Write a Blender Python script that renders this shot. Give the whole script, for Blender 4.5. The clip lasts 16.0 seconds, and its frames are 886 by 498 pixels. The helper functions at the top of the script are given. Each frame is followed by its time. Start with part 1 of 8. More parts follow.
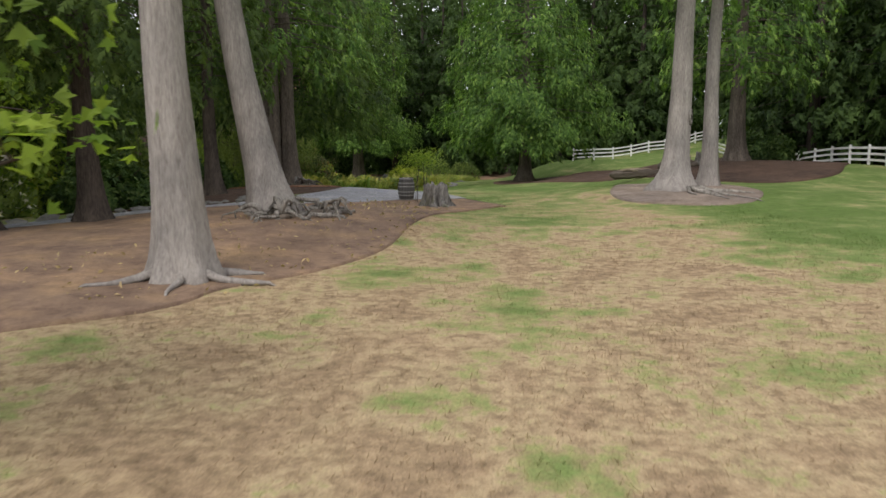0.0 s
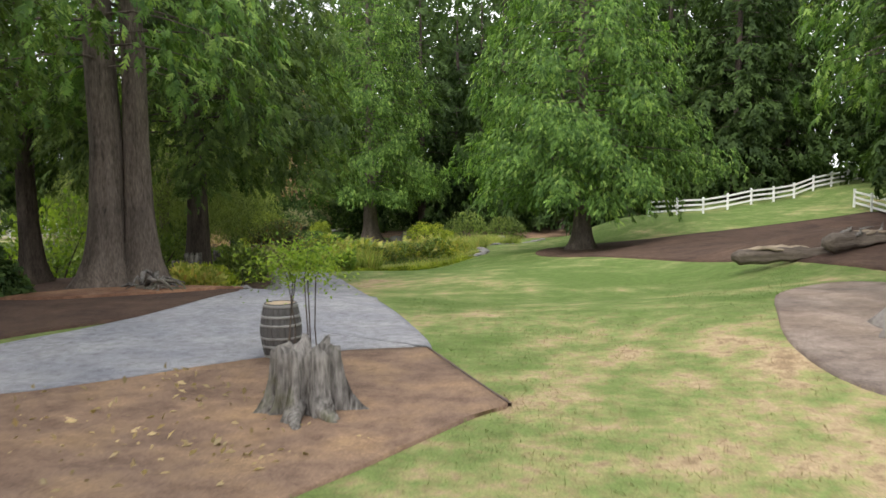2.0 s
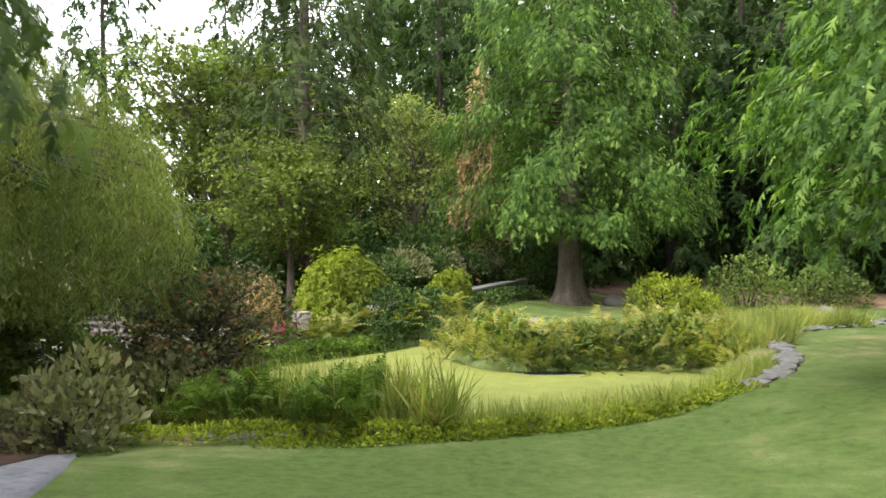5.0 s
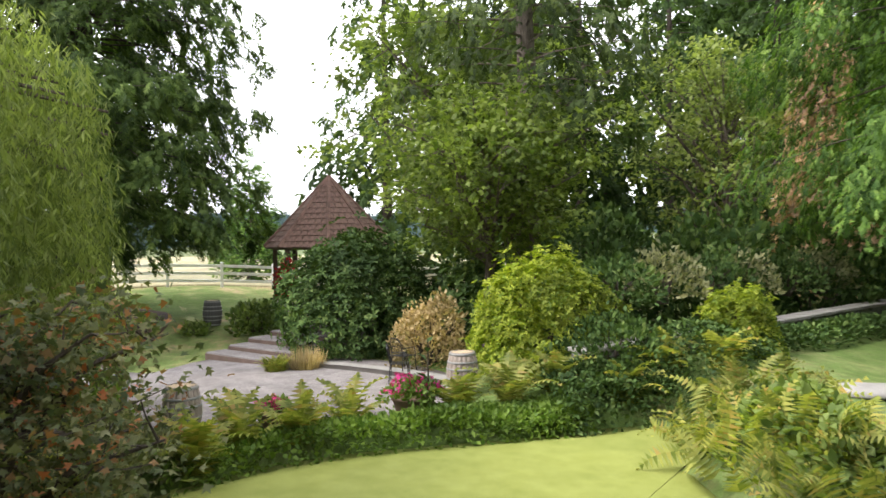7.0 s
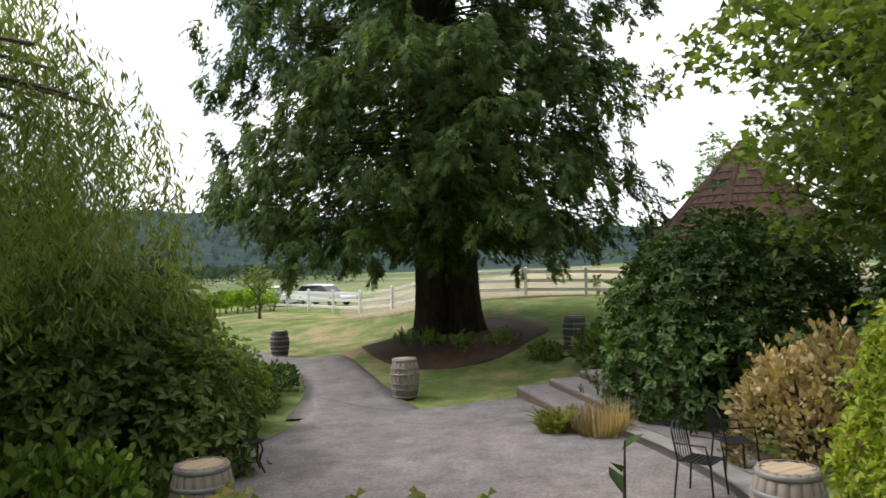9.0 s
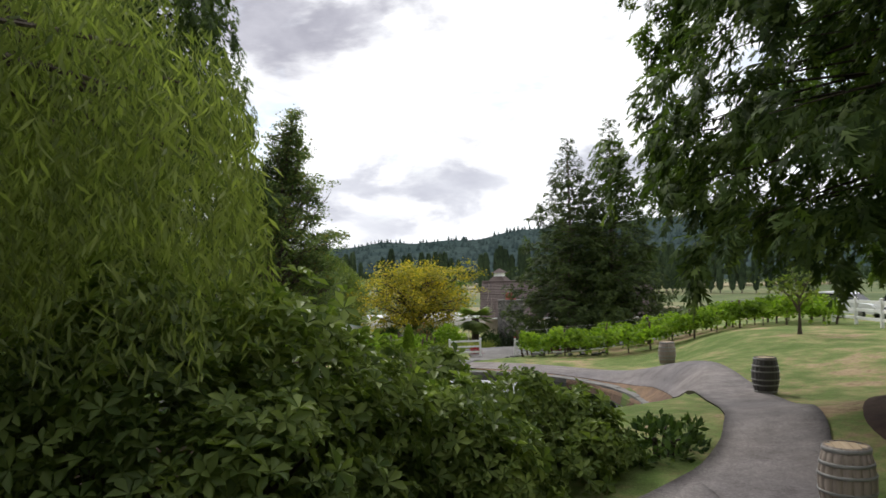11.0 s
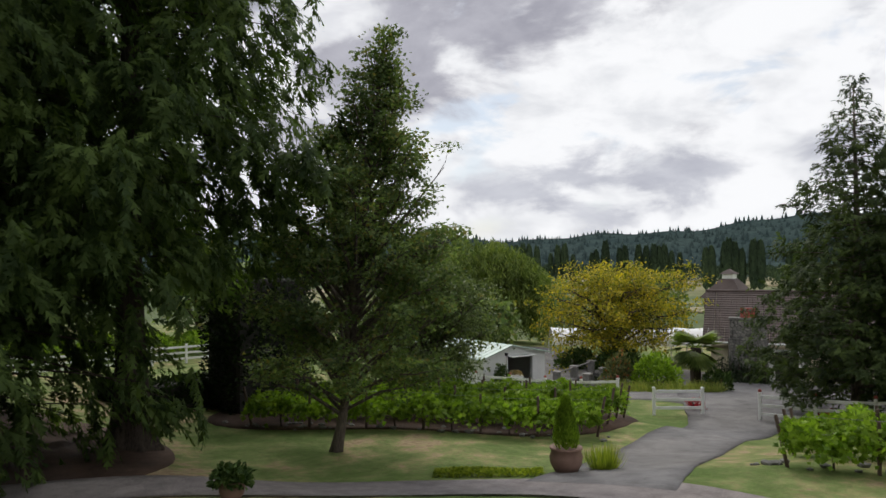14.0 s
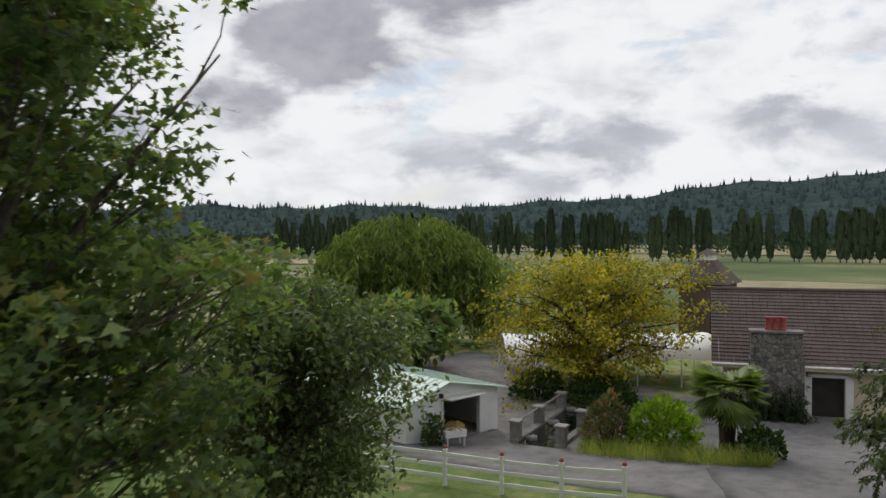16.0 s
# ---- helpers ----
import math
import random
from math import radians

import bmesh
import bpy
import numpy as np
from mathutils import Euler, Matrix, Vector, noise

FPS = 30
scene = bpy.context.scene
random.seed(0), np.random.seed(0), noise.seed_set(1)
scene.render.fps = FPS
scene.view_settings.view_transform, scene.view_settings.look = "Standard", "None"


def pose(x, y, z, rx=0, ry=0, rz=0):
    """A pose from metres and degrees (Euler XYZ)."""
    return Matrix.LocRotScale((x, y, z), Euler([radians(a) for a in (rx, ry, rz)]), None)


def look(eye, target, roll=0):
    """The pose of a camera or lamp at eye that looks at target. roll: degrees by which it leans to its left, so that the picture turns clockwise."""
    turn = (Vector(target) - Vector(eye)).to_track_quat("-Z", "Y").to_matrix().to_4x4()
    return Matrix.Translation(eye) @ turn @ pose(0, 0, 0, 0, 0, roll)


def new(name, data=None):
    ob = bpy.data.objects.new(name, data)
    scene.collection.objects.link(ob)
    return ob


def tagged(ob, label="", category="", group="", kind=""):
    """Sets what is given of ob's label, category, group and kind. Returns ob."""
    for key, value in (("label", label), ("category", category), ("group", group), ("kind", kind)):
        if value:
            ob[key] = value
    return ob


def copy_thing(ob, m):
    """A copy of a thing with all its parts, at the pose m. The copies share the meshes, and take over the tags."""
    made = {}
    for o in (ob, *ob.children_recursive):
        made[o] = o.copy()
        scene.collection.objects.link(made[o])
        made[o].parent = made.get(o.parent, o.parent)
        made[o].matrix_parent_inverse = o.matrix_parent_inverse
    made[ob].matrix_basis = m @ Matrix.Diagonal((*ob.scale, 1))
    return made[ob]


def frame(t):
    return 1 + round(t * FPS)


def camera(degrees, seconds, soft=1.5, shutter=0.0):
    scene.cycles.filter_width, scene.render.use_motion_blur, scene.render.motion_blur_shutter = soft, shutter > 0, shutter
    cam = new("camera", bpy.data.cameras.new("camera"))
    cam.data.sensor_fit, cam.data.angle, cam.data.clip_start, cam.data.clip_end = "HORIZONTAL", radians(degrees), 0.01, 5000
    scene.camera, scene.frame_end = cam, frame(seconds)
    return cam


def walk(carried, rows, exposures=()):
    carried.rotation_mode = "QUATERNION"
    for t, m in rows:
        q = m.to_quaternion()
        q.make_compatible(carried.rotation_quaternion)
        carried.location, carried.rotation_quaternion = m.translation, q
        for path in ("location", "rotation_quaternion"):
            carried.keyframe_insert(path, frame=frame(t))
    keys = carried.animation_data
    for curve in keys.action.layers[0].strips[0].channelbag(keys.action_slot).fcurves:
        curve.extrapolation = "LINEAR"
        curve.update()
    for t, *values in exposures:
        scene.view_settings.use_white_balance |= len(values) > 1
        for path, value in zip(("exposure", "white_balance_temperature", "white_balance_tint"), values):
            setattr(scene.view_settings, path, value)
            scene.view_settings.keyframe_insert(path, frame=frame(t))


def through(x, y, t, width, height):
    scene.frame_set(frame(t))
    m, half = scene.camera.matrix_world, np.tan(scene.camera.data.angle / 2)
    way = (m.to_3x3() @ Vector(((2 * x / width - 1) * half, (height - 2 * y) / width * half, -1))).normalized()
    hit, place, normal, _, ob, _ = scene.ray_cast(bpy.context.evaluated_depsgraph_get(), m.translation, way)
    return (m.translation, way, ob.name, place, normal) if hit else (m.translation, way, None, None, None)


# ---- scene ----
cam = camera(60, 16.0, shutter=0.15)
PATH = [
    (0.00, 0.000, 0.000, 2.400, 82.000, -0.000, 0.000),
    (0.50, 0.792, 4.648, 2.619, 83.100, 0.084, 0.594),
    (1.00, 1.404, 9.352, 2.722, 83.905, 0.193, 2.093),
    (1.50, 1.872, 14.051, 2.788, 84.616, 0.303, 3.593),
    (2.00, 2.232, 18.897, 2.871, 85.225, 0.428, 4.484),
    (2.50, 2.412, 23.780, 2.948, 85.835, 0.651, 5.362),
    (3.00, 2.556, 28.703, 2.801, 86.461, 0.788, 7.059),
    (3.50, 2.556, 33.759, 2.563, 87.136, 1.071, 10.554),
    (6.00, -0.184, 54.125, 1.702, 88.420, 0.050, 36.770),
    (6.50, -0.954, 56.507, 1.636, 88.535, 0.525, 43.160),
    (7.00, -1.879, 58.855, 1.505, 88.882, 0.941, 51.152),
    (7.50, -2.964, 61.066, 1.375, 89.166, 1.165, 59.850),
    (8.00, -4.229, 63.022, 1.227, 89.592, 1.388, 69.149),
    (8.50, -5.761, 64.919, 1.096, 89.986, 1.522, 80.152),
    (9.00, -7.415, 66.477, 0.993, 90.509, 1.606, 90.656),
    (9.50, -9.109, 67.800, 0.873, 90.974, 1.652, 101.661),
    (10.00, -11.136, 69.123, 0.790, 91.328, 1.757, 115.066),
    (12.50, -20.823, 65.207, 1.486, 90.804, 0.085, 150.155),
    (13.00, -23.203, 62.753, 1.623, 90.804, 0.165, 151.556),
    (13.50, -25.532, 59.919, 1.794, 90.904, 0.262, 151.758),
    (14.00, -27.840, 56.828, 1.938, 90.904, 0.262, 151.758),
    (14.50, -30.252, 53.448, 2.026, 90.304, 0.361, 151.859),
    (15.00, -32.751, 49.805, 2.148, 89.704, 0.561, 151.862),
    (15.50, -35.257, 46.033, 2.601, 89.004, 0.475, 150.861),
    (16.00, -37.762, 42.263, 3.235, 88.404, 0.321, 147.558),
]
EXPOSURES = [(0.0, 0.1), (1.0, 0.45), (2.0, 0.8), (3.0, 1.1), (6.0, 1.28), (8.0, 1.26), (9.0, 0.42), (10.0, 0.08), (12.4, -0.26), (14.5, -0.48), (16.0, -0.55)]
walk(cam, [(t, pose(*p)) for t, *p in PATH], EXPOSURES)

# world: a broken overcast, brighter in the south-west, with gaps of pale blue
SUN_ELEV, SUN_BEARING = 44.0, 160.0      # degrees; bearing counted to the left from +y
world = bpy.data.worlds.new("overcast_sky")
scene.world = world
world.use_nodes = True
wt = world.node_tree
wt.nodes.clear()


def wnode(kind, **kw):
    n = wt.nodes.new(kind)
    for k, v in kw.items():
        if k == "op":
            n.operation = v
        elif k in n.inputs:
            n.inputs[k].default_value = v
    return n


w_out = wnode("ShaderNodeOutputWorld")
w_bg = wnode("ShaderNodeBackground", Strength=1.0)
sky = wnode("ShaderNodeTexSky")
sky.sky_type = "NISHITA"
sky.sun_disc = False
sky.sun_elevation = radians(SUN_ELEV)
sky.sun_rotation = radians(-SUN_BEARING)
sky_dim = wnode("ShaderNodeVectorMath", op="SCALE")
sky_dim.inputs["Scale"].default_value = 0.13
wt.links.new(sky.outputs[0], sky_dim.inputs[0])
w_co = wnode("ShaderNodeTexCoord")
w_flat = wnode("ShaderNodeVectorMath", op="MULTIPLY")
w_flat.inputs[1].default_value = (1.0, 1.0, 2.1)
w_turn = wnode("ShaderNodeVectorRotate")
w_turn.rotation_type = "Z_AXIS"
w_turn.inputs["Angle"].default_value = radians(-38)
wt.links.new(w_co.outputs["Generated"], w_turn.inputs["Vector"])
wt.links.new(w_turn.outputs[0], w_flat.inputs[0])


def wnoise(scale, detail, shift, lo, hi):
    off = wnode("ShaderNodeVectorMath", op="ADD")
    off.inputs[1].default_value = shift
    wt.links.new(w_flat.outputs[0], off.inputs[0])
    n = wnode("ShaderNodeTexNoise", Scale=scale, Detail=detail, Roughness=0.56, Distortion=0.25)
    wt.links.new(off.outputs[0], n.inputs["Vector"])
    m = wnode("ShaderNodeMapRange")
    m.interpolation_type = "SMOOTHSTEP"
    m.inputs["From Min"].default_value, m.inputs["From Max"].default_value = lo, hi
    wt.links.new(n.outputs["Fac"], m.inputs["Value"])
    return m


def wmask(spots):
    """Cloud banks by bearing, elevation, half width and softness in degrees: the strongest of them at each direction."""
    best = None
    for bearing, elev, half, squash in spots:
        b0, e0 = radians(bearing), radians(elev)
        off = wnode("ShaderNodeVectorMath", op="SUBTRACT")
        off.inputs[1].default_value = (-math.sin(b0) * math.cos(e0), math.cos(b0) * math.cos(e0), math.sin(e0))
        wt.links.new(w_co.outputs["Generated"], off.inputs[0])
        flat = wnode("ShaderNodeVectorMath", op="MULTIPLY")
        flat.inputs[1].default_value = (1.0, 1.0, squash)
        wt.links.new(off.outputs[0], flat.inputs[0])
        far = wnode("ShaderNodeVectorMath", op="LENGTH")
        wt.links.new(flat.outputs[0], far.inputs[0])
        m = wnode("ShaderNodeMapRange")
        m.inputs["From Min"].default_value, m.inputs["From Max"].default_value = radians(half) * 1.6, radians(half) * 0.2
        wt.links.new(far.outputs["Value"], m.inputs["Value"])
        if best is None:
            best = m
        else:
            top = wnode("ShaderNodeMath", op="MAXIMUM")
            wt.links.new(best.outputs[0], top.inputs[0])
            wt.links.new(m.outputs[0], top.inputs[1])
            best = top
    return best


def wbank(spots, scale, shift, reach, lo, hi):
    """Banks of cloud with billowing edges."""
    n = wnoise(scale, 12.0, shift, 0.25, 0.75)
    mask = wmask(spots)
    both = wnode("ShaderNodeMath", op="MULTIPLY_ADD")
    both.inputs[1].default_value = reach
    wt.links.new(mask.outputs[0], both.inputs[0])
    wt.links.new(n.outputs[0], both.inputs[2])
    m = wnode("ShaderNodeMapRange")
    m.interpolation_type = "SMOOTHSTEP"
    m.inputs["From Min"].default_value, m.inputs["From Max"].default_value = lo, hi
    wt.links.new(both.outputs[0], m.inputs["Value"])
    return m


def wover(fac, under, over):
    n = wnode("ShaderNodeMix")
    n.data_type = "RGBA"
    wt.links.new(fac.outputs[0], n.inputs[0])
    for v, i in ((under, 6), (over, 7)):
        if isinstance(v, tuple):
            n.inputs[i].default_value = (*v, 1)
        else:
            wt.links.new(v, n.inputs[i])
    return n.outputs[2]


# dark undersides, soft grey folds, and thin places where the blue comes through
w_dark = wbank([(157, 13, 8, 1.5), (162, 8.5, 6, 1.8), (150, 19, 9, 1.6), (170, 16, 9, 1.5), (196, 20, 14, 1.4), (20, 45, 20, 1.2)], 4.2, (2.7, 5.1, -0.3), 0.76, 0.80, 1.22)
w_soft = wbank([(138.5, 6.0, 6, 2.4), (146, 4.5, 4, 2.6), (121, 7.5, 4, 2.0), (176, 7, 7, 2.0)], 7.5, (1.3, 0.4, 2.2), 0.60, 0.66, 1.20)
w_blue = wbank([(149, 10.3, 3.4, 2.2), (143.5, 9.6, 2.6, 2.4), (100, 18, 6, 1.6), (60, 35, 12, 1.3), (230, 40, 14, 1.2)], 6.5, (4.4, 1.4, 0.2), 0.62, 0.70, 1.05)
w_fold = wnoise(9.0, 12.0, (6.3, 2.4, 1.2), 0.42, 0.72)
w_white = wover(w_fold, (1.30, 1.31, 1.34), (1.02, 1.04, 1.09))
w_haze = wnode("ShaderNodeMix")
w_haze.data_type = "RGBA"
w_haze.inputs[0].default_value = 0.55
wt.links.new(sky_dim.outputs[0], w_haze.inputs[6])
w_haze.inputs[7].default_value = (1.0, 1.08, 1.2, 1)
w_all = wover(w_blue, w_white, w_haze.outputs[2])
w_pale = wover(wnoise(5.0, 11.0, (2.1, 3.9, 4.4), 0.35, 0.68), (0.62, 0.635, 0.73), (0.88, 0.90, 0.98))
w_all = wover(w_soft, w_all, w_pale)
w_grey = wover(wnoise(6.0, 11.0, (3.3, 8.1, 0.7), 0.35, 0.7), (0.44, 0.44, 0.52), (0.70, 0.70, 0.78))
w_all = wover(w_dark, w_all, w_grey)
wt.links.new(w_all, w_bg.inputs["Color"])
wt.links.new(w_bg.outputs[0], w_out.inputs["Surface"])

sun = new("sun", bpy.data.lights.new("sun", "SUN"))
sun.data.energy, sun.data.angle, sun.data.color = 2.1, radians(22), (1.0, 0.97, 0.93)
_b, _e = radians(SUN_BEARING), radians(SUN_ELEV)
sun.matrix_world = look((-math.sin(_b) * math.cos(_e) * 100, math.cos(_b) * math.cos(_e) * 100, math.sin(_e) * 100), (0, 0, 0))

# ---- materials ----
def graph(name):
    m = bpy.data.materials.new(name)
    m.use_nodes = True
    nt = m.node_tree
    return m, nt, nt.nodes["Principled BSDF"]


def put(nt, kind, links=(), **kw):
    n = nt.nodes.new(kind)
    for k, v in kw.items():
        if k == "op":
            n.operation = v
        elif k == "dt":
            n.data_type = v
        elif k in n.inputs:
            n.inputs[k].default_value = v
    for src, dst in links:
        nt.links.new(src, n.inputs[dst])
    return n


def noise_of(nt, scale, detail=4.0, rough=0.6, stretch=(1, 1, 1), shift=(0, 0, 0)):
    co = put(nt, "ShaderNodeNewGeometry")
    mp = put(nt, "ShaderNodeMapping", [(co.outputs["Position"], "Vector")], Scale=stretch, Location=shift)
    return put(nt, "ShaderNodeTexNoise", [(mp.outputs[0], "Vector")], Scale=scale, Detail=detail, Roughness=rough)


def local_noise(nt, scale, detail=4.0, rough=0.6, stretch=(1, 1, 1)):
    co = put(nt, "ShaderNodeTexCoord")
    mp = put(nt, "ShaderNodeMapping", [(co.outputs["Object"], "Vector")], Scale=stretch)
    return put(nt, "ShaderNodeTexNoise", [(mp.outputs[0], "Vector")], Scale=scale, Detail=detail, Roughness=rough)


def ramp(nt, value, stops):
    r = put(nt, "ShaderNodeValToRGB", [(value, 0)])
    e = r.color_ramp.elements
    while len(e) > 1:
        e.remove(e[-1])
    e[0].position, e[0].color = stops[0][0], (*stops[0][1], 1)
    for p, c in stops[1:]:
        x = e.new(p)
        x.color = (*c, 1)
    return r.outputs[0]


def blend(nt, fac, a, b, mode="MIX"):
    n = put(nt, "ShaderNodeMix", dt="RGBA")
    n.blend_type = mode
    for v, i in ((fac, 0), (a, 6), (b, 7)):
        if isinstance(v, (int, float)):
            n.inputs[i].default_value = v
        elif isinstance(v, tuple):
            n.inputs[i].default_value = (*v, 1)
        else:
            nt.links.new(v, n.inputs[i])
    return n.outputs[2]


def bumped(nt, bsdf, height, strength, distance=0.02):
    b = put(nt, "ShaderNodeBump", [(height, "Height")], Strength=strength, Distance=distance)
    nt.links.new(b.outputs[0], bsdf.inputs["Normal"])


def span(nt, value, lo, hi, smooth=True):
    m = put(nt, "ShaderNodeMapRange", [(value, "Value")])
    m.interpolation_type = "SMOOTHSTEP" if smooth else "LINEAR"
    m.inputs["From Min"].default_value, m.inputs["From Max"].default_value = lo, hi
    return m.outputs[0]


def plain(name, dark, light, scale=6.0, rough=0.7, bump=0.2, metal=0.0, fine=60.0, stretch=(1, 1, 1), dist=0.01, spec=0.5):
    """Two tones in large stains, with fine grain and relief over them, in the thing's own space."""
    m, nt, b = graph(name)
    big, small = local_noise(nt, scale, 5.0, stretch=stretch), local_noise(nt, fine, 3.0, stretch=stretch)
    c = ramp(nt, big.outputs["Fac"], [(0.3, dark), (0.7, light)])
    c = blend(nt, 0.35, c, ramp(nt, small.outputs["Fac"], [(0.3, dark), (0.7, light)]))
    nt.links.new(c, b.inputs["Base Color"])
    b.inputs["Roughness"].default_value, b.inputs["Metallic"].default_value = rough, metal
    b.inputs["Specular IOR Level"].default_value = spec
    if bump:
        bumped(nt, b, small.outputs["Fac"], bump, dist)
    return m


def leaf(name, dark, light, rough=0.5, through=0.35, tip=None, clump=0.5):
    """Leaves: each one its own tone, and slow drifts of tone from clump to clump."""
    m, nt, b = graph(name)
    geo = put(nt, "ShaderNodeNewGeometry")
    soft = lambda q: (q[0] * 1.06, q[1] * 1.0, q[2] * 0.95)
    c = ramp(nt, geo.outputs["Random Per Island"], [(0.0, soft(dark)), (0.8, soft(light)), (1.0, soft(tip or light))])
    n = noise_of(nt, clump, 3.0)
    k = ramp(nt, n.outputs["Fac"], [(0.3, (0.45, 0.48, 0.5)), (0.7, (1.35, 1.28, 1.15))])
    c = blend(nt, 1.0, c, k, "MULTIPLY")
    nt.links.new(c, b.inputs["Base Color"])
    b.inputs["Roughness"].default_value = rough
    b.inputs["Specular IOR Level"].default_value = 0.14
    tr = put(nt, "ShaderNodeBsdfTranslucent")
    warm = blend(nt, 1.0, c, (1.1, 1.25, 0.5), "MULTIPLY")
    nt.links.new(warm, tr.inputs["Color"])
    mx = put(nt, "ShaderNodeMixShader", [(b.outputs[0], 1), (tr.outputs[0], 2)])
    mx.inputs[0].default_value = through
    nt.links.new(mx.outputs[0], nt.nodes["Material Output"].inputs["Surface"])
    return m


def bark(name, dark, light, moss=None):
    m, nt, b = graph(name)
    rid = local_noise(nt, 5.0, 6.0, 0.65, (1, 1, 0.12))
    fine = local_noise(nt, 26.0, 4.0, 0.6, (1, 1, 0.2))
    big = local_noise(nt, 0.7, 3.0)
    f = put(nt, "ShaderNodeMath", [(rid.outputs["Fac"], 0), (fine.outputs["Fac"], 1)], op="ADD")
    h = put(nt, "ShaderNodeMath", [(f.outputs[0], 0)], op="MULTIPLY")
    h.inputs[1].default_value = 0.5
    c = ramp(nt, h.outputs[0], [(0.36, dark), (0.62, light)])
    c = blend(nt, 1.0, c, ramp(nt, big.outputs["Fac"], [(0.3, (0.75, 0.75, 0.75)), (0.7, (1.1, 1.08, 1.05))]), "MULTIPLY")
    if moss:
        ms = local_noise(nt, 1.6, 5.0)
        c = blend(nt, ramp(nt, ms.outputs["Fac"], [(0.55, (0, 0, 0)), (0.7, (0.7, 0.7, 0.7))]), c, moss)
    nt.links.new(c, b.inputs["Base Color"])
    b.inputs["Roughness"].default_value = 0.9
    b.inputs["Specular IOR Level"].default_value = 0.15
    bumped(nt, b, h.outputs[0], 0.9, 0.06)
    return m


def lawn_material():
    m, nt, b = graph("lawn")
    geo = put(nt, "ShaderNodeNewGeometry")
    sep = put(nt, "ShaderNodeSeparateXYZ", [(geo.outputs["Position"], 0)])
    broad, mid, tuft, fine = noise_of(nt, 0.12, 3.0), noise_of(nt, 0.85, 6.0, 0.65), noise_of(nt, 5.0, 4.0), noise_of(nt, 34.0, 3.0, 0.7)
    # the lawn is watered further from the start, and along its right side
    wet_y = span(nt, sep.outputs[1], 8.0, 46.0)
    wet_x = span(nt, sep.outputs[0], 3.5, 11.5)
    # greener turf to the left, strengthened to paint tree shade into the lawn
    green_shade_s = put(nt, "ShaderNodeMath", [(span(nt, sep.outputs[0], -14.0, -24.0, False), 0)], op="MULTIPLY")
    green_shade_s.inputs[1].default_value = 0.74
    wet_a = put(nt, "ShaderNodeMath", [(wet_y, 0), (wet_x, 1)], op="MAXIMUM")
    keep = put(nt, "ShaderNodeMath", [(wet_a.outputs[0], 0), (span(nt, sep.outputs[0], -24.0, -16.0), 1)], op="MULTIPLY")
    wet = put(nt, "ShaderNodeMath", [(keep.outputs[0], 0), (green_shade_s.outputs[0], 1)], op="MAXIMUM")
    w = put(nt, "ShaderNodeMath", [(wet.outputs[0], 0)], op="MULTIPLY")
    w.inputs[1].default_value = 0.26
    s1 = put(nt, "ShaderNodeMath", [(broad.outputs["Fac"], 0), (mid.outputs["Fac"], 1)], op="ADD")
    s2 = put(nt, "ShaderNodeMath", [(s1.outputs[0], 0)], op="MULTIPLY_ADD")
    s2.inputs[1].default_value, s2.inputs[2].default_value = 0.85, -0.35
    g = put(nt, "ShaderNodeMath", [(s2.outputs[0], 0), (w.outputs[0], 1)], op="ADD")
    t2 = put(nt, "ShaderNodeMath", [(tuft.outputs["Fac"], 0)], op="MULTIPLY_ADD")
    t2.inputs[1].default_value, t2.inputs[2].default_value = 0.34, -0.17
    g2 = put(nt, "ShaderNodeMath", [(g.outputs[0], 0), (t2.outputs[0], 1)], op="ADD")
    c = ramp(nt, g2.outputs[0], [(0.30, (0.285, 0.20, 0.13)), (0.44, (0.345, 0.248, 0.158)), (0.53, (0.41, 0.31, 0.195)), (0.60, (0.29, 0.28, 0.125)), (0.69, (0.18, 0.225, 0.08)), (0.84, (0.115, 0.17, 0.048))])
    # pasture down in the valley
    far = put(nt, "ShaderNodeMath", [(span(nt, sep.outputs[0], -95.0, -150.0, False), 0), (span(nt, sep.outputs[1], -35.0, -90.0, False), 1)], op="MAXIMUM")
    meadow = ramp(nt, noise_of(nt, 0.008, 4.0).outputs["Fac"], [(0.38, (0.085, 0.115, 0.05)), (0.5, (0.13, 0.16, 0.075)), (0.62, (0.25, 0.235, 0.13))])
    c = blend(nt, far.outputs[0], c, meadow)
    c = blend(nt, 1.0, c, ramp(nt, tuft.outputs["Fac"], [(0.25, (0.62, 0.62, 0.6)), (0.6, (1.1, 1.1, 1.1))]), "MULTIPLY")
    c = blend(nt, 1.0, c, ramp(nt, fine.outputs["Fac"], [(0.25, (0.65, 0.65, 0.65)), (0.7, (1.25, 1.25, 1.2))]), "MULTIPLY")
    nt.links.new(c, b.inputs["Base Color"])
    b.inputs["Roughness"].default_value = 0.95
    b.inputs["Specular IOR Level"].default_value = 0.1
    s = put(nt, "ShaderNodeMath", [(tuft.outputs["Fac"], 0), (fine.outputs["Fac"], 1)], op="ADD")
    bumped(nt, b, s.outputs[0], 0.7, 0.05)
    return m


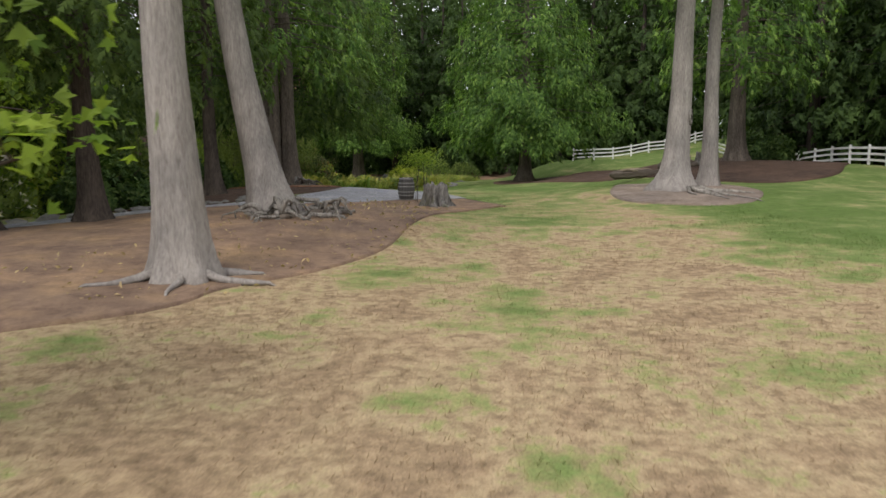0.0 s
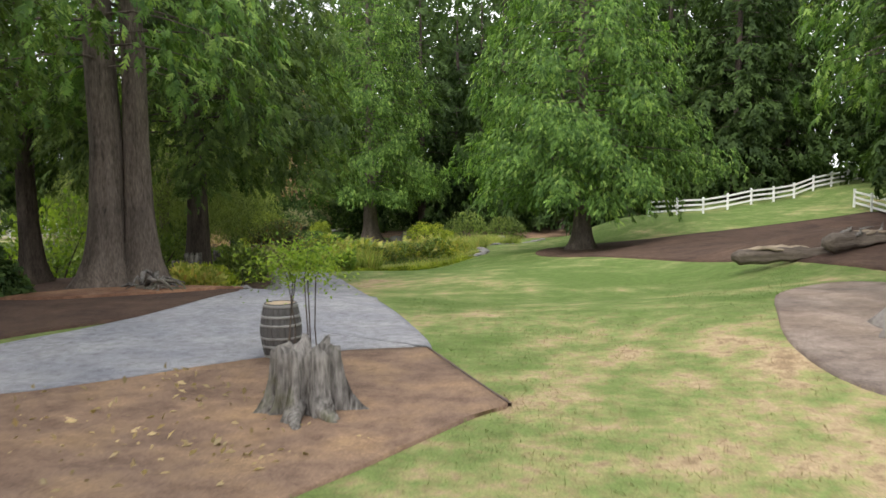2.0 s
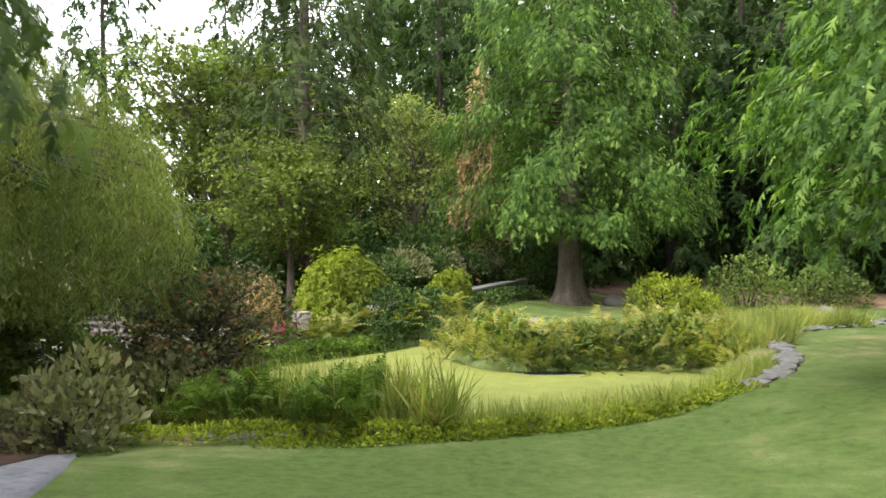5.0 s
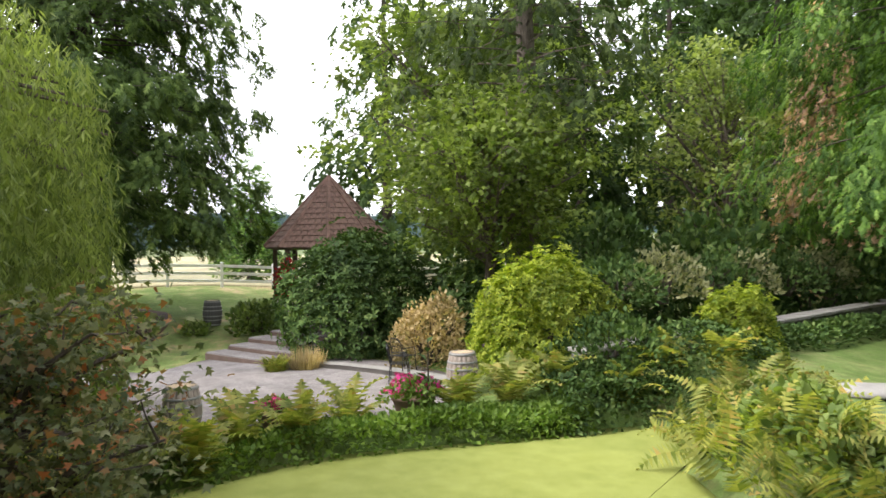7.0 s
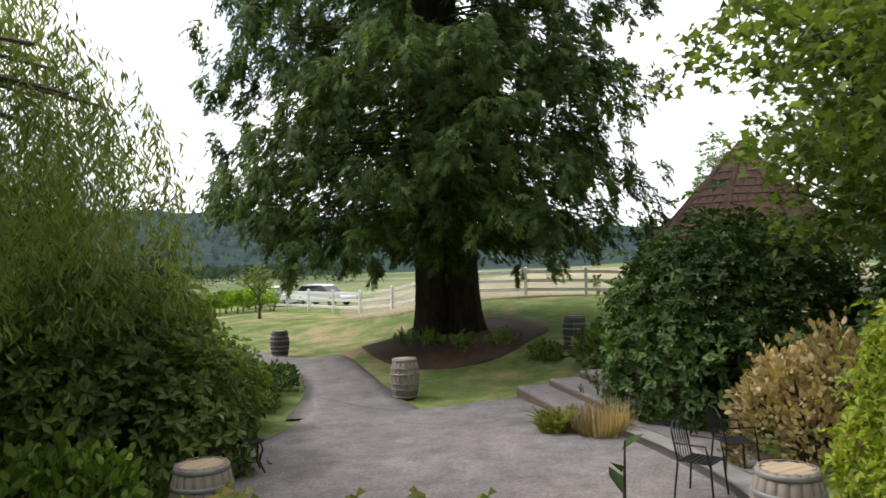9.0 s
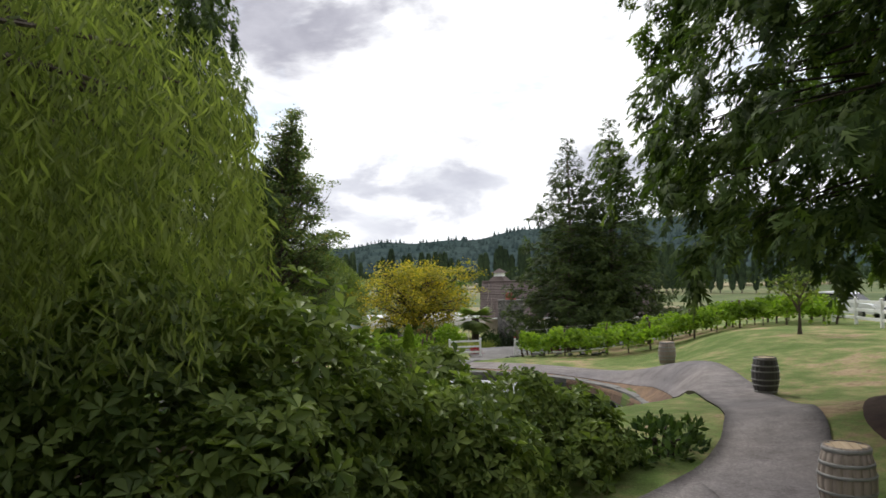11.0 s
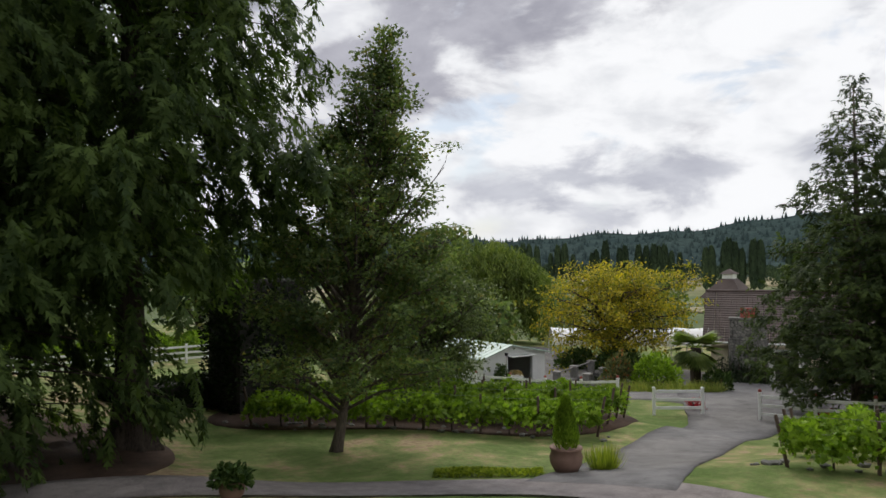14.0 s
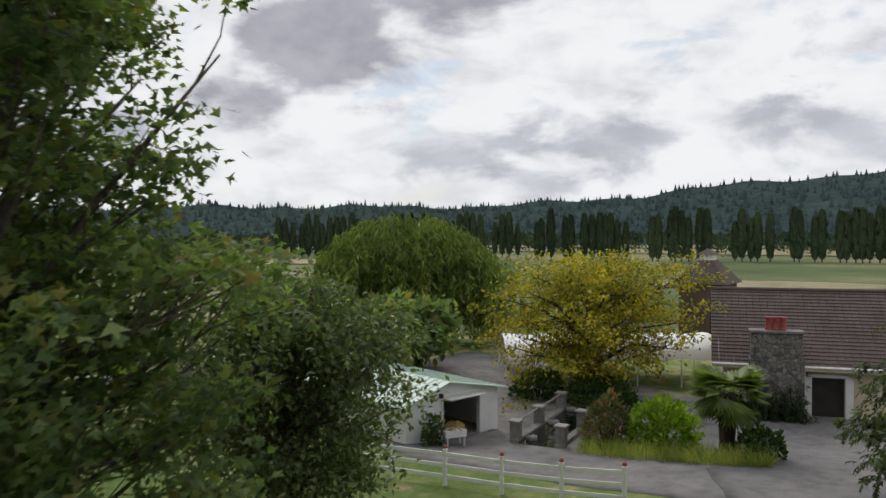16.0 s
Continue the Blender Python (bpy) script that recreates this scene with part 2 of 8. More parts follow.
def soil_material(name, stops, scale=0.8, fine=28.0, bump=0.7):
    m, nt, b = graph(name)
    big, small, grit = noise_of(nt, scale, 5.0), noise_of(nt, fine, 4.0, 0.7), noise_of(nt, fine * 4, 2.0)
    drift, blot = noise_of(nt, scale * 0.35, 3.0, shift=(7, 3, 0)), noise_of(nt, scale * 4.0, 5.0, 0.65, shift=(1, 9, 0))
    c = ramp(nt, big.outputs["Fac"], stops)
    c = blend(nt, 1.0, c, ramp(nt, drift.outputs["Fac"], [(0.35, (0.85, 0.86, 0.9)), (0.65, (1.15, 1.13, 1.1))]), "MULTIPLY")
    c = blend(nt, 1.0, c, ramp(nt, blot.outputs["Fac"], [(0.3, (0.72, 0.7, 0.7)), (0.55, (1.05, 1.05, 1.05)), (0.75, (1.2, 1.2, 1.18))]), "MULTIPLY")
    c = blend(nt, 1.0, c, ramp(nt, small.outputs["Fac"], [(0.25, (0.6, 0.6, 0.6)), (0.7, (1.2, 1.2, 1.2))]), "MULTIPLY")
    c = blend(nt, 1.0, c, ramp(nt, grit.outputs["Fac"], [(0.3, (0.75, 0.75, 0.75)), (0.75, (1.25, 1.25, 1.25))]), "MULTIPLY")
    nt.links.new(c, b.inputs["Base Color"])
    b.inputs["Roughness"].default_value = 0.92
    b.inputs["Specular IOR Level"].default_value = 0.2
    bumped(nt, b, small.outputs["Fac"], bump, 0.03)
    return m


M = dict(
    lawn=lawn_material(),
    dirt=soil_material("bare_soil", [(0.3, (0.15, 0.098, 0.07)), (0.5, (0.225, 0.15, 0.105)), (0.7, (0.31, 0.205, 0.12))]),
    dry_soil=soil_material("dry_grey_soil", [(0.3, (0.165, 0.125, 0.10)), (0.7, (0.28, 0.225, 0.185))], 1.0, 26.0, 0.8),
    litter=soil_material("needle_litter", [(0.3, (0.15, 0.075, 0.045)), (0.5, (0.235, 0.125, 0.075)), (0.7, (0.30, 0.18, 0.11))], 1.4, 22.0, 0.9),
    # dark brown soil, deepened so that tree shade is part of its colour
    dark_soil=soil_material("shade_toned_soil", [(0.3, (0.06, 0.037, 0.028)), (0.7, (0.11, 0.07, 0.05))]),
    gravel=soil_material("grey_gravel", [(0.3, (0.28, 0.28, 0.30)), (0.7, (0.35, 0.35, 0.37))], 1.4, 38.0, 1.0),
    concrete=soil_material("worn_concrete", [(0.3, (0.19, 0.17, 0.165)), (0.7, (0.26, 0.235, 0.227))], 0.5, 20.0, 0.15),
    asphalt=soil_material("pale_asphalt", [(0.3, (0.155, 0.15, 0.148)), (0.7, (0.215, 0.207, 0.203))], 0.35, 30.0, 0.25),
    field=soil_material("dry_field", [(0.3, (0.24, 0.22, 0.12)), (0.7, (0.36, 0.31, 0.19))], 0.05, 3.0, 0.3),
    stone=plain("grey_stone", (0.10, 0.097, 0.092), (0.25, 0.24, 0.22), 3.0, 0.85, 0.6, fine=18.0, dist=0.03),
    step=plain("step_stone", (0.20, 0.185, 0.175), (0.32, 0.30, 0.28), 2.0, 0.85, 0.3, fine=25.0),
    pale_bark=bark("pale_bark", (0.175, 0.155, 0.145), (0.34, 0.31, 0.29)),
    brown_bark=bark("brown_bark", (0.05, 0.04, 0.034), (0.20, 0.165, 0.14)),
    dark_bark=bark("dark_bark", (0.03, 0.024, 0.02), (0.11, 0.088, 0.074)),
    dead_wood=bark("weathered_wood", (0.035, 0.03, 0.026), (0.30, 0.28, 0.26), (0.08, 0.085, 0.025)),
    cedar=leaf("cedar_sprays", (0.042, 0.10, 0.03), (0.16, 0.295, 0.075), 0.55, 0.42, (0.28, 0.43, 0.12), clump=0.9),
    # the next two repeat the cedar greens darker, with shade in the colour
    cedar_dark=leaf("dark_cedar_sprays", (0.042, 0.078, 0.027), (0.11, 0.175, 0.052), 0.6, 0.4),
    cedar_mid=leaf("cedar_sprays_painted_shaded", (0.042, 0.08, 0.026), (0.115, 0.185, 0.055), 0.6, 0.38, (0.17, 0.25, 0.08)),
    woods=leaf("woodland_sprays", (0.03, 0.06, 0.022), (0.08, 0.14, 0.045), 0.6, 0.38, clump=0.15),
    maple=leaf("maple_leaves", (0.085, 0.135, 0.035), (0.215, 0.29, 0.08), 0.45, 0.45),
    island=leaf("island_cedar_sprays", (0.045, 0.105, 0.03), (0.16, 0.285, 0.07), 0.55, 0.45, (0.27, 0.42, 0.11), clump=0.9),
    dark_maple=leaf("dark_maple_leaves", (0.095, 0.155, 0.08), (0.24, 0.33, 0.16), 0.5, 0.55, (0.24, 0.21, 0.09)),
    willow=leaf("willow_leaves", (0.125, 0.175, 0.06), (0.285, 0.355, 0.145), 0.5, 0.52),
    willow_far=leaf("far_willow_leaves", (0.085, 0.14, 0.035), (0.20, 0.27, 0.075), 0.5, 0.3),
    rhodo=leaf("rhododendron_leaves", (0.03, 0.065, 0.022), (0.085, 0.15, 0.045), 0.6, 0.2, (0.15, 0.22, 0.08)),
    laurel=leaf("laurel_leaves", (0.08, 0.135, 0.04), (0.21, 0.29, 0.09), 0.38, 0.35),
    lime=leaf("yellow_green_leaves", (0.12, 0.20, 0.03), (0.37, 0.44, 0.07), 0.45, 0.4),
    tan=leaf("faded_flower_heads", (0.22, 0.17, 0.09), (0.48, 0.40, 0.26), 0.7, 0.3),
    grey_leaf=leaf("grey_green_leaves", (0.13, 0.155, 0.09), (0.31, 0.325, 0.20), 0.5, 0.3),
    red_leaf=leaf("bronze_maple_leaves", (0.065, 0.095, 0.05), (0.20, 0.215, 0.12), 0.5, 0.35, (0.36, 0.12, 0.06)),
    fern=leaf("fern_fronds", (0.155, 0.21, 0.05), (0.42, 0.44, 0.14), 0.5, 0.4, (0.42, 0.30, 0.12)),
    ivy=leaf("ivy_leaves", (0.075, 0.15, 0.028), (0.20, 0.31, 0.07), 0.4, 0.3),
    vine=leaf("vine_leaves", (0.11, 0.21, 0.025), (0.28, 0.43, 0.06), 0.45, 0.5),
    walnut=leaf("yellowing_leaves", (0.13, 0.17, 0.03), (0.46, 0.40, 0.055), 0.5, 0.45, (0.62, 0.48, 0.04)),
    reed=leaf("reed_blades", (0.17, 0.26, 0.06), (0.42, 0.49, 0.16), 0.5, 0.35, (0.42, 0.34, 0.14)),
    pink=leaf("magenta_petals", (0.45, 0.02, 0.18), (0.75, 0.06, 0.35), 0.5, 0.3),
    red=leaf("crimson_petals", (0.22, 0.01, 0.02), (0.40, 0.02, 0.04), 0.5, 0.2),
    white_paint=plain("white_paint", (0.66, 0.66, 0.64), (0.80, 0.80, 0.78), 1.5, 0.5, 0.1),
    dark_oak=plain("blackened_oak", (0.035, 0.033, 0.033), (0.105, 0.098, 0.095), 4.0, 0.8, 0.4, fine=40.0, stretch=(1, 1, 0.1)),
    oak=plain("weathered_oak", (0.165, 0.13, 0.105), (0.31, 0.255, 0.215), 4.0, 0.8, 0.4, fine=40.0, stretch=(1, 1, 0.1)),
    oak_top=plain("oak_barrel_head", (0.33, 0.24, 0.15), (0.50, 0.38, 0.25), 4.0, 0.75, 0.3, fine=40.0, stretch=(1, 0.1, 1)),
    hoop=plain("dull_steel_hoop", (0.19, 0.185, 0.18), (0.34, 0.33, 0.32), 8.0, 0.55, 0.2, 0.4),
    shingle=plain("cedar_shakes", (0.065, 0.04, 0.033), (0.26, 0.15, 0.115), 2.6, 0.9, 0.5, fine=30.0),
    post_wood=plain("dark_timber", (0.07, 0.045, 0.035), (0.15, 0.10, 0.08), 3.0, 0.8, 0.3, stretch=(1, 1, 0.1)),
    roof_tile=plain("brown_roof_tile", (0.055, 0.04, 0.036), (0.115, 0.085, 0.077), 0.8, 0.85, 0.3, fine=12.0),
    green_metal=plain("green_metal_roof", (0.34, 0.45, 0.38), (0.48, 0.58, 0.50), 0.6, 0.5, 0.1, fine=8.0),
    stucco=plain("cream_stucco", (0.55, 0.47, 0.33), (0.66, 0.58, 0.43), 0.8, 0.9, 0.2),
    # near-black that paints deep shade inside hedges and in the house doorway
    dark_void=plain("painted_deep_shade", (0.02, 0.018, 0.016), (0.05, 0.045, 0.04), 2.0, 0.9, 0.1),
    iron=plain("black_iron", (0.02, 0.02, 0.022), (0.05, 0.05, 0.052), 10.0, 0.45, 0.1, 0.6),
    clay=plain("terracotta", (0.17, 0.10, 0.075), (0.29, 0.18, 0.14), 3.0, 0.8, 0.2),
    red_clay=plain("red_chimney_pot", (0.26, 0.05, 0.04), (0.38, 0.09, 0.07), 3.0, 0.8, 0.2),
    fabric=plain("white_marquee_cloth", (0.70, 0.70, 0.70), (0.82, 0.82, 0.82), 0.6, 0.7, 0.05),
    rubber=plain("black_float", (0.015, 0.015, 0.016), (0.035, 0.035, 0.036), 5.0, 0.5, 0.1),
)


def duckweed_material():
    m, nt, b = graph("duckweed")
    big, mid, fine = noise_of(nt, 0.35, 4.0), noise_of(nt, 2.2, 5.0), noise_of(nt, 60.0, 2.0)
    c = ramp(nt, mid.outputs["Fac"], [(0.3, (0.225, 0.245, 0.055)), (0.7, (0.30, 0.315, 0.09))])
    c = blend(nt, 1.0, c, ramp(nt, big.outputs["Fac"], [(0.3, (0.82, 0.85, 0.8)), (0.7, (1.1, 1.08, 1.05))]), "MULTIPLY")
    c = blend(nt, 1.0, c, ramp(nt, fine.outputs["Fac"], [(0.3, (0.75, 0.78, 0.7)), (0.7, (1.15, 1.15, 1.1))]), "MULTIPLY")
    nt.links.new(c, b.inputs["Base Color"])
    b.inputs["Roughness"].default_value = 0.75
    b.inputs["Specular IOR Level"].default_value = 0.3
    bumped(nt, b, fine.outputs["Fac"], 0.3, 0.01)
    return m


def water_material():
    m, nt, b = graph("dark_pond_water")
    b.inputs["Base Color"].default_value = (0.006, 0.008, 0.007, 1)
    b.inputs["Roughness"].default_value = 0.03
    b.inputs["IOR"].default_value = 1.7
    b.inputs["Specular IOR Level"].default_value = 0.9
    n = noise_of(nt, 2.2, 3.0, 0.5, (1.0, 1.6, 1.0))
    big = noise_of(nt, 0.25, 2.0)
    h = put(nt, "ShaderNodeMath", [(n.outputs["Fac"], 0), (span(nt, big.outputs["Fac"], 0.45, 0.65), 1)], op="MULTIPLY")
    bumped(nt, b, h.outputs[0], 0.12, 0.05)
    return m


def hill_material():
    m, nt, b = graph("hazed_wooded_hill")
    n1, n2 = noise_of(nt, 0.012, 5.0), noise_of(nt, 0.09, 4.0, 0.7)
    # forest green shifted to blue-grey: distance haze is put into the colour
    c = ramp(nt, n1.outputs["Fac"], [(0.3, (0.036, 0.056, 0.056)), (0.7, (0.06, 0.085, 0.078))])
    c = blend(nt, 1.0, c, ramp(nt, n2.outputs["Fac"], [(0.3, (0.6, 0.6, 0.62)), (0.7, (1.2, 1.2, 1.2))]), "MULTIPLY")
    nt.links.new(c, b.inputs["Base Color"])
    b.inputs["Roughness"].default_value = 1.0
    b.inputs["Specular IOR Level"].default_value = 0.0
    return m


M["duckweed"], M["water"], M["hill"] = duckweed_material(), water_material(), hill_material()
# brighter copy of the maple leaves, sunlight painted into their green
M["sunlit"] = leaf("maple_leaves_painted_sunlit", (0.13, 0.24, 0.04), (0.30, 0.42, 0.08), 0.5, 0.5)
M["pear"] = leaf("grey_green_pear_leaves", (0.075, 0.115, 0.055), (0.19, 0.25, 0.12), 0.42, 0.35)
M["blossom"] = leaf("white_petals", (0.6, 0.6, 0.55), (0.8, 0.8, 0.76), 0.6, 0.3)
M["moss"] = plain("mossy_bark", (0.05, 0.042, 0.03), (0.14, 0.13, 0.05), 2.5, 0.95, 0.8, fine=22.0, dist=0.04)
M["bleached"] = bark("bleached_wood", (0.06, 0.052, 0.045), (0.36, 0.33, 0.30))
M["log_wood"] = plain("rotten_log", (0.045, 0.034, 0.027), (0.17, 0.135, 0.105), 3.0, 0.9, 0.7, fine=24.0, stretch=(0.12, 1, 1), dist=0.03)
M["split_wood"] = plain("split_log_face", (0.15, 0.115, 0.08), (0.36, 0.29, 0.21), 3.0, 0.9, 0.6, fine=24.0, stretch=(0.1, 1, 1), dist=0.02)
M["leyland"] = leaf("leyland_sprays", (0.028, 0.05, 0.02), (0.08, 0.12, 0.04), 0.6, 0.35)
M["dead_sprays"] = leaf("dead_red_sprays", (0.30, 0.20, 0.14), (0.58, 0.41, 0.30), 0.8, 0.35)
M["car_paint"] = plain("white_car_paint", (0.72, 0.72, 0.73), (0.80, 0.80, 0.81), 1.0, 0.25, 0.0)
M["car_glass"] = plain("dark_car_glass", (0.02, 0.022, 0.025), (0.03, 0.032, 0.035), 1.0, 0.08, 0.0)
M["poplar"] = leaf("far_poplar_leaves", (0.03, 0.055, 0.035), (0.07, 0.11, 0.065), 0.8, 0.1, clump=0.02)

# ---- mesh helpers ----
rng = np.random.default_rng(7)


class Geo:
    """Collects vertices and faces of one mesh."""

    def __init__(self):
        self.v, self.f = [], []

    def add(self, verts, faces):
        n = len(self.v)
        self.v += [tuple(map(float, p)) for p in verts]
        self.f += [tuple(i + n for i in q) for q in faces]
        return self

    def box(self, lo, hi, ch=0.0, m=None):
        """A box with its edges taken off by ch."""
        lo, hi = np.array(lo, float), np.array(hi, float)
        if ch <= 0:
            p = [(x, y, z) for z in (lo[2], hi[2]) for y in (lo[1], hi[1]) for x in (lo[0], hi[0])]
            f = [(0, 2, 3, 1), (4, 5, 7, 6), (0, 1, 5, 4), (2, 6, 7, 3), (0, 4, 6, 2), (1, 3, 7, 5)]
        else:
            ch = min(ch, 0.45 * float((hi - lo).min()))
            ring = []
            for z, k in ((lo[2], ch), (lo[2] + ch, 0), (hi[2] - ch, 0), (hi[2], ch)):
                x0, x1, y0, y1 = lo[0] + k, hi[0] - k, lo[1] + k, hi[1] - k
                ring.append([(x0 + ch, y0, z), (x1 - ch, y0, z), (x1, y0 + ch, z), (x1, y1 - ch, z), (x1 - ch, y1, z), (x0 + ch, y1, z), (x0, y1 - ch, z), (x0, y0 + ch, z)])
            p = [q for r in ring for q in r]
            f = [tuple(range(7, -1, -1)), tuple(range(24, 32))]
            f += [(8 * r + i, 8 * r + (i + 1) % 8, 8 * r + 8 + (i + 1) % 8, 8 * r + 8 + i) for r in range(3) for i in range(8)]
        if m is not None:
            p = [m @ Vector(q) for q in p]
        return self.add(p, f)

    def tube(self, pts, radii, seg=8, cap=True, flute=None):
        """A tube through pts; flute(k, angle) scales the radius at ring k."""
        pts = [Vector(p) for p in pts]
        n, rings = len(pts), []
        side = Vector((1, 0.01, 0))
        for k, p in enumerate(pts):
            ax = (pts[min(k + 1, n - 1)] - pts[max(k - 1, 0)]).normalized()
            side = side - ax * side.dot(ax)
            side = side.normalized() if side.length > 1e-4 else ax.orthogonal().normalized()
            up = ax.cross(side)
            for s in range(seg):
                a = 2 * math.pi * s / seg
                r = radii[k] * (flute(k, a) if flute else 1.0)
                rings.append(p + side * (math.cos(a) * r) + up * (math.sin(a) * r))
        f = [(k * seg + s, k * seg + (s + 1) % seg, (k + 1) * seg + (s + 1) % seg, (k + 1) * seg + s) for k in range(n - 1) for s in range(seg)]
        if cap:
            f += [tuple(range(seg - 1, -1, -1)), tuple((n - 1) * seg + s for s in range(seg))]
        return self.add(rings, f)

    def lathe(self, prof, seg=16, at=(0, 0, 0)):
        """Turned round the z axis; prof: (radius, height) from the bottom up."""
        p = [(at[0] + r * math.cos(2 * math.pi * s / seg), at[1] + r * math.sin(2 * math.pi * s / seg), at[2] + z) for r, z in prof for s in range(seg)]
        n = len(prof)
        f = [(k * seg + s, k * seg + (s + 1) % seg, (k + 1) * seg + (s + 1) % seg, (k + 1) * seg + s) for k in range(n - 1) for s in range(seg)]
        f += [tuple(range(seg - 1, -1, -1)), tuple((n - 1) * seg + s for s in range(seg))]
        return self.add(p, f)

    def mesh(self, name, mat, smooth=False):
        me = bpy.data.meshes.new(name)
        me.from_pydata(self.v, [], self.f)
        if smooth:
            me.polygons.foreach_set("use_smooth", [True] * len(me.polygons))
        me.materials.append(M[mat])
        me.update()
        return me


def tri_mesh(name, v, f, mat, smooth=False):
    """A mesh from arrays of vertices and triangles."""
    me = bpy.data.meshes.new(name)
    v, f = np.asarray(v, np.float32), np.asarray(f, np.int32)
    me.vertices.add(len(v))
    me.vertices.foreach_set("co", v.ravel())
    me.loops.add(f.size)
    me.loops.foreach_set("vertex_index", f.ravel())
    me.polygons.add(len(f))
    me.polygons.foreach_set("loop_start", np.arange(0, f.size, 3, dtype=np.int32))
    if smooth:
        me.polygons.foreach_set("use_smooth", np.ones(len(f), bool))
    me.materials.append(M[mat])
    me.update(calc_edges=True)
    return me


def thing(name, label, category, at=(0, 0, 0), turn=0.0, group="", kind="", mesh=None):
    ob = tagged(new(name, mesh), label, category, group, kind)
    ob.matrix_basis = pose(*at, 0, 0, turn)
    return ob


def part(name, mesh, parent, label="", m=None):
    ob = new(name, mesh)
    ob.parent = parent
    if m is not None:
        ob.matrix_basis = m
    if label:
        ob["label"] = label
    return ob


# ---- leaf shapes: vertices with y along the leaf and z off its face, and triangles ----
def lobes(rows, width):
    """A spine with pairs of narrow side lobes."""
    v, f = [(0, 0, 0), (width, 0.45, 0.02), (0, 1, -0.16), (-width, 0.45, 0.02)], [(0, 1, 2), (0, 2, 3)]
    for y, ln, z in rows:
        for sx in (-1, 1):
            k = len(v)
            v += [(0, y, z), (sx * ln * 0.72, y + ln * 0.8, z - 0.12), (sx * ln * 0.12, y + ln * 0.75, z)]
            f.append((k, k + 1, k + 2) if sx > 0 else (k, k + 2, k + 1))
    return np.array(v, float), np.array(f)


def feather():
    """A narrow hanging spray: a drooping spine with three pairs of slim forward-pointing twiglets."""
    ys = [0.0, 0.26, 0.52, 0.78]
    v = [(0, y, 0.10 * math.sin(3 * y) - 0.30 * y * y) for y in ys]
    f = []
    for k, ln in enumerate((0.36, 0.44, 0.32)):
        for sx in (-1, 1):
            v.append((sx * ln * 0.55, ys[k] + ln * 0.98 + 0.03, v[k][2] - 0.10))
            f.append((k, k + 1, len(v) - 1) if sx < 0 else (k, len(v) - 1, k + 1))
    v += [(0.07, 0.76, v[3][2]), (0, 1.1, v[3][2] - 0.16)]
    f.append((3, len(v) - 2, len(v) - 1))
    return np.array(v, float), np.array(f)


SPRAY = feather()
TUFT = lobes([(0.04, 0.42, 0.0), (0.42, 0.4, -0.05)], 0.13)
DIAMOND = (np.array([(0, 0, 0), (0.27, 0.5, 0.07), (0, 1, -0.1), (-0.27, 0.5, 0.07)], float), np.array([(0, 1, 2), (0, 2, 3)]))
OVAL = (np.array([(0, 0, 0), (0.26, 0.3, 0.05), (0.24, 0.68, 0.03), (0, 1, -0.08), (-0.24, 0.68, 0.03), (-0.26, 0.3, 0.05)], float), np.array([(0, 1, 5), (1, 2, 5), (2, 4, 5), (2, 3, 4)]))
TRILOBE = (np.array([(0, 0, 0), (0.2, 0.5, 0.03), (0, 1, -0.1), (-0.2, 0.5, 0.03), (0.58, 0.66, -0.06), (0.1, 0.62, 0), (-0.58, 0.66, -0.06), (-0.1, 0.62, 0)], float), np.array([(0, 1, 2), (0, 2, 3), (0, 4, 5), (0, 7, 6)]))
NARROW = (np.array([(0, 0, 0), (0.09, 0.45, 0.02), (0, 1, -0.05), (-0.09, 0.45, 0.02)], float), np.array([(0, 1, 2), (0, 2, 3)]))


MAPLE = (np.array([(0, 0, 0), (0.16, 0.34, 0.02), (0.56, 0.5, -0.08), (0.22, 0.66, 0.0), (0, 1.05, -0.12), (-0.22, 0.66, 0.0), (-0.56, 0.5, -0.08), (-0.16, 0.34, 0.02)], float),
         np.array([(0, 1, 7), (1, 2, 3), (1, 3, 7), (3, 5, 7), (3, 4, 5), (5, 6, 7)]))


def star_leaf():
    v, f = [(0, 0.25, 0)], []
    for k, (a, r) in enumerate([(-130, 0.42), (-95, 0.2), (-62, 0.62), (-30, 0.28), (0, 0.8), (30, 0.28), (62, 0.62), (95, 0.2), (130, 0.42)]):
        v.append((r * math.sin(radians(a)), 0.25 + r * math.cos(radians(a)), -0.12 * r))
    f = [(0, k + 1, k) for k in range(1, 9)]
    return np.array(v, float), np.array(f)


def whorl(n=5, tilt=0.55, wide=0.23):
    """A rosette of broad leathery leaves round a shoot's tip."""
    v, f = [], []
    for k in range(n):
        a = 2 * math.pi * k / n + 0.3 * (k % 2)
        c, s = math.cos(a), math.sin(a)
        j, q = len(v), 0.8 + 0.2 * (k % 3) / 2
        for x, y, z in ((0, 0.03, 0), (wide, 0.55, 0.62 * tilt), (0, 1, tilt * 0.42), (-wide, 0.55, 0.62 * tilt)):
            v.append(((c * x - s * y) * q, z * q, (s * x + c * y) * q))
        f += [(j, j + 2, j + 1), (j, j + 3, j + 2)]
    return np.array(v, float), np.array(f)


def frond(n=12):
    v, f = [], []
    for k in range(n):
        u = (k + 0.5) / n
        ln = 0.24 * math.sin(math.pi * min(1, 0.25 + u * 0.75)) + 0.02
        z = 0.45 * math.sin(2.0 * u) - 0.35 * u * u
        for sx in (-1, 1):
            j = len(v)
            v += [(0, u, z), (sx * ln, u + 0.07, z - 0.05), (0, u + 0.085, z)]
            f.append((j, j + 1, j + 2))
    return np.array(v, float), np.array(f)


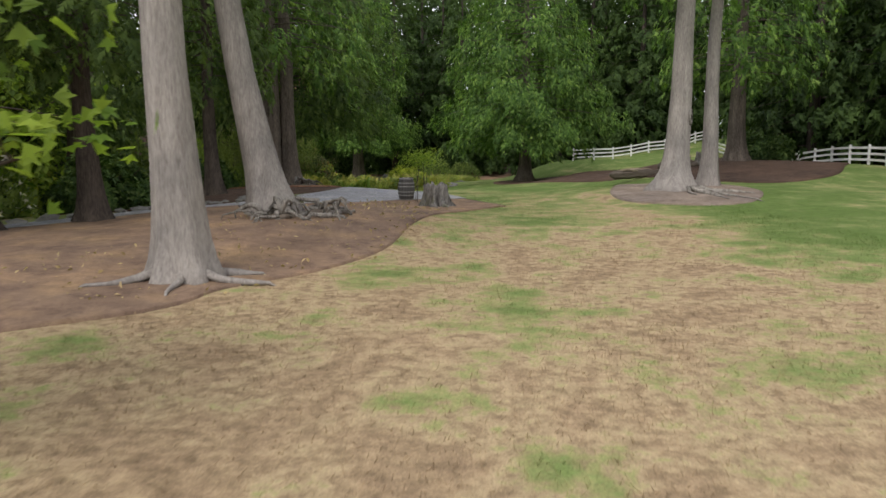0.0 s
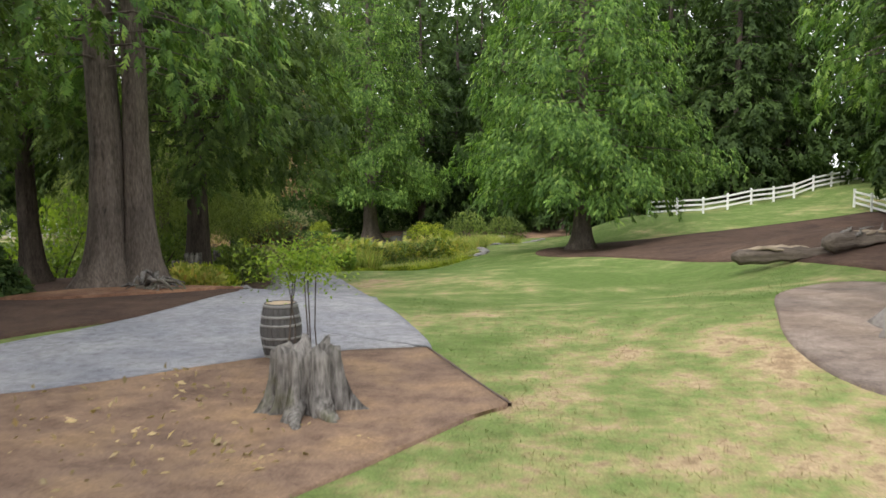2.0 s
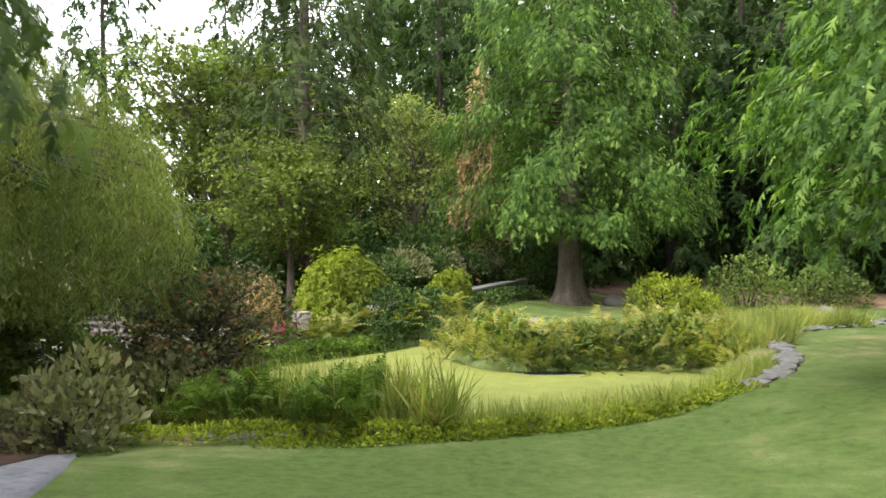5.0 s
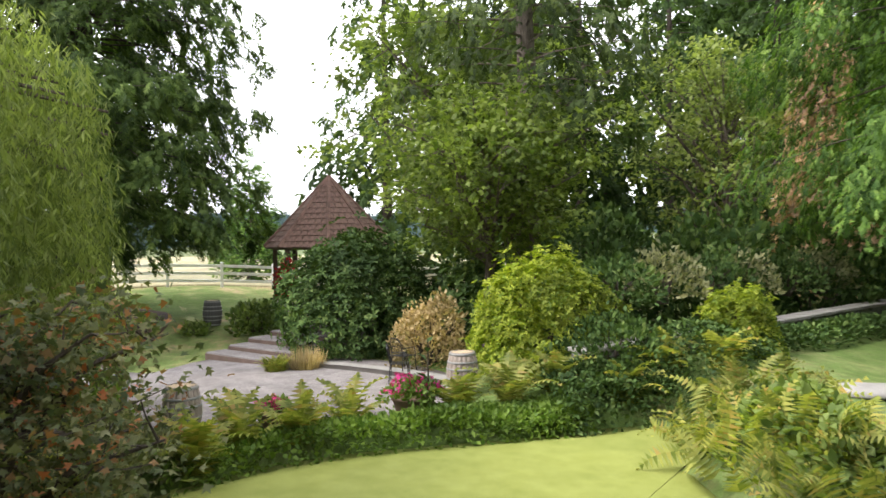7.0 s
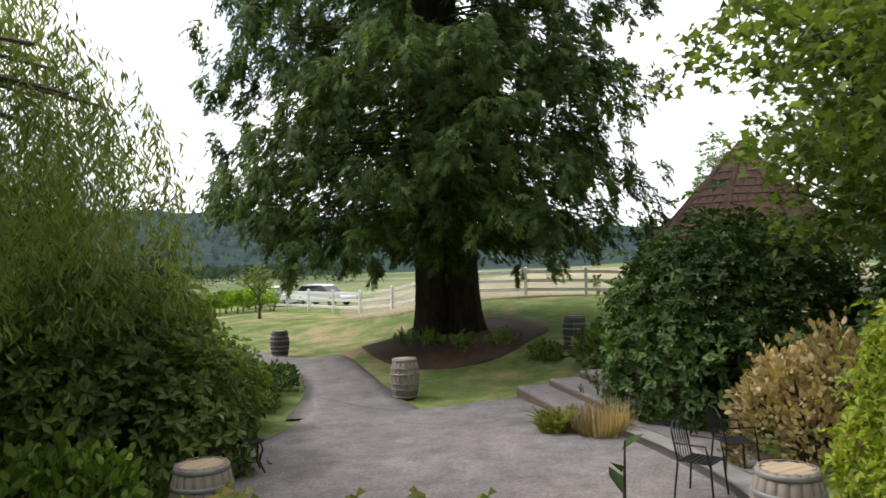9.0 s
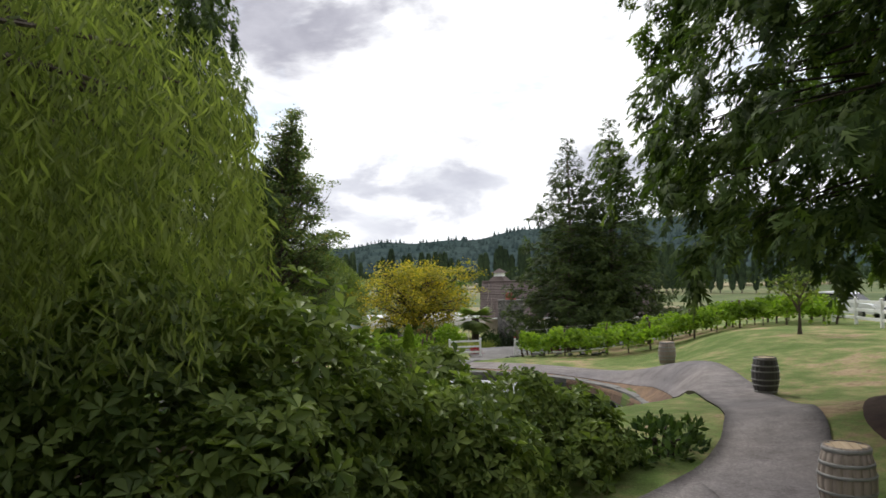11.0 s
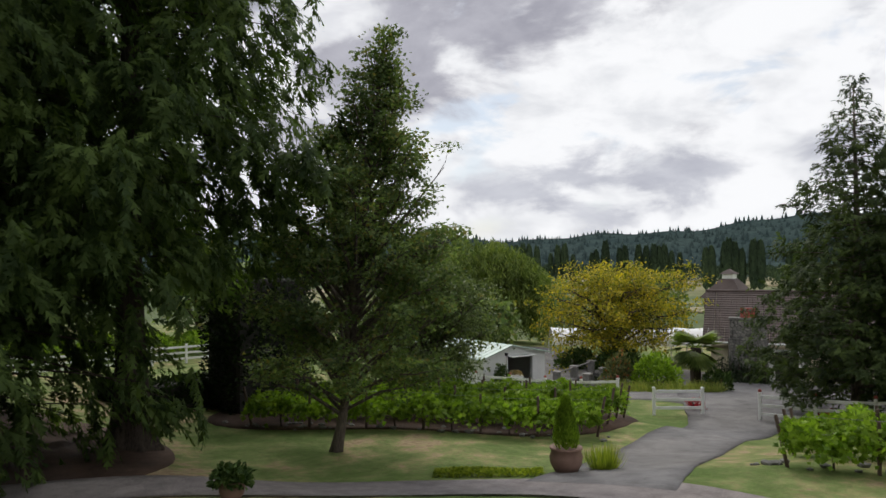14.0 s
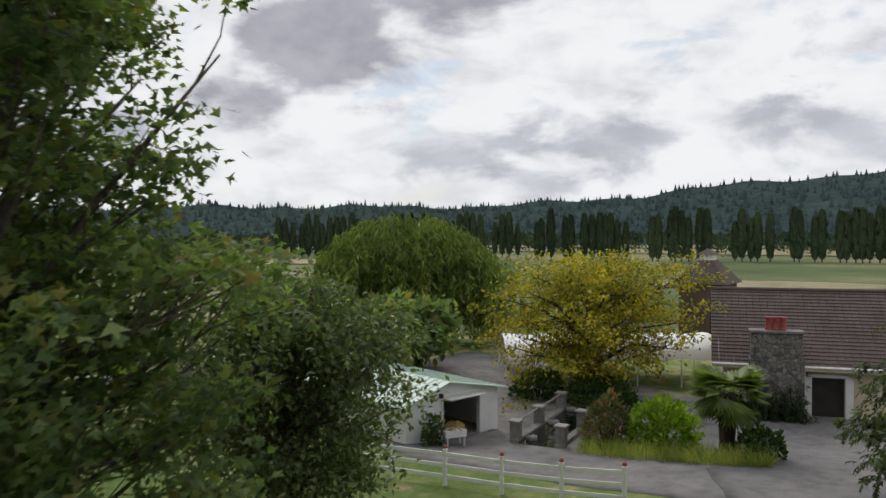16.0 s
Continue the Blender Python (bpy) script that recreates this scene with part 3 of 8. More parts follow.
def blade():
    return np.array([(-0.018, 0, 0), (0.018, 0, 0), (-0.013, 0.55, 0.05), (0.013, 0.55, 0.05), (0, 1, 0.3)], float), np.array([(0, 1, 3), (0, 3, 2), (2, 3, 4)])


STAR, WHORL, FROND, BLADE = star_leaf(), whorl(), frond(), blade()


def unit(a):
    return a / np.maximum(np.linalg.norm(a, axis=-1, keepdims=True), 1e-9)


def scatter(shape, pos, along, face, size):
    """Copies of a leaf shape at pos, pointing along, facing face: vertices and triangles."""
    tv, tf = shape
    pos, y = np.asarray(pos, float), unit(np.asarray(along, float))
    x = unit(np.cross(y, np.asarray(face, float) + 1e-4))
    z = np.cross(x, y)
    s = np.broadcast_to(np.asarray(size, float), (len(pos),))[:, None, None]
    v = pos[:, None, :] + s * (tv[None, :, 0:1] * x[:, None, :] + tv[None, :, 1:2] * y[:, None, :] + tv[None, :, 2:3] * z[:, None, :])
    f = tf[None] + (np.arange(len(pos)) * len(tv))[:, None, None]
    return v.reshape(-1, 3), f.reshape(-1, 3)


# ---- the lie of the land ----
ANCHORS = [(0, 0, -.5), (0, 16, -.3), (11, 23, 0), (3, 30, -.05), (-5.5, 22, .3), (-11, 20, 0), (-7.5, 36, .2), (10, 33, .4), (18, 47, 1.2), (-15, 46, -.4),
           (-5, 49, -.9), (4, 46, -.6), (7, 63, -.9), (13, 60, .1), (22.5, 79, 1.1), (1, 69, -1.45), (4, 84, -2.0), (-9, 85, -2.1), (-4, 62, -1.9), (-19, 66, -2.05),
           (-32, 67, -1.5), (-27, 74, -1.3), (-42, 70, -.9), (-35, 60, -2.5), (-44, 47, -3.7), (-27, 36, -3.6), (-37, 32, -4.4), (-47, 33, -4.7), (-56, 31, -5.6), (-53, 18, -6.1),
           (-60, 13, -6.6), (-76, 16, -7.1), (-33, 4, -4.9)]
ANCHORS += [(-50, 57, -2.0), (-56, 60, -2.1), (-63, 62, -2.3), (-20, 50, -2.9), (-19.5, 43, -2.9), (-19.5, 56, -2.4), (15.5, 75.5, 0.6), (29, 83, 1.7), (-25, 65, -2.42), (-25.5, 66.5, -2.3), (-22.5, 65.5, -2.22), (-12.6, 75, -1.3), (-12.6, 82, -1.5), (-6, 79, -2.0), (-16, 67, -2.08)]


def ramp01(t, lo, hi):
    t = np.clip((t - lo) / (hi - lo), 0, 1)
    return t * t * (3 - 2 * t)


def inside_dist(x, y, ring):
    """Signed distance to a closed outline: negative within."""
    x, y = np.asarray(x, float), np.asarray(y, float)
    best, odd = np.full(x.shape, 1e9), np.zeros(x.shape, bool)
    for (ax, ay), (bx, by) in zip(ring, ring[1:] + ring[:1]):
        ex, ey = bx - ax, by - ay
        t = np.clip(((x - ax) * ex + (y - ay) * ey) / (ex * ex + ey * ey + 1e-12), 0, 1)
        best = np.minimum(best, np.hypot(x - ax - t * ex, y - ay - t * ey))
        odd ^= ((ay > y) != (by > y)) & (x < (bx - ax) * (y - ay) / (by - ay + 1e-12) + ax)
    return np.where(odd, -best, best)


def smooth_ring(pts, per=5):
    """A closed Catmull-Rom curve."""
    n, out = len(pts), []
    for i in range(n):
        p0, p1, p2, p3 = (np.array(pts[(i + k) % n], float) for k in (-1, 0, 1, 2))
        for t in np.linspace(0, 1, per, endpoint=False):
            out.append(tuple(0.5 * (2 * p1 + (p2 - p0) * t + (2 * p0 - 5 * p1 + 4 * p2 - p3) * t**2 + (3 * p1 - p0 - 3 * p2 + p3) * t**3)))
    return out


def smooth_line(pts, per=6):
    pts = [np.array(p, float) for p in pts]
    pts = [2 * pts[0] - pts[1]] + pts + [2 * pts[-1] - pts[-2]]
    out = []
    for i in range(1, len(pts) - 2):
        p0, p1, p2, p3 = pts[i - 1 : i + 3]
        for t in np.linspace(0, 1, per, endpoint=False):
            out.append(0.5 * (2 * p1 + (p2 - p0) * t + (2 * p0 - 5 * p1 + 4 * p2 - p3) * t**2 + (3 * p1 - p0 - 3 * p2 + p3) * t**3))
    return out + [pts[-2]]


DUCK_Z, POND_Z = -2.25, -3.85
DUCK = smooth_ring([(-13.2, 62.6), (-13.3, 65.2), (-12.5, 67.3), (-11.6, 69.3), (-10.9, 71.6), (-9.6, 71.2), (-8.7, 69.2), (-6.3, 68.0), (-3.6, 69.6), (-0.8, 70.0), (-0.6, 66.6), (-2.6, 63.9), (-5.6, 61.4), (-9.2, 59.9), (-12.0, 60.6)])
POND = [(-32.0 + 8.7 * math.cos(a), 48.6 + 8.3 * math.sin(a)) for a in np.linspace(0, 2 * math.pi, 48, endpoint=False)]


def terrain(x, y):
    x, y = np.asarray(x, float), np.asarray(y, float)
    num, den = np.zeros(x.shape), np.zeros(x.shape)
    for ax, ay, az in ANCHORS:
        w = 1.0 / ((x - ax) ** 2 + (y - ay) ** 2 + 9.0) ** 2
        num, den = num + w * az, den + w
    h = num / den
    down = (x + 55) * -0.55 + (y - 20) * -0.83           # down into the valley, to the south-west
    h = h + (-15.0 - h) * ramp01(down, 12, 120)
    rise = (x - 16) * 0.8 + (y - 72) * 0.35              # up under the woods, to the north-east
    h = h + 6.0 * ramp01(rise, 0, 60)
    for ring, z, wide in ((DUCK, DUCK_Z, 1.6), (POND, POND_Z, 2.0)):
        d = inside_dist(x, y, ring)
        rim = z + 0.13
        h = np.where(d > 0, rim + (h - rim) * ramp01(d, 0.0, wide), z - 0.8 + (rim - z + 0.8) * ramp01(d, -0.5, 0.0))
    return h


def ground_at(x, y):
    return float(terrain(np.array([x]), np.array([y]))[0])


def drape(name, ring, mat, label, category, lift=0.03, rings=10, kind="structure", flat=None):
    """A star-shaped patch laid over the land, with its rim let into it."""
    ring = np.array(ring)
    c = ring.mean(0)
    v, f, n = [], [], len(ring)
    for k in range(1, rings + 1):
        p = c + (ring - c) * (k / rings)
        z = terrain(p[:, 0], p[:, 1]) + lift if flat is None else np.full(n, flat)
        v += [(a, b, h) for (a, b), h in zip(p, z)]
    v += [(a, b, h - 0.3) for (a, b, h) in v[-n:]]
    hub = len(v)
    v.append((c[0], c[1], ground_at(*c) + lift if flat is None else flat))
    f += [(hub, s, (s + 1) % n) for s in range(n)]
    for k in range(rings):
        for s in range(n):
            a, b, d, e = k * n + s, k * n + (s + 1) % n, (k + 1) * n + (s + 1) % n, (k + 1) * n + s
            f += [(a, e, d), (a, d, b)]
    return tagged(new(name, tri_mesh(name, v, f, mat, True)), label, category, kind=kind)


def strip(name, line, widths, mat, label, category, lift=0.035, kind="structure", across=6):
    """A path of given widths along a line, laid over the land."""
    pts = np.array(smooth_line([(*p, w) for p, w in zip(line, widths)], 8))
    v, f = [], []
    for i, (x, y, w) in enumerate(pts):
        d = pts[min(i + 1, len(pts) - 1), :2] - pts[max(i - 1, 0), :2]
        nrm = np.array([-d[1], d[0]]) / (np.linalg.norm(d) + 1e-9)
        for j in range(across + 1):
            q = np.array([x, y]) + nrm * w * (j / across - 0.5) * (1 + 0.012 * math.sin(i * 1.7))
            v.append((q[0], q[1], ground_at(*q) + lift))
    m = across + 1
    for i in range(len(pts) - 1):
        for j in range(across):
            a = i * m + j
            f += [(a, a + m + 1, a + 1), (a, a + m, a + m + 1)]
    top = len(v)
    for i in range(len(pts)):
        for j in (0, across):
            x, y, z = v[i * m + j]
            v.append((x, y, z - 0.3))
    for i in range(len(pts) - 1):
        for j, s in ((0, 0), (across, 1)):
            a, b, c, d = i * m + j, (i + 1) * m + j, top + 2 * i + s, top + 2 * i + 2 + s
            f += [(a, c, d), (a, d, b)]
    return tagged(new(name, tri_mesh(name, v, f, mat, True)), label, category, kind=kind)

# ---- growing things ----
def trunk_mesh(name, height, radius, mat, flare=1.8, lean=(0, 0), lumps=6, seg=18, sink=0.5, top=0.25, seed=0):
    """A tapered trunk with a fluted, spreading foot. lean: metres that it drifts by its top."""
    r = np.random.default_rng(seed)
    ph = r.uniform(0, 6.28, 3)
    zs = [-sink, 0.0, 0.15, 0.4, 0.8, 1.4, 2.3, 4.0, 6.5, 10.0, 15.0, 20.0, 26.0, 33.0]
    zs = [z for z in zs if z < height] + [height]
    pts, rad = [], []
    for z in zs:
        u = max(z, 0) / height
        pts.append((lean[0] * u ** 0.9 + 0.05 * math.sin(z * 0.7 + ph[0]), lean[1] * u ** 0.9 + 0.05 * math.sin(z * 0.6 + ph[1]), z))
        rad.append(radius * (1 + (flare - 1) * math.exp(-max(z, 0) / 0.55)) * (1 - u * (1 - top)))
    def flute(k, a):
        foot = math.exp(-max(zs[k], 0) / 1.3)
        return 1 + (0.16 * foot + 0.035) * math.sin(lumps * a + ph[0]) + (0.10 * foot + 0.02) * math.sin((lumps + 3) * a + ph[1]) + 0.03 * math.sin(2 * a + zs[k])
    return Geo().tube(pts, rad, seg, True, flute).mesh(name, mat, True)


def conifer_crown(height, base, radius, sprays, size, seed, droop=0.5, lean=(0, 0), shape=SPRAY, hang=0.8, power=0.75, wild=0.25, limbs=None, top_r=0.03, tuft=7, crowded=0.0, veil=0.9):
    """Limbs and hanging sprays of a conifer: (limb Geo, vertices, triangles)."""
    r = np.random.default_rng(seed)
    n = limbs or int(40 + (height - base) * 7)
    wood, pos, along, face, size_of = Geo(), [], [], [], []
    hs = base + (height - base) * (np.arange(n) + r.uniform(0, 1, n)) / n
    us = (hs - base) / (height - base)
    lens = radius * np.maximum(top_r, (1 - us) ** power) * r.uniform(1 - wild, 1 + wild * 0.7, n) * np.minimum(1, 0.62 + us * 5)
    az = np.arange(n) * 2.39996 + r.uniform(-0.5, 0.5, n)
    share = lens ** 1.6 * np.exp(-crowded * us)          # boughs grow thicker towards the foot
    share = share / share.sum()
    for h, L, a, s in zip(hs, lens, az, share):
        out = np.array([math.cos(a), math.sin(a), 0.0])
        side = np.array([-math.sin(a), math.cos(a), 0.0])
        d = droop * r.uniform(0.6, 1.3)
        foot = np.array([lean[0] * h / height, lean[1] * h / height, h])
        bend = r.normal(0, 0.12)
        curve = lambda u: foot + np.multiply.outer(u, out) * L + np.multiply.outer(bend * u * u, side) * L + np.multiply.outer(0.12 * u - d * u * u + 0.42 * d * u ** 3, np.array([0, 0, 1.0])) * L
        if L > 0.8:
            wood.tube([curve(u) for u in (0.0, 0.3, 0.6, 0.92)], [0.02 + 0.007 * L, 0.016 + 0.003 * L, 0.01 + 0.0015 * L, 0.006], 4, False)
        k = max(5, int(sprays * s))
        # flat side branchlets on both hands of the bough, each hung with sprays
        nb = max(3, int(k / tuft))
        ub = 0.12 + 0.9 * r.uniform(0, 1, nb) ** 0.7
        hand = np.where(np.arange(nb) % 2, 1.0, -1.0)
        ln = (0.34 * L * (1.08 - ub) + 0.55 * size) * r.uniform(0.7, 1.25, nb)
        way = side * (hand * r.uniform(0.45, 1.0, nb))[:, None] + out * r.uniform(0.35, 0.95, nb)[:, None] + r.normal(0, 0.12, (nb, 3))
        c = curve(ub) + r.normal(0, 0.28, (nb, 3)) * (0.4 + 0.12 * L)
        i = r.integers(0, nb, k)
        q = r.uniform(0.0, 1.0, k) ** 0.8
        p = c[i] + way[i] * (ln[i] * q)[:, None] + r.normal(0, 0.10, (k, 3)) * size
        p[:, 2] -= 0.40 * hang * ln[i] * q * q + veil * r.uniform(0, 1, k) ** 1.5
        pos.append(p)
        dirs = way[i] * 0.62 + r.normal(0, 0.24, (k, 3)) + side * (r.uniform(-0.4, 0.4, k))[:, None]
        dirs[:, 2] -= hang * (0.45 + 0.75 * q) * r.uniform(0.6, 1.35, k)
        along.append(dirs)
        face.append(np.array([0, 0, 0.75]) + out * 0.55 + r.normal(0, 0.32, (k, 3)))
        size_of.append(size * r.uniform(0.65, 1.3, k))
    v, f = scatter(shape, np.concatenate(pos), np.concatenate(along), np.concatenate(face), np.concatenate(size_of))
    return wood, v, f


def conifer(name, label, at, height, base, radius, sprays, size, trunk_r, seed, bark_mat="brown_bark", leaf_mat="cedar", group="", lean=(0, 0), flare=1.8, extra=(), **kw):
    """A conifer: trunk, limbs and crown. extra: more trunks as (dx, dy, radius)."""
    ob = thing(name, label, "tree", (at[0], at[1], ground_at(*at)), group=group)
    part("trunk", trunk_mesh("trunk", height * 0.97, trunk_r, bark_mat, flare, lean, seed=seed, top=0.06), ob)
    for dx, dy, r in extra:
        part("trunk", trunk_mesh("trunk", height * 0.9, r, bark_mat, flare, (lean[0] - dx * 0.5, lean[1] - dy * 0.5), seed=seed + 5, top=0.06), ob, m=pose(dx, dy, 0))
    wood, v, f = conifer_crown(height, base, radius, sprays, size, seed, lean=lean, **kw)
    tagged(part("limb_wood", wood.mesh("limb_wood", bark_mat), ob), kind="stuff")
    part("crown", tri_mesh("crown", v, f, leaf_mat), ob)
    return ob


def branching(height, base, radius, seed, limbs=14, twigs=9, rise=0.6, flat_top=0.0, cone=False, spire=0.0):
    """Limbs of a broadleaf tree: Geo, and the ends and ways of its twigs."""
    r = np.random.default_rng(seed)
    wood, ends, ways = Geo(), [], []
    for k in range(limbs):
        u = (k + r.uniform(0, 0.9)) / limbs
        if cone:
            u = 1 - (1 - u) ** 0.72          # fewer boughs towards the tip
        h = base * 0.8 + (height * (0.99 if cone else 0.82) - base * 0.8) * u
        a = k * 2.39996 + r.uniform(-0.4, 0.4)
        bulge = math.sin(math.pi * min(1.0, 0.22 + 0.72 * u)) ** 0.8
        if cone:
            bulge = min(1.0, 0.6 + 1.8 * u) * (1 - u) ** 1.15 + 0.03
        L = radius * bulge * r.uniform(0.8, 1.15)
        up = rise * r.uniform(0.5, 1.4) * L * (0.35 + 0.9 * u if cone else 1.0)
        p0, p1 = np.array([0, 0, h * (0.92 if cone else 0.75)]), np.array([math.cos(a) * L, math.sin(a) * L, min(h + up * (1 - flat_top), height)])
        mid = (p0 + p1) / 2 + np.array([0, 0, 0.12 * L]) + r.normal(0, 0.06 * L, 3)
        wood.tube([p0, mid, p1], [0.03 + 0.018 * L, 0.02 + 0.011 * L, 0.012], 5, False)
        for t in range(max(3, int(twigs * min(1.0, 0.2 + L / radius))) if cone else twigs):
            w = r.uniform(0.3, 1.0)
            q = p0 * (1 - w) ** 2 + 2 * mid * w * (1 - w) + p1 * w * w
            e = q + r.normal(0, 1, 3) * np.array([0.24, 0.24, 0.2]) * L * (1.1 - 0.4 * w) * (1 - 0.5 * min(1.0, spire)) + np.array([0, 0, 0.05 * L]) + unit(p1 - p0) * spire * min(1.0, L / 2.5) * r.uniform(0.2, 1.0)
            wood.tube([q, (q + e) / 2 + r.normal(0, 0.04, 3), e], [0.012 + 0.003 * L, 0.01, 0.006], 3, False)
            ends.append(e)
            ways.append(unit(e - q))
    return wood, np.array(ends), np.array(ways)


def broadleaf(name, label, at, height, base, radius, trunk_r, leaves, size, seed, leaf_mat="maple", bark_mat="brown_bark", shape=STAR, cluster=0.55, group="", lean=(0, 0), **kw):
    r = np.random.default_rng(seed + 100)
    ob = thing(name, label, "tree", (at[0], at[1], ground_at(*at)), group=group)
    part("trunk", trunk_mesh("trunk", height * 0.8, trunk_r, bark_mat, 1.5, (lean[0] * 0.8, lean[1] * 0.8), seed=seed, top=0.12, seg=12), ob)
    wood, ends, ways = branching(height, base, radius, seed, **kw)
    tip = np.array([lean[0], lean[1], 0.0]) / height
    wood.v = [tuple(np.array(q) + tip * q[2]) for q in wood.v]
    ends = ends + tip * ends[:, 2:]
    k = max(1, leaves // len(ends))
    pos = np.repeat(ends, k, 0) + r.normal(0, cluster, (len(ends) * k, 3)) * np.array([1, 1, 0.42])
    along = np.repeat(ways, k, 0) * 0.6 + r.normal(0, 0.7, pos.shape) + np.array([0, 0, -0.35])
    face = r.normal(0, 0.5, pos.shape) + np.array([0, 0, 1.0])
    v, f = scatter(shape, pos, along, face, size * r.uniform(0.6, 1.3, len(pos)))
    tagged(part("limb_wood", wood.mesh("limb_wood", bark_mat), ob), kind="stuff")
    part("crown", tri_mesh("crown", v, f, leaf_mat), ob)
    return ob


def willow(name, label, at, height, radius, strands, per, leaf_len, seed, leaf_mat="willow", trunk_r=0.45, low=0.4, group=""):
    """A weeping willow: arching limbs with long hanging strands of narrow leaves."""
    r = np.random.default_rng(seed)
    g = ground_at(*at)
    ob = thing(name, label, "tree", (at[0], at[1], g), group=group)
    part("trunk", trunk_mesh("trunk", height * 0.62, trunk_r, "brown_bark", 1.6, seed=seed, top=0.35, seg=12), ob)
    wood, pos, along = Geo(), [], []
    for k in range(max(16, strands // 16)):
        a, L = k * 2.39996 + r.uniform(-0.3, 0.3), radius * r.uniform(0.45, 1.0)
        top = height * r.uniform(0.78, 1.0) * (1 - 0.28 * (L / radius) ** 2)
        p0, p1 = np.array([0, 0, height * 0.45]), np.array([math.cos(a) * L, math.sin(a) * L, top * 0.9])
        mid = (p0 + p1) / 2 + np.array([0, 0, top * 0.22])
        wood.tube([p0, mid, p1], [0.11, 0.07, 0.02], 5, False)
    n = strands
    a, rr = r.uniform(0, 2 * math.pi, n), radius * np.sqrt(r.uniform(0.05, 1.0, n))
    lump = 1 + 0.13 * np.sin(3 * a + 1.0) + 0.09 * np.sin(7 * a)
    rr = rr * lump
    tops = height * (1 - 0.42 * (rr / (radius * 1.15)) ** 2.2) * r.uniform(0.86, 1.0, n)
    lens = np.minimum(tops - low, r.uniform(0.35, 1.0, n) * height * 0.75)
    for i in range(n):
        k = max(4, int(per * lens[i] / (height * 0.55)))
        u = np.sort(r.uniform(0, 1, k))
        bow = 0.35 * (1 - np.exp(-u * 4))
        sway = r.normal(0, 0.12, 2)
        p = np.stack([np.cos(a[i]) * (rr[i] + bow) + sway[0] * u, np.sin(a[i]) * (rr[i] + bow) + sway[1] * u, tops[i] - lens[i] * u], 1)
        pos.append(p + r.normal(0, 0.05, p.shape))
        along.append(np.stack([r.normal(0, 0.5, k), r.normal(0, 0.5, k), np.full(k, -0.8)], 1))
    pos, along = np.concatenate(pos), np.concatenate(along)
    v, f = scatter(NARROW, pos, along, r.normal(0, 1, pos.shape), leaf_len * r.uniform(0.6, 1.3, len(pos)))
    part("limb_wood", wood.mesh("limb_wood", "brown_bark"), ob)
    part("weeping_foliage", tri_mesh("weeping_foliage", v, f, leaf_mat), ob)
    return ob


def dome(radii, n, r, lumps=0.18, inner=0.2):
    """Points and outward ways over a mound of many rounded lobes, some of them under its skin."""
    m = 12 + int(7 * min(3.0, max(radii)))
    a, c = np.arange(m) * 2.39996 + r.uniform(-0.4, 0.4, m), (np.arange(m) + r.uniform(0, 1, m)) / m * 0.96
    s = np.sqrt(1 - c * c)
    rad = r.uniform(0.15, 0.42, m) * (1 + lumps * 0.4 * r.normal(0, 1, m))
    mid = np.stack([s * np.cos(a), s * np.sin(a), c], 1) * (1.04 - rad * r.uniform(0.5, 1.5, m))[:, None]
    mid, rad = np.concatenate([mid, [[0, 0, 0.2]]]), np.append(np.clip(rad, 0.14, 0.5), 0.62)
    pos, way, have = [], [], 0
    while have < n:
        i = r.choice(len(rad), 2 * n, p=rad ** 2 / (rad ** 2).sum())
        d = unit(r.normal(0, 1, (2 * n, 3)) + np.array([0, 0, 0.25]))
        depth = np.where(r.uniform(0, 1, 2 * n) < inner, r.uniform(0.55, 0.92, 2 * n), r.uniform(0.92, 1.10, 2 * n) + 0.5 * r.uniform(0, 1, 2 * n) ** 9)
        p = mid[i] + d * (rad[i] * depth)[:, None]
        near = (np.linalg.norm(p[:, None, :] - mid[None], axis=2) / rad[None]).min(1)
        ok = (near > np.where(depth < 0.92, 0.5, 0.88)) & (p[:, 2] > -0.04)
        pos.append(p[ok])
        way.append(d[ok])
        have += int(ok.sum())
    p, d = np.concatenate(pos)[:n] * np.array(radii), np.concatenate(way)[:n]
    p[:, 2] = np.maximum(p[:, 2], 0.04)
    return p, d


def shrub(name, label, at, radii, n, size, seed, leaf_mat="rhodo", shape=WHORL, category="shrub", group="", droop=0.0, lumps=0.27, turn=0.0, lift=0.0, up=0.45):
    """A shrub: a handful of stems under a dense lumpy coat of leaves."""
    r = np.random.default_rng(seed)
    ob = thing(name, label, category, (at[0], at[1], ground_at(*at) + lift - 0.03), turn, group)
    p, d = dome(radii, n, r, lumps)
    along = d + r.normal(0, 0.45, d.shape) + np.array([0, 0, up - droop])
    v, f = scatter(shape, p, along, r.normal(0, 0.6, d.shape) + d, size * r.uniform(0.6, 1.3, n))
    stems = Geo()
    for k in range(7):
        a, q = k * 0.9 + r.uniform(0, 0.4), r.uniform(0.35, 0.8)
        e = np.array([math.cos(a) * radii[0] * q, math.sin(a) * radii[1] * q, radii[2] * r.uniform(0.45, 0.8)])
        stems.tube([(0.1 * math.cos(a), 0.1 * math.sin(a), -0.2), e * 0.5 + np.array([0, 0, 0.1]), e], [0.05, 0.035, 0.012], 5, False)
    tagged(part("stem_wood", stems.mesh("stem_wood", "dark_bark"), ob), kind="stuff")
    part("foliage", tri_mesh("foliage", v, f, leaf_mat), ob)
    return ob


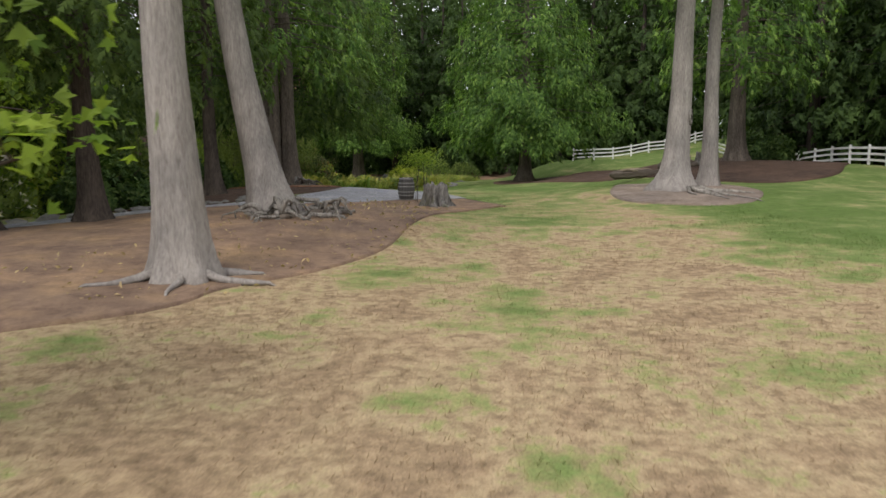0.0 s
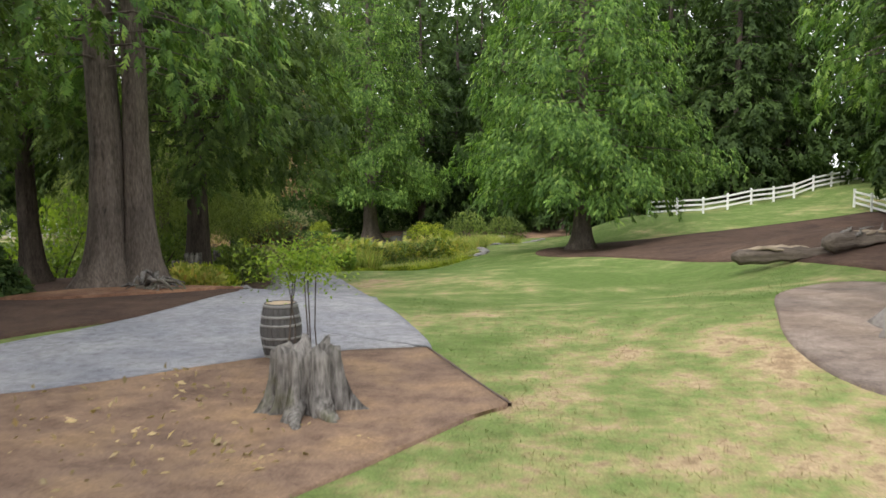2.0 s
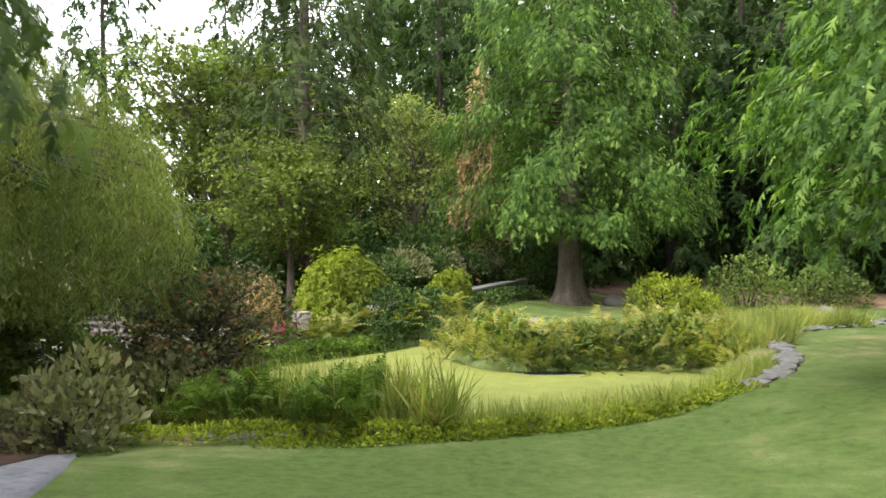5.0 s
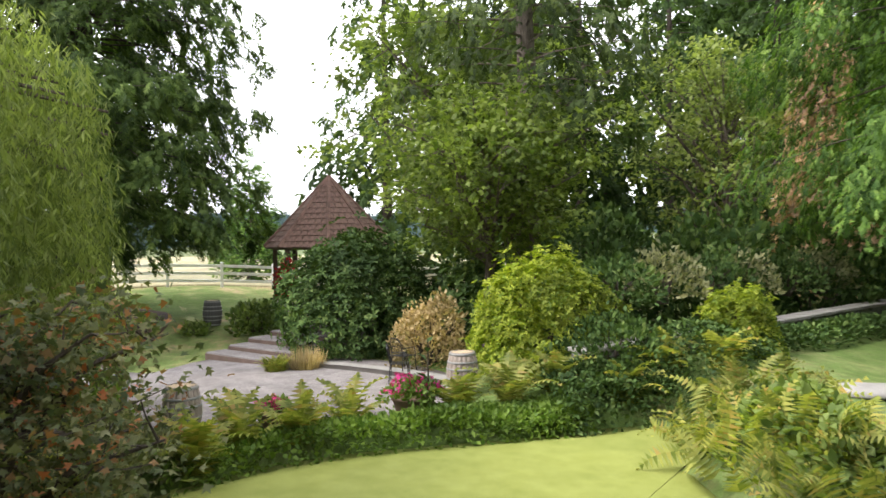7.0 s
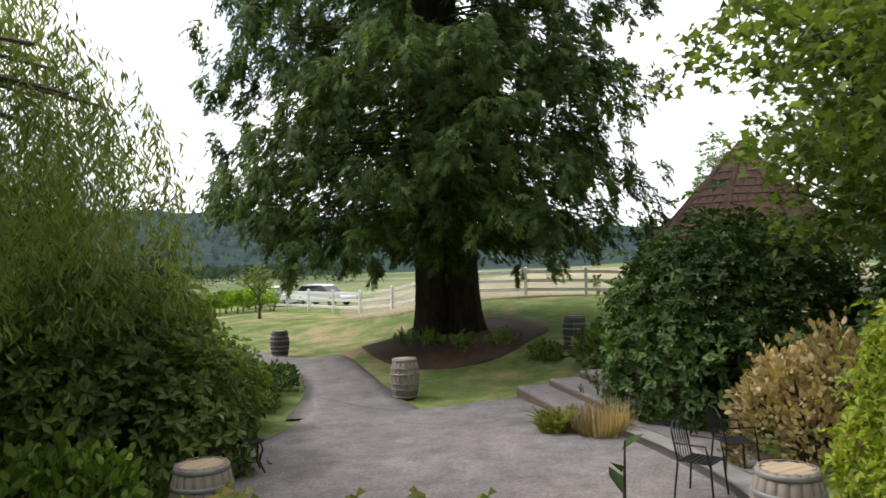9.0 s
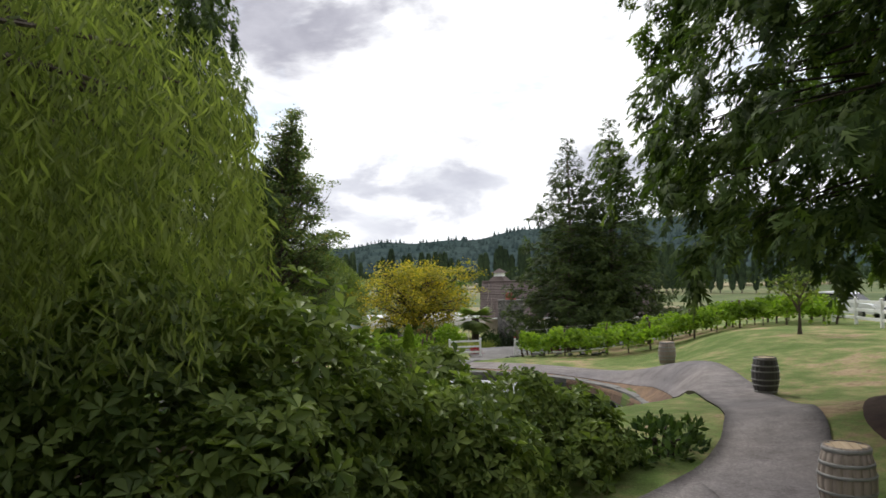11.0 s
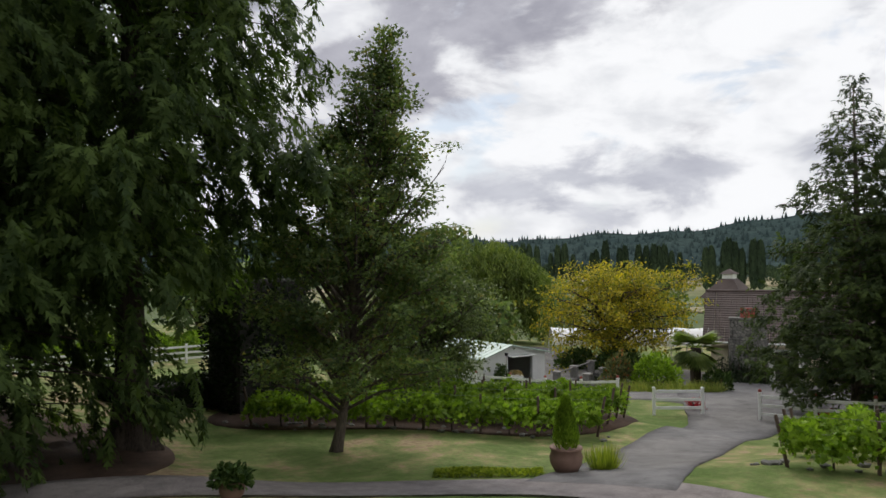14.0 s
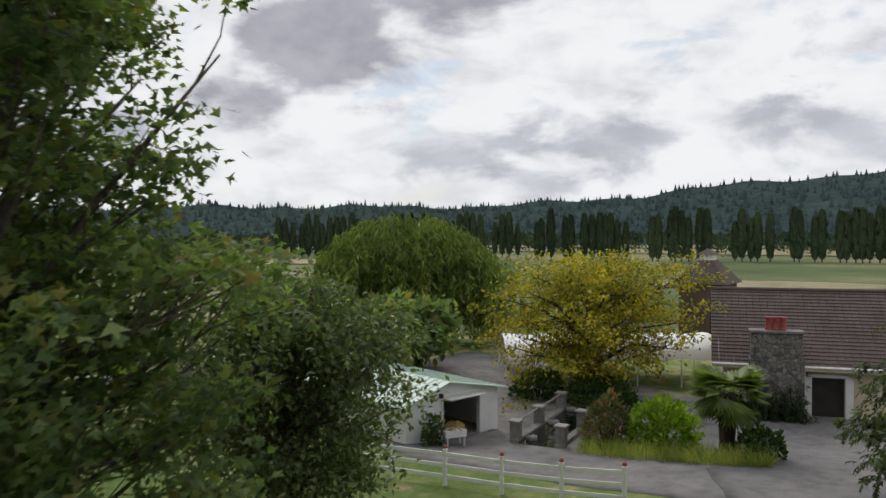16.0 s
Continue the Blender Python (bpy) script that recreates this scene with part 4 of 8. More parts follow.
def clump(name, label, at, radius, n, size, seed, mat="fern", shape=FROND, category="plant", group="", up=0.9):
    """Fronds or blades that spring from one foot."""
    r = np.random.default_rng(seed)
    ob = thing(name, label, category, (at[0], at[1], ground_at(*at) - 0.02), 0, group)
    a = r.uniform(0, 2 * math.pi, n)
    rr = radius * np.sqrt(r.uniform(0, 1, n))
    p = np.stack([rr * np.cos(a), rr * np.sin(a), np.zeros(n)], 1)
    d = np.stack([np.cos(a) * r.uniform(0.2, 1, n), np.sin(a) * r.uniform(0.2, 1, n), up * r.uniform(0.5, 1.3, n)], 1)
    v, f = scatter(shape, p, d, np.array([0, 0, 1.0]) - d * 0.2, size * r.uniform(0.6, 1.25, n))
    part("foliage", tri_mesh("foliage", v, f, mat), ob)
    return ob


def bank(name, label, line, wide, tall, n, size, seed, mat, shape=DIAMOND, up=0.5, category="plants", lift=0.0):
    """A continuous planting along a line, that nobody could count."""
    r = np.random.default_rng(seed)
    pts = np.array(smooth_line([(*p,) for p in line], 10))
    i = r.integers(0, len(pts) - 1, n)
    t = r.uniform(0, 1, n)[:, None]
    c = pts[i] * (1 - t) + pts[i + 1] * t
    d = pts[i + 1] - pts[i]
    nr = unit(np.stack([-d[:, 1], d[:, 0]], 1))
    w = r.uniform(-1, 1, n)
    q = c + nr * (w * wide / 2)[:, None]
    hump = np.sqrt(np.maximum(0, 1 - w * w)) * (0.75 + 0.35 * np.sin(c[:, 0] * 1.9) * np.sin(c[:, 1] * 1.7))
    z = terrain(q[:, 0], q[:, 1]) + lift + tall * hump * np.where(r.uniform(0, 1, n) < 0.3, r.uniform(0.2, 0.9, n), 1.0) * (0.0 if shape is BLADE else 1.0)
    pos = np.stack([q[:, 0], q[:, 1], z], 1)
    along = r.normal(0, 0.6, pos.shape) + np.stack([nr[:, 0] * w, nr[:, 1] * w, np.full(n, up)], 1)
    v, f = scatter(shape, pos, along, r.normal(0, 0.5, pos.shape) + np.array([0, 0, 1.0]), size * r.uniform(0.6, 1.3, n))
    return tagged(new(name, tri_mesh(name, v, f, mat)), label, category, kind="stuff")

# ---- the land ----
def spread(lo, hi, step, far):
    """Even lines between lo and hi, then ever wider ones out to far."""
    mid, out, d = list(np.arange(lo, hi + step, step)), [], step * 1.6
    e = 0.0
    while e < far:
        e += d
        d *= 1.32
        out.append(e)
    return np.array([lo - q for q in reversed(out)] + mid + [mid[-1] + q for q in out])


gx, gy = spread(-92, 40, 0.8, 4200), spread(-6, 100, 0.8, 4200)
GX, GY = np.meshgrid(gx, gy)
GZ = terrain(GX, GY)
GZ += 0.012 * np.sin(GX * 0.9 + 1) * np.sin(GY * 0.8) * (inside_dist(GX, GY, DUCK) > 1.0) * (inside_dist(GX, GY, POND) > 1.0)
gi = np.arange(GX.size).reshape(GX.shape)
a, b, c, d = gi[:-1, :-1].ravel(), gi[:-1, 1:].ravel(), gi[1:, 1:].ravel(), gi[1:, :-1].ravel()
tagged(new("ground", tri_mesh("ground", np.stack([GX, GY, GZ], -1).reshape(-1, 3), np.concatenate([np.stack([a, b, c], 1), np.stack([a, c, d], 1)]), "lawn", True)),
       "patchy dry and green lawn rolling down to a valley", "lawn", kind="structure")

drape("water", smooth_ring(DUCK, 1), "duckweed", "pond covered with a yellow-green sheet of duckweed", "pond", flat=DUCK_Z)
drape("water", POND, "water", "dark still pond water that mirrors the clouds", "pond", flat=POND_Z)

for ring in ([(-8.7, 69.75), (-7.9, 69.0), (-7.1, 68.55), (-6.9, 68.75), (-7.6, 69.15), (-8.4, 69.8)], [(-6.3, 68.1), (-5.6, 67.85), (-4.9, 68.1), (-4.2, 68.55), (-4.5, 68.8), (-5.2, 68.6), (-5.8, 68.45)]):
    drape("open_water", smooth_ring(ring, 3), "water", "dark open water in the duckweed", "pond", flat=DUCK_Z + 0.006, rings=2)

# bare soil under the trees
SOIL_A = smooth_ring([(-14, 6), (-5.4, 10.9), (-3.9, 13.5), (-2.6, 15.5), (-1.4, 18.5), (-0.9, 21.5), (-0.2, 24.5), (0.9, 26.6), (1.8, 28.2), (2.3, 28.85), (2.0, 29.6), (1.0, 32.0), (0.6, 32.2), (-1.9, 31.3), (-4.6, 28.8), (-7.5, 26.0), (-11, 22), (-16, 14)])
SOIL_B = smooth_ring([(6.9, 31.4), (7.2, 29.0), (9.0, 27.5), (11.4, 28.2), (13.0, 31.4), (13.2, 35.4), (12.2, 38.4), (10.7, 39.5), (8.6, 37.0), (7.5, 34.0)])
drape("soil_bed", SOIL_A,
      "dirt", "bare brown soil bed with leaf litter under cedars", "soil", 0.05, 30)
# dark soil whose tone also paints the shade of the path cedars
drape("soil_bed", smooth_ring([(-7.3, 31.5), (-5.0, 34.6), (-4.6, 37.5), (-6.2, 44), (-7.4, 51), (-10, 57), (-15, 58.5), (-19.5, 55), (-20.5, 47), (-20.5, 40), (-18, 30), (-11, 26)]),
      "dark_soil", "dark soil among tree roots, shade in its colour", "soil", 0.045, 30)
drape("soil_bed", SOIL_B,
      "dry_soil", "brown soil bed round the foot of pale trunks", "soil", 0.05, 24)
drape("soil_bed", smooth_ring([(4.0, 60.8), (5.3, 57.6), (8.2, 52.4), (10.5, 47.2), (12.0, 42.8), (13.6, 39.0), (16.0, 37.0), (19.5, 38.4), (22, 42.2), (25, 48), (27, 58), (26.4, 68.6), (22.4, 68.6), (13.8, 66.2), (8.6, 67.2), (5.0, 64.6)]),
      "dark_soil", "dark soil sweeping out under a wide cedar", "soil", 0.055, 24)
drape("soil_bed", smooth_ring([(-30.9, 63.8), (-28.9, 64.9), (-28.4, 66.4), (-29.5, 68.2), (-33.5, 69.7), (-37.0, 68.3), (-36.8, 65.4), (-34.2, 63.5)]),
      "dark_soil", "dark round bed under the great twin cedar", "soil", 0.04, 12)
# soil under the pond cedars, their shade painted into its tone
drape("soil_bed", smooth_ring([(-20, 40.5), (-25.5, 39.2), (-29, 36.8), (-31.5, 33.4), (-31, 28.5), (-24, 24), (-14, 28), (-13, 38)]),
      "dark_soil", "bare dark soil with tree shade in its colour", "soil", 0.02, 14)

# pond slope: dark earth and painted tree shade in one colour
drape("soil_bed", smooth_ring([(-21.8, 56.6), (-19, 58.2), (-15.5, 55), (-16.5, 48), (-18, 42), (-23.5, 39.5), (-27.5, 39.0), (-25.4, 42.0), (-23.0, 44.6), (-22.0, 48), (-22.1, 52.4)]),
      "dark_soil", "dark soil sloping to the pond, shade in its colour", "soil", 0.06, 20)
drape("soil_mound", smooth_ring([(-10.8, 37.4), (-9.0, 36.2), (-7.0, 36.9), (-5.6, 38.3), (-5.3, 40.4), (-6.4, 42.2), (-8.6, 42.6), (-10.6, 41.2)]),
      "litter", "raised reddish needle litter round a cedar's roots", "soil", 0.10, 10)
# ways
strip("path", [(-19, 10), (-13.5, 18.5), (-9.6, 25), (-6.6, 29.6), (-3.6, 33.0), (-2.9, 36.6), (-3.7, 42.0), (-4.6, 46.0), (-6.2, 50.8), (-7.6, 53.2), (-9.2, 55.0)],
      [2.0, 1.9, 1.9, 2.2, 4.2, 4.4, 3.5, 2.9, 2.1, 1.8, 1.6], "gravel", "grey fine gravel garden path", "path", 0.03)
drape("path", smooth_ring([(-4.9, 28.2), (-1.9, 31.1), (0.5, 32.3), (0.95, 32.3), (0.1, 35.1), (-1.0, 38.4), (-1.7, 40.6), (-4.6, 40.6), (-4.7, 38.3), (-5.2, 34.3), (-6.3, 31.6), (-7.0, 29.4)], 4),
      "gravel", "grey gravel apron beside a stump", "path", 0.062, 20)
strip("edging_board", [(2.32, 28.8), (1.6, 30.5), (0.9, 32.2)], [0.035, 0.035, 0.035], "post_wood", "dark timber edging between soil and lawn", "edging", 0.058, across=1)
PATIO = smooth_ring([(-25.6, 63.2), (-23.6, 65.4), (-24.6, 67.9), (-22.3, 69.3), (-19.8, 70.8), (-16.2, 70.6), (-14.2, 69.2), (-14.0, 67.4), (-15.2, 65.4), (-16.4, 63.6), (-18.8, 62.4), (-21.4, 63.2), (-23.9, 63.4)], 4)
drape("patio", PATIO, "concrete", "pale worn concrete patio", "patio", 0.05, 12)
strip("path", [(-23.2, 64.4), (-27.4, 63.5), (-31.6, 61.6), (-35.6, 58.6), (-39.9, 55.0), (-42.1, 50.4), (-42.3, 45.8), (-40.4, 41.6), (-36.6, 38.5), (-31.6, 36.9), (-27.0, 35.8), (-20, 35.2)],
      [2.8, 1.9, 1.8, 1.9, 1.9, 2.1, 2.2, 2.4, 2.4, 2.2, 1.9, 1.8], "concrete", "pale concrete path curving round the pond", "path", 0.045)
strip("driveway", [(-40.6, 41.3), (-44.5, 38.9), (-49.5, 36.0), (-54.6, 33.2), (-59.0, 30.4), (-64, 27)], [4.0, 3.4, 3.3, 3.6, 6.0, 9.0], "asphalt", "grey driveway running down between white gates", "driveway", 0.05)
drape("courtyard", smooth_ring([(-53.2, 15), (-55.4, 19.5), (-57.5, 25.2), (-59.2, 31.5), (-64, 37), (-74, 38), (-84, 30), (-82, 20), (-76, 12.5), (-74, -8), (-66, -5), (-58, 4), (-54, 11.5)]),
      "asphalt", "wide pale asphalt courtyard before the house", "courtyard", 0.04, 14)

# far valley
def hills():
    n, v, f = 240, [], []
    r = np.random.default_rng(3)
    rows = [(700, 0.0), (1150, 0.02), (1500, 0.5), (1900, 1.0), (2500, 0.7), (3600, 0.5)]
    wob = [r.uniform(0, 6.28) for _ in range(6)]
    for d, k in rows:
        for i in range(n + 1):
            be = radians(30 + 175 * i / n)
            deg = math.degrees(be)
            el = 1.55 + 2.3 * math.exp(-((deg - 112) / 19.0) ** 2) + 0.14 * math.sin(deg * 0.5 + wob[0]) + 0.09 * math.sin(deg * 1.3 + wob[1])
            dd = d * (1 + 0.04 * math.sin(deg * 0.21 + d))
            v.append((-40 - math.sin(be) * dd, 45 + math.cos(be) * dd, -15.3 + k * (18 + math.tan(radians(el)) * 1900)))
    for j in range(len(rows) - 1):
        for i in range(n):
            q = j * (n + 1) + i
            f += [(q, q + n + 2, q + 1), (q, q + n + 1, q + n + 2)]
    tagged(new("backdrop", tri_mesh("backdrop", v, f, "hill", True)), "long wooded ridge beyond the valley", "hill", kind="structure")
    # spires of the far woods along the ridge
    v = np.array(v).reshape(len(rows), n + 1, 3)
    cone_v = np.array([(math.cos(k * 1.0472), math.sin(k * 1.0472), 0.0) for k in range(6)] + [(0, 0, 3.6)])
    cone_f = np.array([(k, (k + 1) % 6, 6) for k in range(6)])
    m = 7500
    j, i = r.integers(1, 4, m), r.integers(0, n, m)
    s, t = r.uniform(0, 1, (m, 1)), r.uniform(0, 1, (m, 1))
    p = (v[j, i] * (1 - s) + v[j, i + 1] * s) * (1 - t) + (v[j + 1, i] * (1 - s) + v[j + 1, i + 1] * s) * t
    p[:, 2] -= 2
    size = r.uniform(2.2, 5.2, m)[:, None, None]
    vv = p[:, None, :] + cone_v[None] * size
    ff = cone_f[None] + (np.arange(m) * 7)[:, None, None]
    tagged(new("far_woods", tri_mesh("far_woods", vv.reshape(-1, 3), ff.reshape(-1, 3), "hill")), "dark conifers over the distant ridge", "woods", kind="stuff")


hills()

# ---- trees by the first lawn ----
conifer("cedar_tree", "tall cedar with smooth pale grey trunk", (-4.9, 14.2), 24, 8.5, 5.0, 2200, 0.5, 0.46, 11, "pale_bark", lean=(-0.6, 0.3), flare=1.6)
conifer("cedar_tree", "leaning cedar with pale trunk on a root mound", (-4.9, 22.0), 25, 8.0, 5.0, 2200, 0.5, 0.47, 12, "pale_bark", lean=(-4.0, 1.0), flare=1.75)
conifer("cedar_tree", "massive cedar with fluted double trunk", (-8.7, 39.3), 27, 6.0, 5.8, 5200, 0.46, 0.50, 13, "brown_bark", flare=2.1, extra=[(0.9, 0.35, 0.42)], crowded=1.0)
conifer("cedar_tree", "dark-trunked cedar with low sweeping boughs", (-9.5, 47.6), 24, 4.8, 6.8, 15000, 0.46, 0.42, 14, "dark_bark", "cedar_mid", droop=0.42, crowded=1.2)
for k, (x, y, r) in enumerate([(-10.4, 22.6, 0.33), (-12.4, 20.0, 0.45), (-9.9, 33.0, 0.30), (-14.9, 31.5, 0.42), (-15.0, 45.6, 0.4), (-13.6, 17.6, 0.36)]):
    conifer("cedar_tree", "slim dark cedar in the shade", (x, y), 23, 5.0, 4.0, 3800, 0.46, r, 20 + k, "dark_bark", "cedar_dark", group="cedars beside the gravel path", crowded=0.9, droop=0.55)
STOUT = conifer("cedar_tree", "stout cedar with pale flaring buttressed trunk", (9.6, 32.0), 27, 9.0, 5.0, 2200, 0.5, 0.5, 31, "pale_bark", lean=(0.8, 0.3), flare=2.3)
conifer("cedar_tree", "pale slender cedar close behind a stout one", (11.9, 34.7), 26, 9.0, 4.5, 1800, 0.5, 0.36, 32, "pale_bark", lean=(0.4, 0.2), flare=1.6)
conifer("cedar_tree", "brown cedar on a soil bank", (17.6, 46.5), 25, 5.2, 5.4, 4600, 0.5, 0.50, 33, "brown_bark", flare=1.7, crowded=1.0)
conifer("cedar_tree", "wide bright cedar with branches near the lawn", (6.7, 63.4), 23, 3.4, 7.4, 33000, 0.37, 0.50, 34, "brown_bark", "cedar", droop=0.36, flare=1.9, power=0.62, crowded=1.5, limbs=150)
conifer("cedar_tree", "broad bright cedar on the island lawn", (-9.3, 85.0), 24, 4.2, 6.2, 36000, 0.35, 0.60, 35, "brown_bark", "island", droop=0.5, flare=2.0, power=0.34, crowded=0.9, limbs=170)

part("bark_scar", Geo().tube([(0.52 + 0.08 * math.cos(q), -0.22 + 0.15 * math.cos(q), 3.0 + 0.3 * math.sin(q)) for q in np.linspace(0, 2 * math.pi, 15)], [0.045] * 15, 7).mesh("bark_scar", "dead_wood", True), STOUT, "pale healed ring of bark")

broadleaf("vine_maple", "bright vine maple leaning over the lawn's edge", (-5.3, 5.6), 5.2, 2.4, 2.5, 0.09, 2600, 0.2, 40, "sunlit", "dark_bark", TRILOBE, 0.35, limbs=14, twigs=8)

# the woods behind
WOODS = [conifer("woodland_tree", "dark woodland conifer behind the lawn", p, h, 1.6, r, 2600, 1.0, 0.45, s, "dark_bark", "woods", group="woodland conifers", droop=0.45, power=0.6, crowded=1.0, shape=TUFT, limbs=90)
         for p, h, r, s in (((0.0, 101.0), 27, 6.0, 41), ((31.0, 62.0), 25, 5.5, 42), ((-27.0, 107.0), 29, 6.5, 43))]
wr = np.random.default_rng(5)
spots = [(-34, 104), (-32, 95), (-14, 100), (-7, 96), (8, 93), (12, 86), (19, 95), (22, 84), (28, 92), (33, 80), (30, 68), (28, 59), (34, 57),
         (30, 52), (32, 46), (30, 40), (33, 36), (30, 30), (33, 24), (-44, 100), (-50, 92), (-3, 105), (2, 95), (11, 98), (17, 88), (-18, 106), (26, 99), (37, 90), (39, 73), (38, 65), (24, 88)]
for k, (x, y) in enumerate(spots):
    copy_thing(WOODS[k % 3], pose(x + wr.uniform(-1, 1), y + wr.uniform(-1, 1), ground_at(x, y) - 0.1, 0, 0, wr.uniform(0, 360)))
for k, (x, y) in enumerate([(-18.6, 20.5), (-19.6, 33.5), (-17.0, 26.5), (-24.0, 14.0)]):
    broadleaf("maple_tree", "yellow-green maple beyond dark trunks, sunlight in its colour", (x, y), 8.0, 0.8, 3.4, 0.14, 4200, 0.34, 45 + k, "sunlit", "dark_bark", DIAMOND, 0.5, "maples beyond the path", limbs=22, twigs=9)

conifer("dead_conifer", "dead conifer with rust-brown hanging foliage", (-16.6, 91.0), 14, 1.6, 2.3, 5200, 0.45, 0.16, 44, "dark_bark", "dead_sprays", crowded=0.5)


def wood_wall():
    """The closed dark mass of the wood further back."""
    r = np.random.default_rng(49)
    line = np.array(smooth_line([(-40, 116), (-20, 118), (0, 117), (24, 112), (42, 96), (50, 74), (50, 52), (47, 34), (46, 16)], 10))
    n = 23000
    i = r.integers(0, len(line), n)
    q = line[i] + r.normal(0, 2.2, (n, 2))
    tops = 29 + 5 * np.sin(i * 0.9) * np.sin(i * 0.37 + 1)
    u = r.uniform(0, 1, n) ** 0.8
    pos = np.stack([q[:, 0], q[:, 1], terrain(q[:, 0], q[:, 1]) + tops * u], 1)
    along = r.normal(0, 0.6, pos.shape) + np.array([0, 0, -0.8])
    v, f = scatter(SPRAY, pos, along, r.normal(0, 0.6, pos.shape) - np.stack([q[:, 0], q[:, 1] - 55, 0 * u], 1) / 50, r.uniform(1.6, 3.0, n))
    tagged(new("far_wood", tri_mesh("far_wood", v, f, "woods")), "dense dark conifer wood closing the view", "woods", kind="stuff")


wood_wall()

# ---- trees by the patio ----
willow("willow_tree", "weeping willow with pale green hanging strands", (-15.4, 57.6), 8.8, 4.9, 2300, 66, 0.17, 51, low=2.5)
conifer("fir_tree", "tall dark fir behind the shrubs", (-18.9, 76.0), 27, 6.0, 5.0, 4600, 0.5, 0.40, 52, "brown_bark", "leyland", droop=0.4)
broadleaf("maple_tree", "bigleaf maple with bright green leaves", (-17.8, 73.3), 8.4, 3.5, 3.1, 0.18, 14000, 0.18, 53, "maple", shape=MAPLE, limbs=26, twigs=10, cluster=0.42, rise=0.3)
broadleaf("maple_tree", "tall green maple behind the gazebo", (-30.0, 83.5), 15, 4.0, 7.0, 0.35, 15000, 0.32, 58, "maple", shape=TRILOBE, limbs=30, twigs=11, cluster=0.6)
broadleaf("alder_tree", "pale green tree beyond a dark fir", (-22.0, 92.5), 14, 2.0, 4.4, 0.22, 9000, 0.26, 59, "willow", shape=OVAL, limbs=34, twigs=11, cluster=0.45)
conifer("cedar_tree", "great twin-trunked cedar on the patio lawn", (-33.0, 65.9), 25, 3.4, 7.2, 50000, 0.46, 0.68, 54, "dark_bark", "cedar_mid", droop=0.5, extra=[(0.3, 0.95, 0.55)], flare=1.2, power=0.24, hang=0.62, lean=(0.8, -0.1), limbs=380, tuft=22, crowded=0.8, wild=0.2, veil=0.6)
conifer("young_conifer", "young pointed conifer beyond the paddock fence", (-52, 82), 9.4, 0.3, 2.9, 6000, 0.42, 0.18, 55, "brown_bark", "cedar", droop=0.1, hang=0.2, veil=0.1, limbs=130)
broadleaf("sapling", "small staked sapling on the slope", (-47.5, 56.3), 3.2, 1.4, 1.0, 0.06, 500, 0.2, 56, "maple", limbs=8, twigs=5, cluster=0.25)

# ---- trees by the lower pond ----
for k, (x, y, h, r, b) in enumerate([(-23.2, 27.4, 24, 5.6, 1.2), (-25.9, 32.6, 25, 5.4, 1.0), (-30.6, 30.8, 24, 5.7, 5.8), (-20.6, 36.0, 24, 5.2, 0.8)]):
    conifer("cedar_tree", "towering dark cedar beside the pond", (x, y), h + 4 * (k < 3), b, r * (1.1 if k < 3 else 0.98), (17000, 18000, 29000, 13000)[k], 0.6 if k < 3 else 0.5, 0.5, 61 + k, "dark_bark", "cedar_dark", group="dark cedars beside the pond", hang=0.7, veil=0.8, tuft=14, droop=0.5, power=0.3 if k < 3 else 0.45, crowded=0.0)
broadleaf("vine_maple", "low spreading maple under dark cedars", (-23.0, 38.6), 6.2, 1.2, 3.0, 0.12, 4200, 0.17, 66, "laurel", limbs=16, twigs=8, cluster=0.4)
broadleaf("maple_tree", "narrow upright maple with dark leaves", (-36.9, 32.4), 14.4, 1.6, 3.8, 0.16, 46000, 0.14, 67, "dark_maple", shape=TRILOBE, limbs=120, twigs=12, cluster=0.24, rise=1.5, cone=True, lean=(-1.5, 0.8), spire=1.0)
broadleaf("pear_tree", "rounded grey-green tree beside the barn", (-45.3, 22.3), 7.9, 0.6, 3.4, 0.16, 28000, 0.2, 68, "pear", shape=DIAMOND, limbs=44, twigs=13, cluster=0.42, spire=0.35)
conifer("leyland_cypress", "double-topped conifer behind the vines", (-61.5, 34.6), 16.0, 0.8, 5.0, 15000, 0.42, 0.3, 69, "brown_bark", "leyland", droop=0.12, power=0.85, hang=0.25, veil=0.15, limbs=210)
conifer("leyland_cypress", "double-topped conifer behind the vines", (-64.0, 36.6), 17.2, 0.8, 5.0, 15000, 0.42, 0.3, 70, "brown_bark", "leyland", droop=0.12, power=0.85, hang=0.25, veil=0.15, limbs=210)
broadleaf("walnut_tree", "spreading tree with yellowing leaves", (-69.5, 8.6), 8.6, 1.3, 6.7, 0.3, 25000, 0.23, 71, "walnut", "dark_bark", shape=OVAL, limbs=34, twigs=13, cluster=0.5, rise=0.34)
willow("willow_tree", "large rounded willow beyond the barn", (-72, -18), 12.0, 8.0, 1150, 56, 0.7, 72, "willow_far", 0.6, 0.8)

